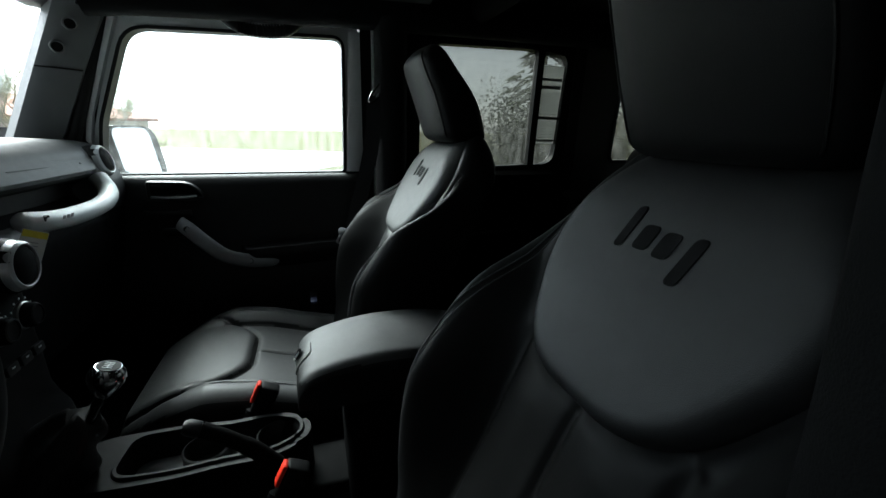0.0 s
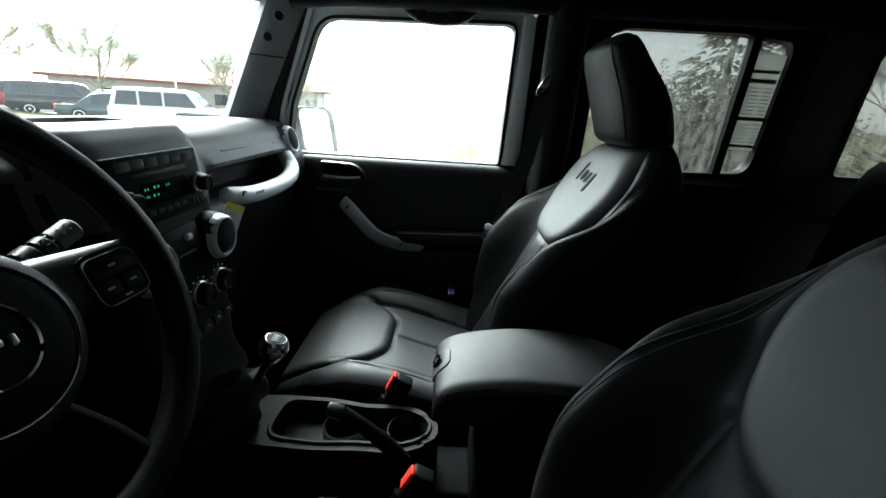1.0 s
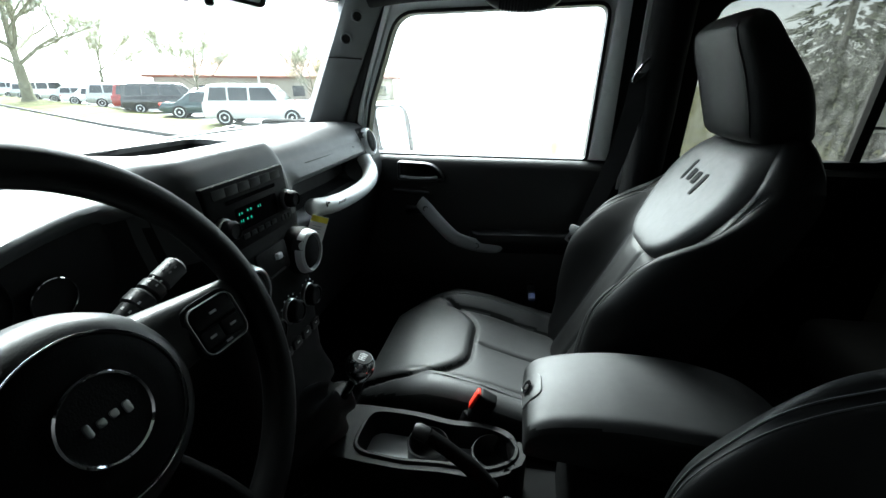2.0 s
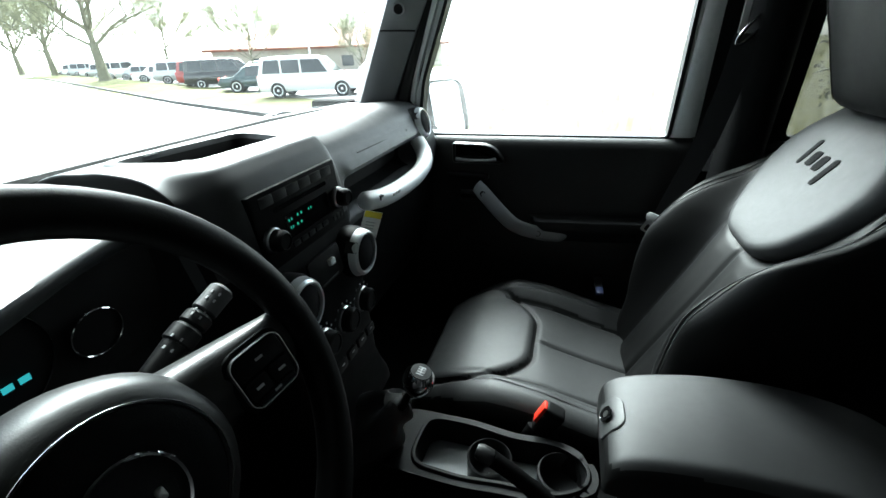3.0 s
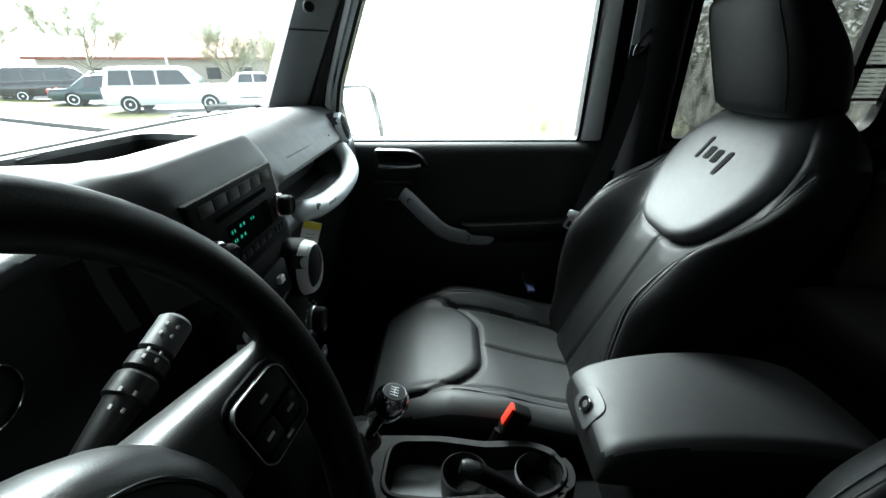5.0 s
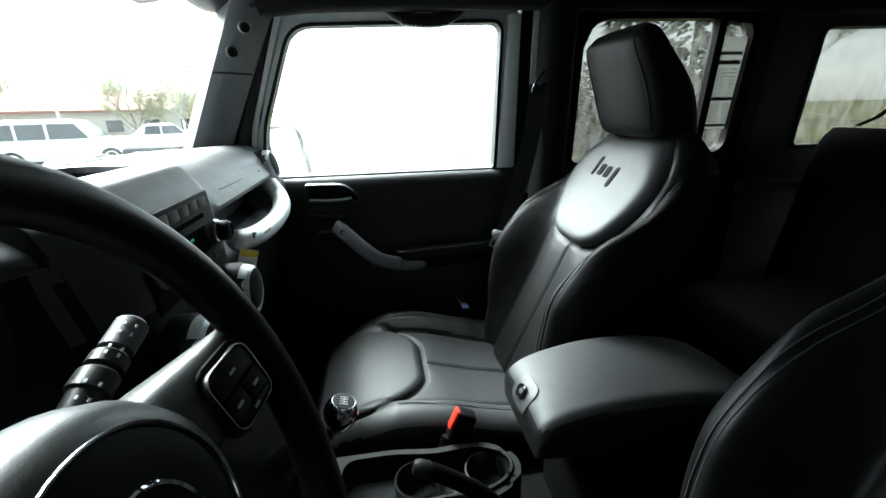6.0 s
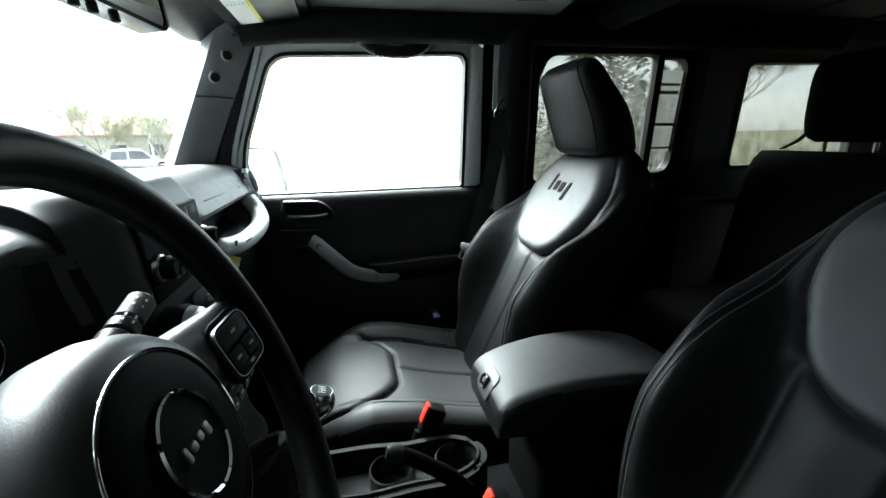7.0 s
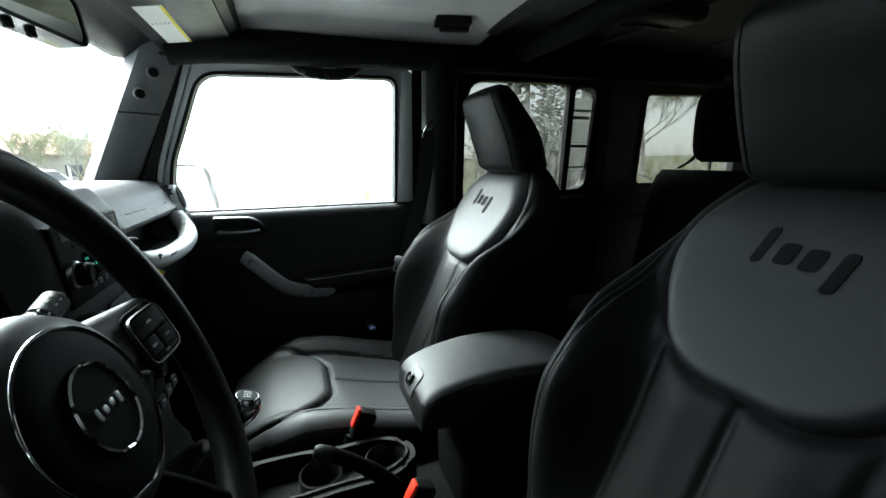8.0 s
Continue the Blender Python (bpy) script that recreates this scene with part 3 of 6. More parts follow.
def car_seat(name, label, group):
    """A leather bucket seat, its centre at y = 0; returned as one thing."""
    seat = thing(name, label, "seat", group, at=(0.0, 0, 0.66))
    # backrest
    bm = bmesh.new()
    zs = [0.78 + 0.630 * i / 150 for i in range(151)]
    rings = []
    for z in zs:
        w = BACK_W(z)
        front = [V((back_front(y, z), y, z)) for y in (w * (-1 + 2 * j / 120) for j in range(121))]
        bx = BACK_X(z) + 0.02
        u = min(1.0, max(0.0, (z - 1.30) / 0.11))
        thick = 0.115 * math.sqrt(1 - u * u) - 0.012 * u
        back = [V((bx + thick - 0.035 * (abs(y) / w) ** 4, y, z)) for y in (w * (1 - 2 * j / 14) for j in range(15))]
        rings.append(front + back)
    loft(bm, rings)
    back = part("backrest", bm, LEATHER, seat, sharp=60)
    back.data.materials.append(SHADE_VINYL)
    # Flanks and rear take the darker copy: their shade is in the colour.
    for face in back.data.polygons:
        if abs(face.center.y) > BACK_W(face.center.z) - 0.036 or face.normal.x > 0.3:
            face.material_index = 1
    # twin stitch lines on both bolsters
    for sign in (1, -1):
        for off in (-0.005, 0.005):
            bm = bmesh.new()
            pts = [V((back_front(sign * (-y + off), z) - 0.0006, sign * (-y + off), z)) for y, z in ((p.x, p.y) for p in smooth_curve([(q[0], q[1], 0) for q in BOLSTER_SEAM], 14))]
            tube(bm, pts, 0.0011, 6, up=(1, 0, 0))
            part("stitching", bm, THREAD, back)
    # raised badge panel
    bm = bmesh.new()

    def panel(y, z):
        d = to_path(y, z, BADGE + BADGE[:1])
        lift = 0.020 * (1 - (1 - min(1.0, d / 0.034)) ** 2.4) if inside(y, z, BADGE) else 0.0
        roll = min(1.0, max(0.0, (abs(y) - (BACK_W(z) - 0.055)) / 0.055))
        lean = 0.018 * min(1.0, max(0.0, (1.375 - z) / 0.25)) * min(1.0, d / 0.022) ** 0.5 if inside(y, z, BADGE) else 0.0
        return BACK_X(z) - lift - lean + 0.006 + ROLL(z) * (1 - math.sqrt(1 - roll * roll))
    mid, steps = V((0.0, 1.270)), [0.0, 0.25, 0.45, 0.6, 0.7, 0.78, 0.84, 0.89, 0.93, 0.96, 0.985, 1.0]
    edge = [V(p) for p in BADGE]
    rows = []
    for k in steps[1:]:
        rows.append([bm.verts.new((panel(*mid.lerp(p, k * 0.9995)), *mid.lerp(p, k))) for p in edge])
    rows.append([bm.verts.new((BACK_X(p.y) + 0.022, *mid.lerp(p, 1.012))) for p in edge])
    centre = bm.verts.new((panel(*mid), *mid))
    m = len(edge)
    for i in range(m):
        bm.faces.new((centre, rows[0][i], rows[0][(i + 1) % m]))
    for a, b in zip(rows, rows[1:]):
        for i in range(m):
            bm.faces.new((a[i], a[(i + 1) % m], b[(i + 1) % m], b[i]))
    badge = part("badge_panel", bm, LEATHER, seat, sharp=60)
    # plain embroidered marks where the maker's name stands
    for dy, dz, w, h in ((0.046, 0.002, 0.012, 0.044), (0.019, -0.004, 0.020, 0.025), (-0.009, -0.006, 0.020, 0.025), (-0.038, -0.014, 0.014, 0.044)):
        bm = bmesh.new()
        c = V((0, dy, 1.316 + dz))
        out = [(c.y + p - 0.22 * q, c.z + q) for p, q in rounded(w, h, 0.0055, 5)]
        r = [[bm.verts.new((panel(y, z) - e, y, z)) for y, z in o] for o, e in ((out, -0.002), (out, 0.0016))]
        for i in range(len(out)):
            j = (i + 1) % len(out)
            bm.faces.new((r[0][i], r[0][j], r[1][j], r[1][i]))
        bm.faces.new(r[1])
        part("embroidered_mark", bm, EMBROIDERY, badge, "dark embroidered mark")
    # hard back shell
    bm = bmesh.new()
    loft(bm, [[V((BACK_X(z) + 0.105 + 0.03 * (1 - (abs(y) / BACK_W(z)) ** 2), y, z)) for y in (BACK_W(z) * (0.93 - 0.25 * max(0.0, (z - 1.26) / 0.08) ** 2) * (-1 + 2 * j / 16) for j in range(17))]
              + [V((BACK_X(z) + 0.09, y, z)) for y in (BACK_W(z) * (0.9 - 0.25 * max(0.0, (z - 1.26) / 0.08) ** 2) * (1 - 2 * j / 6) for j in range(7))] for z in (0.81 + 0.53 * i / 20 for i in range(21))])
    part("back_shell", bm, SHADE_VINYL, seat)
    # cushion
    bm = bmesh.new()
    front_pad = round_outline([(-0.57, -0.16, 0.02), (-0.40, -0.195, 0.02), (-0.300, -0.125, 0.03), (-0.274, -0.08, 0.02), (-0.274, 0.08, 0.02), (-0.300, 0.125, 0.03), (-0.40, 0.195, 0.02), (-0.57, 0.16, 0.02)], 5)

    def cushion(x, y):
        a = abs(y)
        w = 0.262 - 0.05 * max(0.0, (-0.33 - x) / 0.19) ** 2
        z = 0.832 + 0.026 * (0.5 + 0.5 * math.cos(math.pi * min(1.0, abs(x + 0.35) / 0.23))) - 0.050 * max(0.0, (x + 0.25) / 0.25) ** 1.5
        if x < -0.41:
            z -= 0.30 * (-0.41 - x) ** 2 / 0.11
        t = min(1.0, max(0.0, (a - 0.14) / 0.06))
        z += 0.032 * t * t * (3 - 2 * t) * min(1.0, max(0.0, (x + 0.47) / 0.12))
        roll = min(1.0, max(0.0, (a - (w - 0.05)) / 0.05))
        z -= 0.055 * (1 - math.sqrt(max(0.0, 1 - roll * roll)))
        if inside(x, y, front_pad):
            z += 0.010 * min(1.0, to_path(x, y, front_pad + front_pad[:1]) / 0.02) ** 0.6
        z -= groove(to_path(x, y, front_pad + front_pad[:1]), 0.0065, 0.008)
        if x > -0.274:
            z -= groove(a, 0.005, 0.007) * min(1.0, (x + 0.274) / 0.02)
            z -= 0.004 * math.exp(-((a - 0.0) / 0.05) ** 2) * min(1.0, (x + 0.274) / 0.05)
        z -= groove(to_path(x, a, [(-0.36, 0.155), (-0.18, 0.152), (0.0, 0.142)]), 0.006, 0.008)
        z -= groove(to_path(x, a, [(-0.46, 0.185), (-0.24, 0.205), (-0.03, 0.20)]), 0.004, 0.003)
        return z
    xs = [-0.520 + 0.54 * i / 140 for i in range(141)]
    rings = []
    for x in xs:
        w = 0.262 - 0.05 * max(0.0, (-0.33 - x) / 0.19) ** 2
        top = [V((x, y, cushion(x, y))) for y in (w * (-1 + 2 * j / 120) for j in range(121))]
        low = [V((x, y, 0.725 + 0.02 * (1 if x > -0.49 else 2))) for y in (w * 0.94 * (1 - 2 * j / 10) for j in range(11))]
        rings.append(top + low)
    nose = [V((-0.537, p.y * 0.93, 0.72 + (p.z - 0.72) * 0.62)) for p in rings[0]]
    loft(bm, [nose] + rings)
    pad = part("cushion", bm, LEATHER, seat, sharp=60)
    pad.data.materials.append(SHADE_VINYL)
    # Faces turned down or sideways are coloured darker, as shade on the cushion.
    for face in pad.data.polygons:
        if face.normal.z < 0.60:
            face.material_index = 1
    for sign in (1, -1):
        bm = bmesh.new()
        pts = [V((x, sign * y, cushion(x, sign * y) + 0.0006)) for x, y in ((-0.46, 0.181), (-0.40, 0.19), (-0.34, 0.196), (-0.28, 0.2), (-0.22, 0.202), (-0.16, 0.202), (-0.10, 0.2), (-0.04, 0.196))]
        tube(bm, smooth_curve(pts, 5), 0.0011, 6)
        part("stitching", bm, THREAD, pad)
    # side skirts, base and runners
    for sign in (1, -1):
        bm = bmesh.new()
        rbox(bm, (-0.23, sign * 0.238, 0.735), (0.50, 0.03, 0.075), 0.012)
        part("side_skirt", bm, PLASTIC, seat)
    bm = bmesh.new()
    rbox(bm, (-0.23, 0, 0.70), (0.46, 0.40, 0.07), 0.01)
    for sign in (1, -1):
        rbox(bm, (-0.16, sign * 0.19, 0.665), (0.52, 0.035, 0.04), 0.006)
    part("base", bm, PLASTIC, seat)
    # headrest: a wedge with rounded edges, leaning forward
    bm = bmesh.new()
    lo, hi = table([(0, 0.206), (0.5, 0.170), (0.85, 0.145), (1, 0.155)]), table([(0, 0.324), (0.45, 0.290), (0.85, 0.228), (1, 0.212)])

    def wedge(u, t, out=0.0):
        s = 1.0
        if u < 0.10:
            s = math.sqrt(max(0.0, 1 - (1 - u / 0.10) ** 2))
        if u > 0.84:
            s = math.sqrt(max(0.0, 1 - ((u - 0.84) / 0.16) ** 2))
        c, q, e = math.cos(t), math.sin(t), 2 / 6.0
        cx, d = 0.5 * (lo(u) + hi(u)), 0.5 * (hi(u) - lo(u)) - 0.020 * (1 - s) + out
        w = 0.118 + 0.012 * math.sin(math.pi * min(1.0, u * 1.1)) - 0.028 * (1 - s) - 0.010 * u + out
        x, y = cx + d * math.copysign(abs(c) ** e, c), w * math.copysign(abs(q) ** e, q)
        if c < 0:
            x += 0.9 * y * y
        return V((x, y, 1.388 + 0.220 * u))
    loft(bm, [[wedge(k / 40, 2 * math.pi * j / 72) for j in range(72)] for k in range(41)])
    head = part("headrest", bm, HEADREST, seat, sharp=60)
    head.data.materials.append(SHADE_VINYL)
    # Sides and rear coloured darker to put in their shade.
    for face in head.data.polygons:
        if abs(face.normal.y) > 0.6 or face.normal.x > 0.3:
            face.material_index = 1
    for sign in (1, -1):
        bm = bmesh.new()
        ang = math.pi - sign * 0.62
        tube(bm, [wedge(0.06 + 0.86 * k / 30, ang, 0.0004) for k in range(31)], 0.0016, 6)
        part("piping", bm, HEADREST, head)
        bm = bmesh.new()
        tube(bm, [(0.262, sign * 0.07, 1.34), (0.258, sign * 0.07, 1.42)], 0.007, 12)
        part("post", bm, SATIN, seat)
    # recliner lever cover
    bm = bmesh.new()
    lathe(bm, [(0.045, 0.0), (0.045, 0.014), (0.036, 0.022), (0.004, 0.024)], frame_at((0.0, 0.245, 0.79), (1, 0, 0), (0, 0, -1)), 28)
    part("hinge_cover", bm, PLASTIC, seat)
    return seat


passenger_seat = car_seat("bucket_seat", "black leather passenger bucket seat with dark embroidered marks", "front seats")
driver_seat = copy_thing(passenger_seat, Matrix.Translation((0.040, -0.407, 0.66)))
tagged(driver_seat, label="black leather driver bucket seat beside the console")
passenger_seat.location = (0.0, 0.372, 0.66)

# Rear bench with two headrests.
bench = thing("rear_bench", "black leather rear bench seat in the dark", "seat", at=(1.1, 0, 0.66))
bm = bmesh.new()
rbox(bm, (0.86, 0, 0.83), (0.52, 1.20, 0.16), 0.05, 4)
part("cushion", bm, BENCH, bench)
for y, w in ((0.345, 0.66), (-0.345, 0.62)):
    bm = bmesh.new()
    rings = []
    for i in range(20):
        u = i / 19
        z = 0.86 + 0.510 * u
        e = 1.0 if u < 0.85 else math.sqrt(max(0.05, 1 - ((u - 0.85) / 0.16) ** 2))
        c = 1.04 + 0.10 * u
        d = 0.07 * e
        rings.append([V((c + d * math.copysign(abs(math.cos(t)) ** 0.6, math.cos(t)), y + (w / 2 - 0.02 * (1 - e)) * math.copysign(abs(math.sin(t)) ** 0.35, math.sin(t)), z)) for t in (2 * math.pi * k / 40 for k in range(40))])
    loft(bm, rings)
    part("backrest", bm, BENCH, bench, sharp=60)
for y in (0.392, -0.392):
    bm = bmesh.new()
    rings = []
    for i in range(18):
        u = i / 17
        s = max(0.35, (1 - abs(2 * u - 1) ** 3.5) ** (1 / 3.5))
        rings.append([V((1.15 + 0.05 * s * math.copysign(abs(math.cos(t)) ** 0.6, math.cos(t)), y + 0.135 * (0.6 + 0.4 * s) * math.copysign(abs(math.sin(t)) ** 0.5, math.sin(t)), 1.400 + 0.26 * u)) for t in (2 * math.pi * k / 36 for k in range(36))])
    loft(bm, rings)
    h = part("headrest", bm, BENCH, bench, sharp=60)
    for s in (0.07, -0.07):
        bm = bmesh.new()
        tube(bm, [(1.15, y + s, 1.33), (1.15, y + s, 1.42)], 0.007, 10)
        part("post", bm, CHROME, h)

# tether strap over the rear backrest
strap_rear = thing("tether_strap", "thin dark tether strap over the rear bench", "strap")
bm = bmesh.new()
loft(bm, [[(1.20, y, z), (1.222, y, z), (1.222, y + 0.001, z + 0.004), (1.20, y + 0.001, z + 0.004)] for y, z in ((0.650, 1.372), (0.600, 1.398), (0.555, 1.440), (0.50, 1.475))])
part("webbing", bm, BELT, strap_rear)


# ---- dashboard ----
dash = thing("dashboard", "black vinyl dashboard with a silver grab handle", "dashboard", at=(-0.75, 0, 0.9))


def dash_profile(y):
    """The dashboard's section (x, z) at y, from the windscreen over the top and down the face."""
    hood = math.exp(-((y + 0.40) / 0.226) ** 8)
    stack = 1 / (1 + math.exp(-(y + 0.132) / 0.010)) * 1 / (1 + math.exp((y - 0.132) / 0.007))
    low = 1 / (1 + math.exp(max(-60.0, min(60.0, (y + 0.160) / 0.0010))))
    top = 1.395 - 0.012 * (abs(y) / 0.6) ** 2 - 0.020 * low
    edge = -0.668 + 0.02 * abs(y)
    well = 1 / (1 + math.exp(-(y - 0.178) / 0.006)) * 1 / (1 + math.exp((y - 0.578) / 0.006))
    rear = edge + 0.012 + 0.078 * math.exp(-((y + 0.43) / 0.17) ** 2)
    roll = 1 - hood
    plain = [(rear - 0.02 - 0.022 * roll, top - 0.003 - 0.003 * roll), (rear - 0.006 * roll, top - 0.014 - 0.014 * roll), (rear + 0.006 + 0.002 * roll - 0.03 * hood, top - 0.034 - 0.012 * roll),
             (-0.634 - 0.03 * hood, 1.335), (-0.622 - 0.05 * hood, 1.303), (-0.614 - 0.085 * well - 0.05 * hood, 1.272), (-0.612 - 0.085 * well - 0.04 * hood, 1.238),
             (-0.622 - 0.012 * well, 1.200), (-0.640, 1.08), (-0.665, 0.98), (-0.695, 0.90)]
    centre = [(-0.644, top), (-0.622, top - 0.012), (-0.607, top - 0.034), (-0.600, 1.335), (-0.596, 1.303), (-0.593, 1.272), (-0.590, 1.238),
              (-0.582, 1.200), (-0.572, 1.08), (-0.566, 0.98), (-0.560, 0.90)]
    face = [((1 - stack) * px + stack * cx, (1 - stack) * pz + stack * cz) for (px, pz), (cx, cz) in zip(plain, centre)]
    return [(-0.90, 1.33), (-0.865, 1.372), (-0.82, top - 0.005), (-0.775, top - 0.001), (-0.735, top + 0.001), *face, (-0.86, 0.86), (-0.92, 1.0)]


bm = bmesh.new()
stations = sorted([-0.70 + 1.40 * i / 240 for i in range(241)] + [-0.160 + 0.0012 * i for i in range(-4, 5)])
rows = []
for y in stations:
    pts = smooth_curve([(x, z, 0) for x, z in dash_profile(y)], 4)
    rows.append([(p.x, y, p.y) for p in pts])
loft(bm, rows)
TRAY = round_outline([(-0.785, -0.120, 0.03), (-0.672, -0.100, 0.03), (-0.664, 0.076, 0.02), (-0.766, 0.100, 0.03)], 5)


def in_tray(f):
    c = f.calc_center_median()
    return inside(c.x, c.y, TRAY) and c.z > 1.36


bmesh.ops.delete(bm, geom=[f for f in bm.faces if in_tray(f)], context="FACES")
body = part("body", bm, DASH, dash, sharp=40)
# Lower face, binnacle, step, stack and well take darker plastic for their shade.
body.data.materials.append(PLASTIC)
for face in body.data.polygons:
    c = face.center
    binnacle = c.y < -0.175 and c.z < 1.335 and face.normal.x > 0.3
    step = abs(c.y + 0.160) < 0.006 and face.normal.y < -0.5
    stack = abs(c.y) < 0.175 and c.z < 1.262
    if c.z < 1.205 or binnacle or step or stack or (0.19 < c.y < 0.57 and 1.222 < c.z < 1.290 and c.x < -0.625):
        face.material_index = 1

# tray on the dash top
bm = bmesh.new()
rim = [[(x, y, 1.390) for x, y in grow(TRAY, 0.016)], [(x, y, 1.3962) for x, y in grow(TRAY, 0.010)], [(x, y, 1.3972) for x, y in grow(TRAY, 0.003)], [(x, y, 1.3955) for x, y in grow(TRAY, -0.002)], [(x, y, 1.388) for x, y in grow(TRAY, -0.006)], [(x, y, 1.350) for x, y in grow(TRAY, -0.012)]]
loft(bm, rim, True, False)
rim_part = part("tray_rim", bm, DASH, dash)
# Walls inside the tray are coloured darker for the shade there.
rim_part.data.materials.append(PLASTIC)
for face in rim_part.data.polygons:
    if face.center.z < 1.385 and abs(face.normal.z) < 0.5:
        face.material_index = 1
bm = bmesh.new()
loft(bm, [[(x, y, 1.340) for x, y in grow(TRAY, -0.004)], [(x, y, 1.358) for x, y in grow(TRAY, -0.006)]], True, True)
part("tray_mat", bm, RUBBER, dash, "black ribbed tray")

# seam line on the passenger side
bm = bmesh.new()
tube(bm, [(-0.6325, 0.248, 1.331), (-0.632, 0.38, 1.329), (-0.6305, 0.508, 1.325)], 0.0022, 6)
part("seam", bm, RUBBER, body)
bm = bmesh.new()
lathe(bm, [(0.004, -0.002), (0.004, 0.0015), (0.0015, 0.002)], frame_at((-0.630, 0.513, 1.327), (0, 1, 0), (0, 0, 1)), 14)
part("lock_lamp", bm, RUBBER, body)

# grab handle, and a black sheet that puts in its well's shade
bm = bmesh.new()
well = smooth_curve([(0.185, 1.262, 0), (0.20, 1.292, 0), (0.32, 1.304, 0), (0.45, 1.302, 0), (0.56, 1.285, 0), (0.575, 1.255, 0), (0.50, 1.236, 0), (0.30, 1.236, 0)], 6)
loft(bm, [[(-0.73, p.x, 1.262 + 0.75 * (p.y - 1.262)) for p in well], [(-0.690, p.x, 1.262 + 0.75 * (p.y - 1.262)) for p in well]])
part("handle_well_shade", bm, RUBBER, dash, "black sheet for the shade behind the grab handle")
bm = bmesh.new()
tube(bm, smooth_curve([(-0.614, 0.200, 1.247), (-0.602, 0.226, 1.243), (-0.592, 0.27, 1.237), (-0.586, 0.35, 1.233), (-0.585, 0.45, 1.234), (-0.590, 0.52, 1.244), (-0.604, 0.562, 1.262), (-0.626, 0.580, 1.290)], 8), [0.008, 0.013, 0.0165, 0.019] + [0.021] * 53, 16, flat=0.9)
grab = part("grab_handle", bm, SILVER, dash, "silver painted grab handle")
bm = bmesh.new()
lathe(bm, [(0.008, -0.004), (0.008, 0.001), (0.004, 0.0015), (0.0035, -0.001)], frame_at((-0.581, 0.232, 1.246), (0, 1, 0), (0.2, 0, 1)), 18)
part("bolt", bm, RUBBER, grab)
bm = bmesh.new()
m = frame_at((-0.5705, 0.282, 1.242), (0.10, 1, 0), (0.3, 0, 1))
for k in range(3):
    prism(bm, rounded(0.008, 0.009, 0.002, 3, 0.012 * (k - 1), 0), 0.001, m)
part("mark", bm, PRINT_GREY, grab)


def round_vent(x, y, z, parent, r=0.046, normal=(1, 0, 0.02)):
    """A round air vent: chrome bezel with four dark windows, a dark rotating disc with slats."""
    n = V(normal).normalized()
    m = frame_at((x, y, z), V((0, 1, 0)).cross(n).cross(n) * -1 if abs(n.y) > 0.9 else (0, 1, 0), n.cross(V((0, 1, 0))))
    if (m.to_3x3() @ V((0, 0, 1))).dot(n) < 0:
        m = m @ Matrix.Rotation(math.pi, 4, "X")
    bm = bmesh.new()
    lathe(bm, [(r - 0.004, -0.004), (r - 0.003, 0.001), (r - 0.006, 0.012), (r - 0.010, 0.016), (r - 0.0125, 0.015), (r - 0.014, -0.01)], m, 44)
    vent = part("air_vent", bm, BEZEL, parent, "silver rimmed round air vent", sharp=25)
    bm = bmesh.new()
    lathe(bm, [(r - 0.0135, -0.012), (r - 0.0135, 0.010), (r - 0.017, 0.0135), (0.012, 0.0165), (0.001, 0.017)], m, 40)
    part("disc", bm, FOAM, vent, "black vent disc")
    bm = bmesh.new()
    lathe(bm, [(r, -0.03), (r, -0.006), (r - 0.0025, 0.001), (r - 0.0045, 0.001)], m, 40)
    part("barrel", bm, PLASTIC, vent, "black vent barrel")
    for k in range(2):
        bm = bmesh.new()
        a0 = radians(145 + 120 * k)
        pts = [(r - 0.0005, a0 - 0.22), (r - 0.0005, a0 + 0.22), (r - 0.0085, a0 + 0.24), (r - 0.0085, a0 - 0.24)]
        lowz = [-0.004, -0.004, 0.0125, 0.0125]
        vs = [bm.verts.new(m @ V(((q + 0.0006) * math.cos(a), (q + 0.0006) * math.sin(a), h))) for (q, a), h in zip(pts, lowz)]
        vt = [bm.verts.new(m @ V(((q + 0.0016) * math.cos(a), (q + 0.0016) * math.sin(a), h + 0.001))) for (q, a), h in zip(pts, lowz)]
        bm.faces.new(vs)
        bm.faces.new(vt)
        for i in range(4):
            bm.faces.new((vs[i], vs[(i + 1) % 4], vt[(i + 1) % 4], vt[i]))
        part("clip", bm, RUBBER, vent)
    return vent


round_vent(-0.566, 0.090, 1.198, dash, 0.045)
round_vent(-0.566, -0.088, 1.200, dash, 0.045)
round_vent(-0.632, 0.630, 1.327, dash, 0.045, (0.84, -0.45, 0.22))

# radio, in the near black that puts shade on its top edge
radio = part("radio", (lambda b: (rbox(b, (-0.6085, 0.000, 1.303), (0.03, 0.205, 0.104), 0.004, turn=Matrix.Rotation(radians(-5), 3, "Y")), b)[1])(bmesh.new()), SHADE_BLACK, dash, "black radio with a green lit display")
RM = frame_at((-0.5935, 0.000, 1.303), (0, 1, 0), (-0.0875, 0, 1))


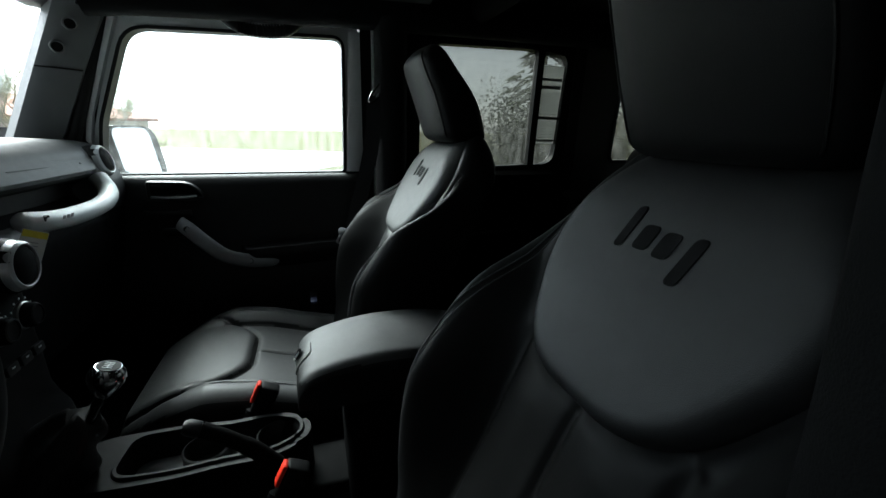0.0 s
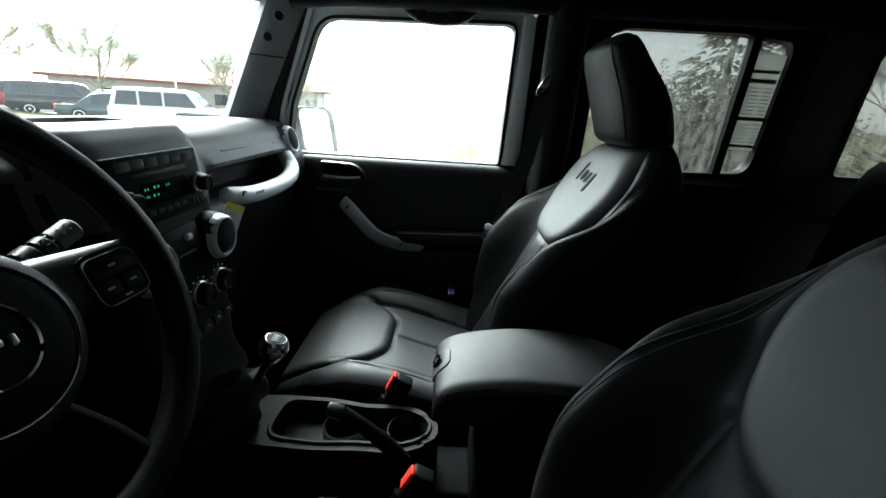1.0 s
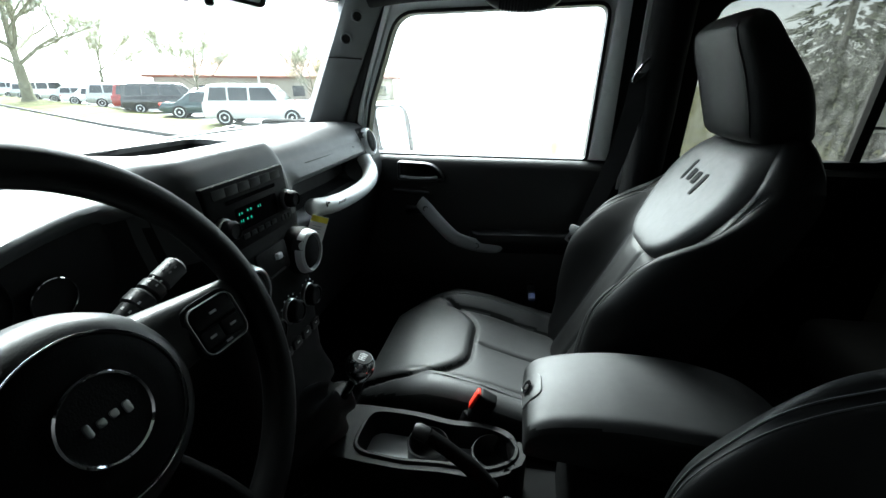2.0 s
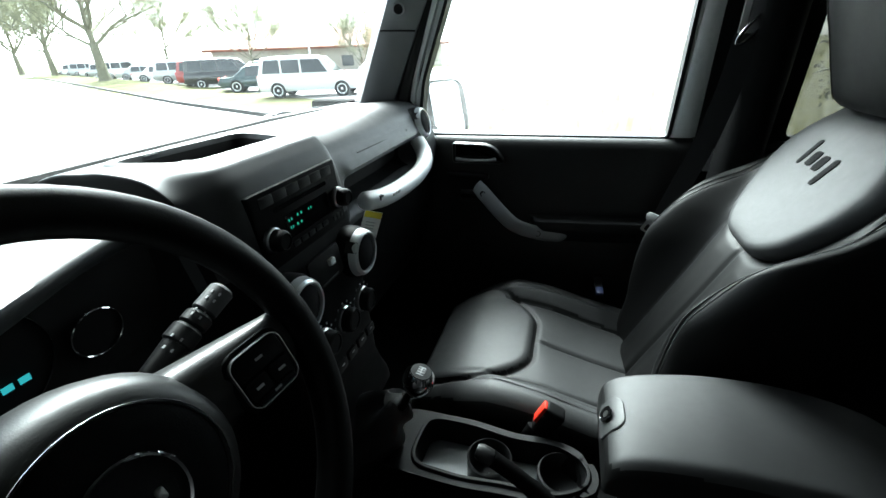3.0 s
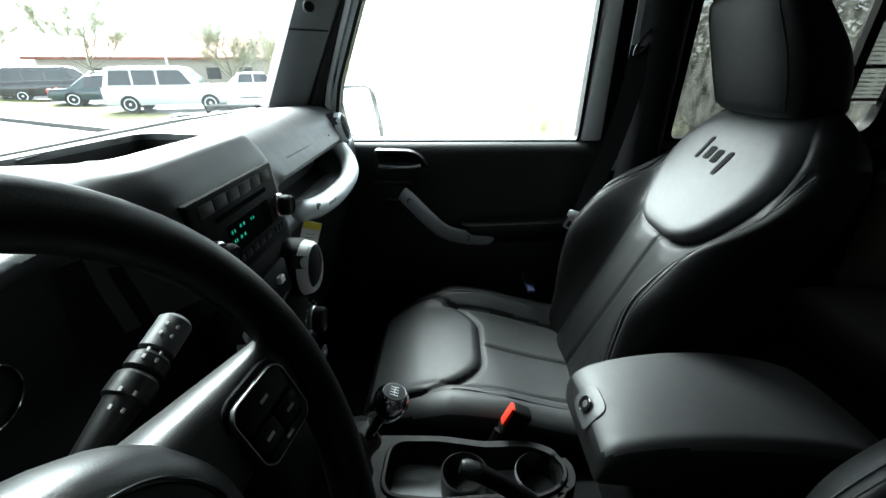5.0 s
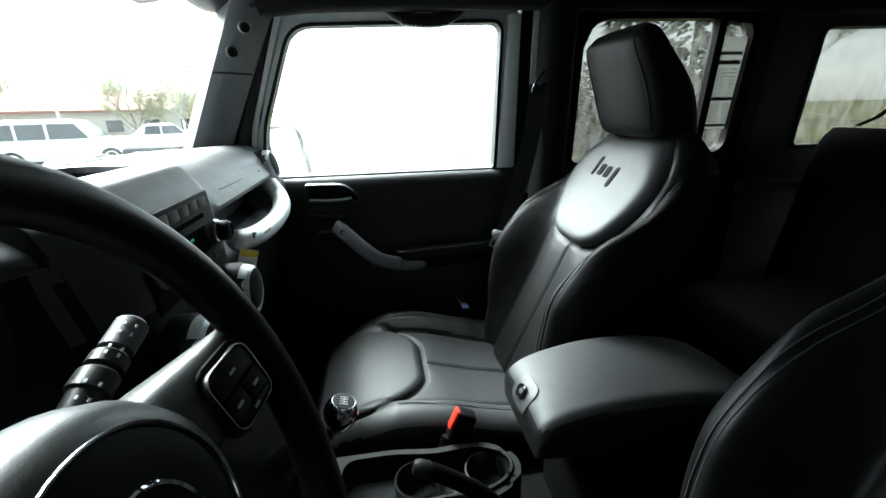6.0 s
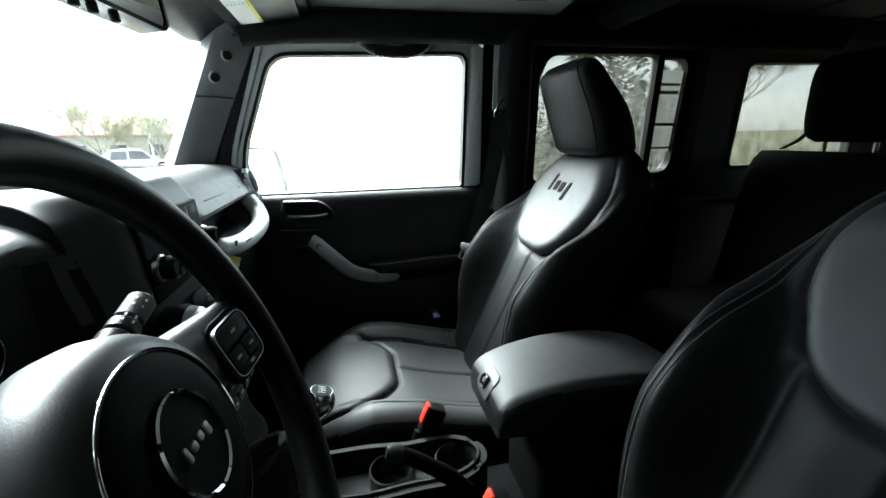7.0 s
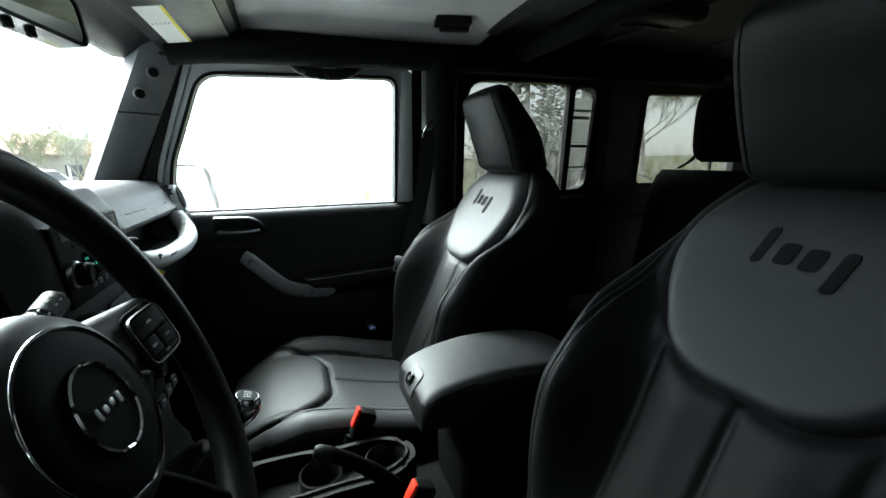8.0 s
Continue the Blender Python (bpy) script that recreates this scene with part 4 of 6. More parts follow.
def dial(y, z, r, parent, x=-0.591, name="knob", ringed=True):
    m = frame_at((x, y, z), (0, 1, 0), (0, 0, 1))
    bm = bmesh.new()
    lathe(bm, [(r, 0), (r, 0.016), (r - 0.002, 0.020), (r * 0.75, 0.021), (r * 0.7, 0.019), (0.001, 0.019)], m, 28)
    k = part(name, bm, PLASTIC, parent)
    if ringed:
        bm = bmesh.new()
        lathe(bm, [(r + 0.0022, -0.001), (r + 0.0022, 0.004), (r + 0.0004, 0.006), (r + 0.0002, -0.001)], m, 28)
        part("ring", bm, STEEL, k)
    return k


dial(0.087, 1.297, 0.0145, radio)
dial(-0.082, 1.294, 0.0145, radio)
bm = bmesh.new()
prism(bm, rounded(0.128, 0.006, 0.002, 3, 0.0, 0.024), 0.0015, RM)
part("disc_slot", bm, GLOSS, radio)
for k in range(6):
    bm = bmesh.new()
    prism(bm, rounded(0.028, 0.014, 0.002, 3, -0.0725 + 0.029 * k, 0.0395), 0.0008, RM, 0.0004)
    part("button", bm, PLASTIC, radio)
bm = bmesh.new()
prism(bm, rounded(0.108, 0.034, 0.003, 3, 0.006, -0.006), 0.0012, RM)
screen_part = part("display", bm, GLOSS, radio, "dark display with green figures")
bm = bmesh.new()
for x, y, w in ((-0.038, 0.002, 0.010), (-0.016, 0.003, 0.014), (0.010, 0.002, 0.010), (-0.038, -0.009, 0.008), (-0.020, -0.009, 0.015)):
    for dx in (-0.3, 0.3):
        bar(bm, RM @ Matrix.Translation((0, 0, 0.0012)), x + dx * w, y, w * 0.26, 0.0038, 0.0004)
part("digits", bm, GREEN_GLOW, screen_part, "green display bars")
for k in range(5):
    bm = bmesh.new()
    prism(bm, rounded(0.016, 0.008, 0.002, 3, -0.036 + 0.019 * k, -0.034), 0.0012, RM, 0.0005)
    part("button", bm, PLASTIC, radio)
for k in range(3):
    bm = bmesh.new()
    prism(bm, rounded(0.008, 0.009, 0.002, 3, 0.068 + 0.011 * k, -0.036), 0.0012, RM, 0.0005)
    part("button", bm, PLASTIC, radio)

# climate controls and switches under the vents
SM = frame_at((-0.572, -0.004, 1.19), (0, 1, 0), (-0.12, 0, 1))
bm = bmesh.new()
prism(bm, rounded(0.085, 0.05, 0.006, 4, 0, 0.025), 0.004, SM, 0.001)
switch = part("switch_panel", bm, PLASTIC, dash)
bm = bmesh.new()
prism(bm, rounded(0.014, 0.010, 0.002, 3, 0.012, 0.030), 0.010, SM, 0.002)
part("switch", bm, SILVER, switch)
bm = bmesh.new()
prism(bm, rounded(0.05, 0.004, 0.0015, 3, 0, 0.004), 0.006, SM, 0.001)
part("trim_strip", bm, SATIN, switch)
for y in (-0.066, -0.004, 0.058):
    k = dial(y, 1.125, 0.020, dash, -0.556, "climate_knob")
    bm = bmesh.new()
    m = frame_at((-0.5555, y, 1.125), (0, 1, 0), (0, 0, 1))
    for i in range(9):
        a = radians(-30 + 30 * i)
        bar(bm, m, 0.028 * math.cos(a), 0.028 * math.sin(a), 0.003, 0.003)
    part("scale", bm, WHITE_INK, k)
for k in range(4):
    bm = bmesh.new()
    m = frame_at((-0.545, -0.050 + 0.033 * k, 1.070), (0, 1, 0), (-0.1, 0, 1))
    prism(bm, rounded(0.026, 0.016, 0.003, 3), 0.005, m, 0.001)
    b = part("rocker_switch", bm, SATIN, dash)
    bm = bmesh.new()
    bar(bm, m @ Matrix.Translation((0, 0, 0.005)), 0, 0.002, 0.007, 0.002)
    part("mark", bm, WHITE_INK, b)

# instrument cluster behind the wheel
bm = bmesh.new()
rbox(bm, (-0.665, -0.40, 1.285), (0.03, 0.42, 0.17), 0.02)
cluster = part("instrument_panel", bm, EMBROIDERY, dash, "dark instrument cluster with chrome rings")
for y, z, r in ((-0.364, 1.298, 0.054), (-0.276, 1.281, 0.024), (-0.452, 1.281, 0.024)):
    m = frame_at((-0.645, y, z), (0, 1, 0), (0.1, 0, 1))
    bm = bmesh.new()
    lathe(bm, [(r, -0.002), (r, 0.003), (r - 0.0008, 0.0036), (r - 0.0016, 0.003), (r - 0.0016, -0.002)], m, 40)
    g = part("gauge", bm, CHROME, cluster)
    bm = bmesh.new()
    lathe(bm, [(r - 0.0016, -0.001), (r - 0.0016, 0.0008), (0.001, 0.001)], m, 36)
    part("dial_face", bm, EMBROIDERY, g, "dark dial face")
bm = bmesh.new()
m = frame_at((-0.644, -0.343, 1.278), (0, 1, 0), (0.1, 0, 1))
bar(bm, m, -0.006, 0, 0.008, 0.006)
bar(bm, m, 0.006, 0, 0.008, 0.006)
part("odometer", bm, CYAN_GLOW, cluster)

# hang tag under the grab handle
tag = thing("hang_tag", "white paper hang tag with a yellow top band", "paper tag")
TM = frame_at((-0.584, 0.190, 1.224), (0.40, 0.80, -0.42), (0.20, 0.30, 0.93))
bm = bmesh.new()
prism(bm, [(-0.022, -0.042), (0.022, -0.042), (0.022, 0.010), (-0.022, 0.010)], 0.0006, TM)
part("card", bm, PAPER, tag)
bm = bmesh.new()
bar(bm, TM @ Matrix.Translation((0, 0, 0.0006)), 0, 0.003, 0.042, 0.012)
part("band", bm, YELLOW, tag)
bm = bmesh.new()
for k in range(4):
    bar(bm, TM @ Matrix.Translation((0, 0, 0.0006)), -0.002, -0.012 - 0.006 * k, 0.022, 0.0018)
part("print", bm, PRINT_GREY, tag)

# ---- steering wheel ----
WC, TILT_W = V((-0.463, -0.396, 1.279)), radians(23)
WN = V((math.cos(TILT_W), 0, math.sin(TILT_W)))
WU, WR = V((-math.sin(TILT_W), 0, math.cos(TILT_W))), V((0, 1, 0))
WM = frame_at(WC, WR, WU)
wheel = thing("steering_wheel", "black leather steering wheel with chrome ringed hub", "steering wheel", at=WC)
bm = bmesh.new()
tube(bm, [WC + 0.175 * (math.cos(t) * WR + math.sin(t) * WU) for t in (2 * math.pi * k / 72 for k in range(72))], 0.0165, 14, up=WN, closed=True)
part("rim", bm, RIM, wheel, "black leather rim")
HUB = WM @ Matrix.Translation((0, -0.010, 0.013))
bm = bmesh.new()
lathe(bm, [(0.078, -0.085), (0.084, -0.060), (0.084, -0.044), (0.080, -0.029), (0.073, -0.019), (0.0645, -0.0155), (0.0612, -0.0150), (0.0606, -0.0190), (0.001, -0.0190)], HUB @ Matrix.Diagonal((1.04, 0.98, 1, 1)), 48)
hub = part("hub", bm, HUB_VINYL, wheel, "black airbag cover")
# Front of the airbag cover coloured darker, as it turns from the light.
bm = bmesh.new()
lathe(bm, [(0.0604, -0.0185), (0.0604, -0.0155), (0.0595, -0.0148), (0.045, -0.0125), (0.001, -0.0110)], HUB @ Matrix.Diagonal((1.04, 0.98, 1, 1)), 56)
part("airbag_face", bm, SHADE_BLACK, hub, "airbag face coloured near black for shade")
bm = bmesh.new()
lathe(bm, [(0.0618, -0.020), (0.0622, -0.0142), (0.0632, -0.0138), (0.0638, -0.0150), (0.0638, -0.020)], HUB @ Matrix.Diagonal((1.04, 0.98, 1, 1)), 56)
part("trim_ring", bm, CHROME, hub)
bm = bmesh.new()
lathe(bm, [(0.0330, -0.016), (0.0330, -0.0092), (0.0318, -0.0080), (0.0304, -0.0092), (0.0304, -0.016)], HUB, 44)
part("badge_ring", bm, CHROME, hub, "chrome badge ring")
bm = bmesh.new()
lathe(bm, [(0.0306, -0.0135), (0.0306, -0.0102), (0.001, -0.0092)], HUB, 36)
part("badge", bm, FOAM, hub)
bm = bmesh.new()
for k, (x, y, w, h) in enumerate(((-0.0145, 0.001, 0.0045, 0.010), (-0.0055, 0.0, 0.006, 0.006), (0.0040, 0.0, 0.006, 0.006), (0.0135, -0.002, 0.0055, 0.009))):
    prism(bm, rounded(w, h, 0.0019, 4, x, y), 0.0016, HUB @ Matrix.Translation((0, 0, -0.0096)), 0.0008)
part("emblem", bm, STEEL, hub, "plain silver marks")
for sign in (1, -1):
    bm = bmesh.new()
    rings = []
    for k in range(9):
        u = k / 8
        c = WC + WR * sign * (0.062 + 0.112 * u) + WU * (0.004 - 0.002 * u) - WN * (0.040 - 0.028 * u)
        h, d = 0.036 - 0.014 * u, 0.030 - 0.014 * u
        rings.append([c + WU * h * math.copysign(abs(math.cos(t)) ** 0.6, math.cos(t)) + WN * d * math.copysign(abs(math.sin(t)) ** 0.6, math.sin(t)) for t in (2 * math.pi * j / 20 for j in range(20))])
    loft(bm, rings)
    spoke = part("spoke", bm, HUB_VINYL, wheel, "black wheel spoke")
    m = WM @ Matrix.Translation((sign * 0.121, -0.005, -0.004)) @ Matrix.Rotation(radians(-12 * sign), 4, "Y")
    # Dark plate added behind the switches for the shade on this side.
    bm = bmesh.new()
    prism(bm, rounded(0.058, 0.056, 0.014, 5), 0.0035, m, 0.0015)
    part("switch_shade_plate", bm, FOAM, spoke)
    bm = bmesh.new()
    o = rounded(0.050, 0.048, 0.010, 5)
    i2 = rounded(0.0485, 0.0465, 0.0095, 5)
    rows = [[bm.verts.new(m @ V((x, y, h))) for x, y in q] for q, h in ((o, 0.002), (o, 0.008), (i2, 0.008), (i2, 0.002))]
    rows.append(rows[0])
    for a, b in zip(rows, rows[1:]):
        for k in range(len(a)):
            bm.faces.new((a[k], a[(k + 1) % len(a)], b[(k + 1) % len(a)], b[k]))
    part("switch_bezel", bm, STEEL, spoke, "bright switch bezel")
    for bx, by, bw, bh in ((0, 0.012, 0.045, 0.019), (-0.0115, -0.008, 0.021, 0.017), (0.0115, -0.008, 0.021, 0.017), (0, -0.0195, 0.040, 0.005)):
        bm = bmesh.new()
        prism(bm, rounded(bw, bh, 0.003, 3, bx, by), 0.0075, m, 0.0015)
        b = part("button", bm, PLASTIC, spoke)
        bm = bmesh.new()
        bar(bm, m @ Matrix.Translation((0, 0, 0.0075)), bx, by, 0.007, 0.0022)
        part("mark", bm, PRINT_GREY, b)
bm = bmesh.new()
for sign in (1, -1):
    tube(bm, smooth_curve([WC + WR * sign * 0.03 - WU * 0.06 - WN * 0.05, WC + WR * sign * 0.045 - WU * 0.12 - WN * 0.02, WC + WR * sign * 0.05 - WU * 0.170], 5), 0.010, 10)
part("lower_spoke", bm, SHADE_BLACK, wheel)

# steering column with the wiper stalk
column = thing("steering_column", "black steering column shroud with a wiper stalk", "steering column")
bm = bmesh.new()
a, b = WC - WN * 0.085, WC - WN * 0.30
loft(bm, [[c + WR * w * math.copysign(abs(math.cos(t)) ** 0.6, math.cos(t)) + WU * (h * math.copysign(abs(math.sin(t)) ** 0.6, math.sin(t)) - 0.01) for t in (2 * math.pi * k / 24 for k in range(24))]
          for c, w, h in ((a, 0.052, 0.046), (a.lerp(b, 0.3), 0.066, 0.052), (b, 0.075, 0.06))])
part("shroud", bm, PLASTIC, column)
S0, S1 = V((-0.572, -0.352, 1.240)), V((-0.557, -0.206, 1.298))
D = S1 - S0
bm = bmesh.new()
tube(bm, [S0, S0 + 0.35 * D, S0 + 0.58 * D], [0.008, 0.0085, 0.012], 16)
stalk = part("stalk", bm, SATIN, column, "black wiper stalk with white symbols")
for k, (u0, u1, r) in enumerate(((0.58, 0.70, 0.0145), (0.71, 0.80, 0.0135), (0.81, 1.0, 0.0125))):
    bm = bmesh.new()
    tube(bm, [S0 + u0 * D, S0 + (u0 + 0.01) * D, S0 + (u1 - 0.02) * D, S0 + u1 * D], [r - 0.002, r, r, r - 0.003], 18)
    part("stalk_ring", bm, LATCH if k == 2 else SATIN, stalk)
bm = bmesh.new()
out = (V((0.55, -0.25, 0.8)) - D.normalized() * V((0.55, -0.25, 0.8)).dot(D.normalized())).normalized()
for u, r in ((0.53, 0.0125), (0.60, 0.0148), (0.755, 0.0138), (0.79, 0.0138), (0.88, 0.0128), (0.93, 0.0128)):
    for a in (-0.25, 0.35):
        o = (math.cos(a) * out + math.sin(a) * D.normalized().cross(out)).normalized()
        m = frame_at(S0 + u * D + o * r, D, o.cross(D))
        bar(bm, m, 0, 0, 0.0030, 0.0018, 0.0008)
part("symbols", bm, PRINT_GREY, stalk, "white printed symbols")


# ---- centre console ----
console = thing("centre_console", "black centre console with cup holders and padded lid", "console", at=(-0.2, 0, 0.66))
Z_TOP = 0.855
holder = [(x - 0.062, y + 0.020) for x, y in round_outline([(-0.392, -0.048, 0.03), (-0.30, -0.055, 0.02), (-0.225, -0.048, 0.02), (-0.13, -0.050, 0.045), (-0.080, 0.0, 0.042), (-0.13, 0.046, 0.040), (-0.225, 0.040, 0.02), (-0.30, 0.052, 0.02), (-0.388, 0.052, 0.03)], 5)]
bm = bmesh.new()


def fit_loop(loop, n=54):
    """Even points along a closed outline."""
    pts = [V((x, y)) for x, y in loop]
    pts.append(pts[0])
    lens = [0.0]
    for a, b in zip(pts, pts[1:]):
        lens.append(lens[-1] + (b - a).length)
    out = []
    for k in range(n):
        d = lens[-1] * k / n
        i = max(j for j in range(len(lens) - 1) if lens[j] <= d)
        t = (d - lens[i]) / max(1e-9, lens[i + 1] - lens[i])
        out.append(tuple(pts[i].lerp(pts[i + 1], t)))
    start = min(range(n), key=lambda k: math.atan2(out[k][1], out[k][0] + 0.30) % (2 * math.pi))
    return out[start:] + out[:start]


H = fit_loop(holder, 90)
O = [(x - 0.060 * min(1.0, max(0.0, (-0.36 - x) / 0.09)), y) for x, y in fit_loop(grow(holder, 0.021), 90)]
loft(bm, [[(x, y * 1.15, 0.66) for x, y in O], [(x, y, Z_TOP - 0.012) for x, y in O], [(x * 0.99 - 0.003, y * 0.95, Z_TOP) for x, y in O],
          [(x, y, Z_TOP) for x, y in H], [(x, y, Z_TOP - 0.004) for x, y in H], [(x, y, Z_TOP - 0.05) for x, y in fit_loop(grow(holder, -0.004), 90)]], True, False)
part("body", bm, PLASTIC, console)
bm = bmesh.new()
loft(bm, [[(x, y, Z_TOP - 0.001) for x, y in fit_loop(grow(holder, 0.009), 90)], [(x, y, Z_TOP + 0.005) for x, y in fit_loop(grow(holder, 0.005), 90)],
          [(x, y, Z_TOP + 0.005) for x, y in H], [(x, y, Z_TOP - 0.006) for x, y in H]], True, False)
part("holder_rim", bm, PLASTIC, console)
bm = bmesh.new()
loft(bm, [[(x, y, Z_TOP - 0.055) for x, y in H], [(x, y, Z_TOP - 0.050) for x, y in fit_loop(grow(holder, -0.002), 90)]], True, True)
part("tray_floor", bm, GREY, console)
for cx, r in ((-0.322, 0.040), (-0.197, 0.041)):
    bm = bmesh.new()
    n = 40
    ringf = lambda rr, z: [(cx + rr * math.cos(2 * math.pi * k / n), 0.020 + rr * math.sin(2 * math.pi * k / n), z) for k in range(n)]
    loft(bm, [ringf(r, Z_TOP - 0.052), ringf(r, Z_TOP - 0.006), ringf(r - 0.003, Z_TOP - 0.004), ringf(r - 0.005, Z_TOP - 0.008), ringf(r - 0.006, Z_TOP - 0.049), ringf(0.001, Z_TOP - 0.0488)], True, False)
    part("cup_well", bm, SATIN, console)
# front deck round the shift boot
bm = bmesh.new()
deck = round_outline([(-0.70, -0.10, 0.03), (-0.525, -0.084, 0.03), (-0.525, 0.080, 0.03), (-0.70, 0.095, 0.03)], 5)
loft(bm, [[(x, y * 1.1, 0.66) for x, y in deck], [(x, y, 0.842 + 0.03 * max(0, (-0.54 - x) / 0.16)) for x, y in deck], [(x * 0.98 - 0.011, y * 0.94, 0.849 + 0.03 * max(0, (-0.54 - x) / 0.16)) for x, y in deck]])
part("front_deck", bm, PLASTIC, console)
# low deck behind the cup holders, pedestal and padded lid
# Deck and bin are coloured near black in place of the shade there.
bm = bmesh.new()
rbox(bm, (-0.13, 0.010, 0.715), (0.14, 0.125, 0.11), 0.012, 3)
part("rear_deck", bm, SHADE_BLACK, console)
bm = bmesh.new()
rbox(bm, (0.09, -0.008, 0.81), (0.33, 0.160, 0.33), 0.02, 3)
part("bin", bm, SHADE_BLACK, console)
bm = bmesh.new()
LID_Z = table([(-0.152, 0.998), (-0.146, 1.012), (-0.130, 1.026), (-0.10, 1.037), (-0.06, 1.045), (0.0, 1.051), (0.10, 1.047), (0.19, 1.026), (0.24, 0.998), (0.268, 0.975)])
rings = []
for i in range(49):
    u = i / 48
    x = -0.152 + 0.42 * (0.5 - 0.5 * math.cos(math.pi * u))
    w = 0.084 + 0.014 * min(1.0, u / 0.5) - 0.012 * max(0.0, 1 - u / 0.06) ** 2
    prof = []
    for j in range(41):
        v = math.sin(0.5 * math.pi * (-1 + 2 * j / 40))
        z = LID_Z(x) + 0.008 * (1 - v * v) - 0.016 * max(0.0, (abs(v) - 0.80) / 0.20) ** 2.5
        prof.append(V((x, w * v - 0.004, z)))
    prof += [V((x, w * 0.99 - 0.004, 0.972)), V((x, w * 0.93 - 0.004, 0.962)), V((x, -w * 0.93 - 0.004, 0.962)), V((x, -w * 0.99 - 0.004, 0.972))]
    rings.append(prof)
loft(bm, rings)
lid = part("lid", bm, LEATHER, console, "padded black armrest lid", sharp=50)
lid.data.materials.append(SHADE_VINYL)
# Lid sides coloured darker, as the shade below the padded top.
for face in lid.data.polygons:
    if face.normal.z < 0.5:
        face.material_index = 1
bm = bmesh.new()
KM = frame_at((-0.1475, -0.004, 1.0225), (0, -1, 0), (0.62, 0, 1))
run = [V((-0.153, 0.990)), V((-0.152, 1.004))] + [V((x, LID_Z(x) + 0.0072)) for x in (-0.149 + 0.004 * k for k in range(14))]


def on_nose(p, q, out):
    """A point of the lid's nose: p across, q along its section, lifted by out."""
    q += 0.030
    for a, b in zip(run, run[1:]):
        d = (b - a).length
        if q <= d or b is run[-1]:
            c, t = a.lerp(b, q / d), (b - a).normalized()
            return V((c.x - t.y * out, -0.004 - p, c.y + t.x * out))
        q -= d


rings = [[on_nose(p * k, q * k, out) for p, q in rounded(0.060, 0.054, 0.018, 6)] for k, out in ((1.0, -0.002), (1.0, 0.0012), (0.96, 0.0026), (0.75, 0.0028), (0.5, 0.0028), (0.25, 0.0028), (0.04, 0.0028))]
loft(bm, rings, True, True)
latch = part("latch_plate", bm, LATCH, lid, "charcoal latch plate with a key hole")
bm = bmesh.new()
lathe(bm, [(0.0120, 0.002), (0.0120, 0.0042), (0.0108, 0.0046), (0.0098, 0.0036), (0.001, 0.0034)], KM, 26)
lock = part("lock", bm, GLOSS, latch)
bm = bmesh.new()
lathe(bm, [(0.0052, 0.002), (0.0052, 0.0040), (0.001, 0.0042)], KM @ Matrix.Translation((0.001, 0.001, 0)), 22)
part("cylinder", bm, STEEL, lock)
# hand brake lever lying in the console
brake = thing("hand_brake", "black hand brake lever lying over the cup holders", "hand brake")
bm = bmesh.new()
tube(bm, smooth_curve([(-0.195, -0.054, 0.842), (-0.23, -0.052, 0.880), (-0.27, -0.051, 0.913), (-0.306, -0.050, 0.937)], 6), [0.0145] * 9 + [0.013] * 10, 14)
part("lever", bm, SHADE_BLACK, brake)
bm = bmesh.new()
tube(bm, [(-0.306, -0.050, 0.937), (-0.309, -0.050, 0.938), (-0.324, -0.0488, 0.944), (-0.331, -0.048, 0.946)], [0.0125, 0.0135, 0.0135, 0.010], 16)
part("button", bm, SATIN, brake)

# gear lever: boot and ball knob
shifter = thing("gear_lever", "gear lever with a chrome ball knob and leather boot", "gear lever")
bm = bmesh.new()
rings = []
for i in range(15):
    u = i / 14
    c = V((-0.590 + 0.105 * u, -0.012 + 0.008 * u, 0.858 + 0.112 * u))
    r = 0.082 * (1 - u) ** 0.62 + 0.016
    rings.append([c + V((r * 1.05 * math.cos(t) * (1 + 0.10 * math.sin(5 * t + 9 * u)), r * 0.9 * math.sin(t) * (1 + 0.09 * math.cos(4 * t - 7 * u)), 0.012 * math.sin(3 * t + 6 * u) * u)) for t in (2 * math.pi * k / 30 for k in range(30))])
loft(bm, rings)
part("boot", bm, DOOR_TRIM, shifter, "wrinkled black leather boot")
KN = V((-0.430, -0.020, 1.040))
bm = bmesh.new()
tube(bm, [(-0.482, -0.006, 0.94), (-0.440, -0.013, 1.015)], 0.008, 12)
part("rod", bm, GLOSS, shifter)
bm = bmesh.new()
AX = V((0.30, -0.05, 0.95)).normalized()
m = frame_at(KN, (0, 1, 0), AX.cross(V((0, 1, 0)))) @ Matrix.Scale(0.85, 4)
if (m.to_3x3() @ V((0, 0, 1))).dot(AX) < 0:
    m = m @ Matrix.Rotation(math.pi, 4, "X")
lathe(bm, [(0.011, -0.040), (0.016, -0.033), (0.024, -0.021), (0.0292, -0.007), (0.0300, 0.002), (0.0275, 0.013), (0.0205, 0.0215), (0.0195, 0.0215), (0.001, 0.0218)], m, 36)
knob = part("knob", bm, CHROME, shifter, "chrome ball knob")
bm = bmesh.new()
lathe(bm, [(0.0192, 0.021), (0.0192, 0.0225), (0.001, 0.0235)], m, 30)
cap = part("cap", bm, RUBBER, knob, "black shift pattern cap")
bm = bmesh.new()
cm = m @ Matrix.Translation((0, 0, 0.0230))
for x in (-0.009, -0.003, 0.003, 0.009):
    bar(bm, cm, x, 0, 0.0012, 0.014)
bar(bm, cm, 0, 0, 0.018, 0.0012)
part("pattern", bm, WHITE_INK, cap)


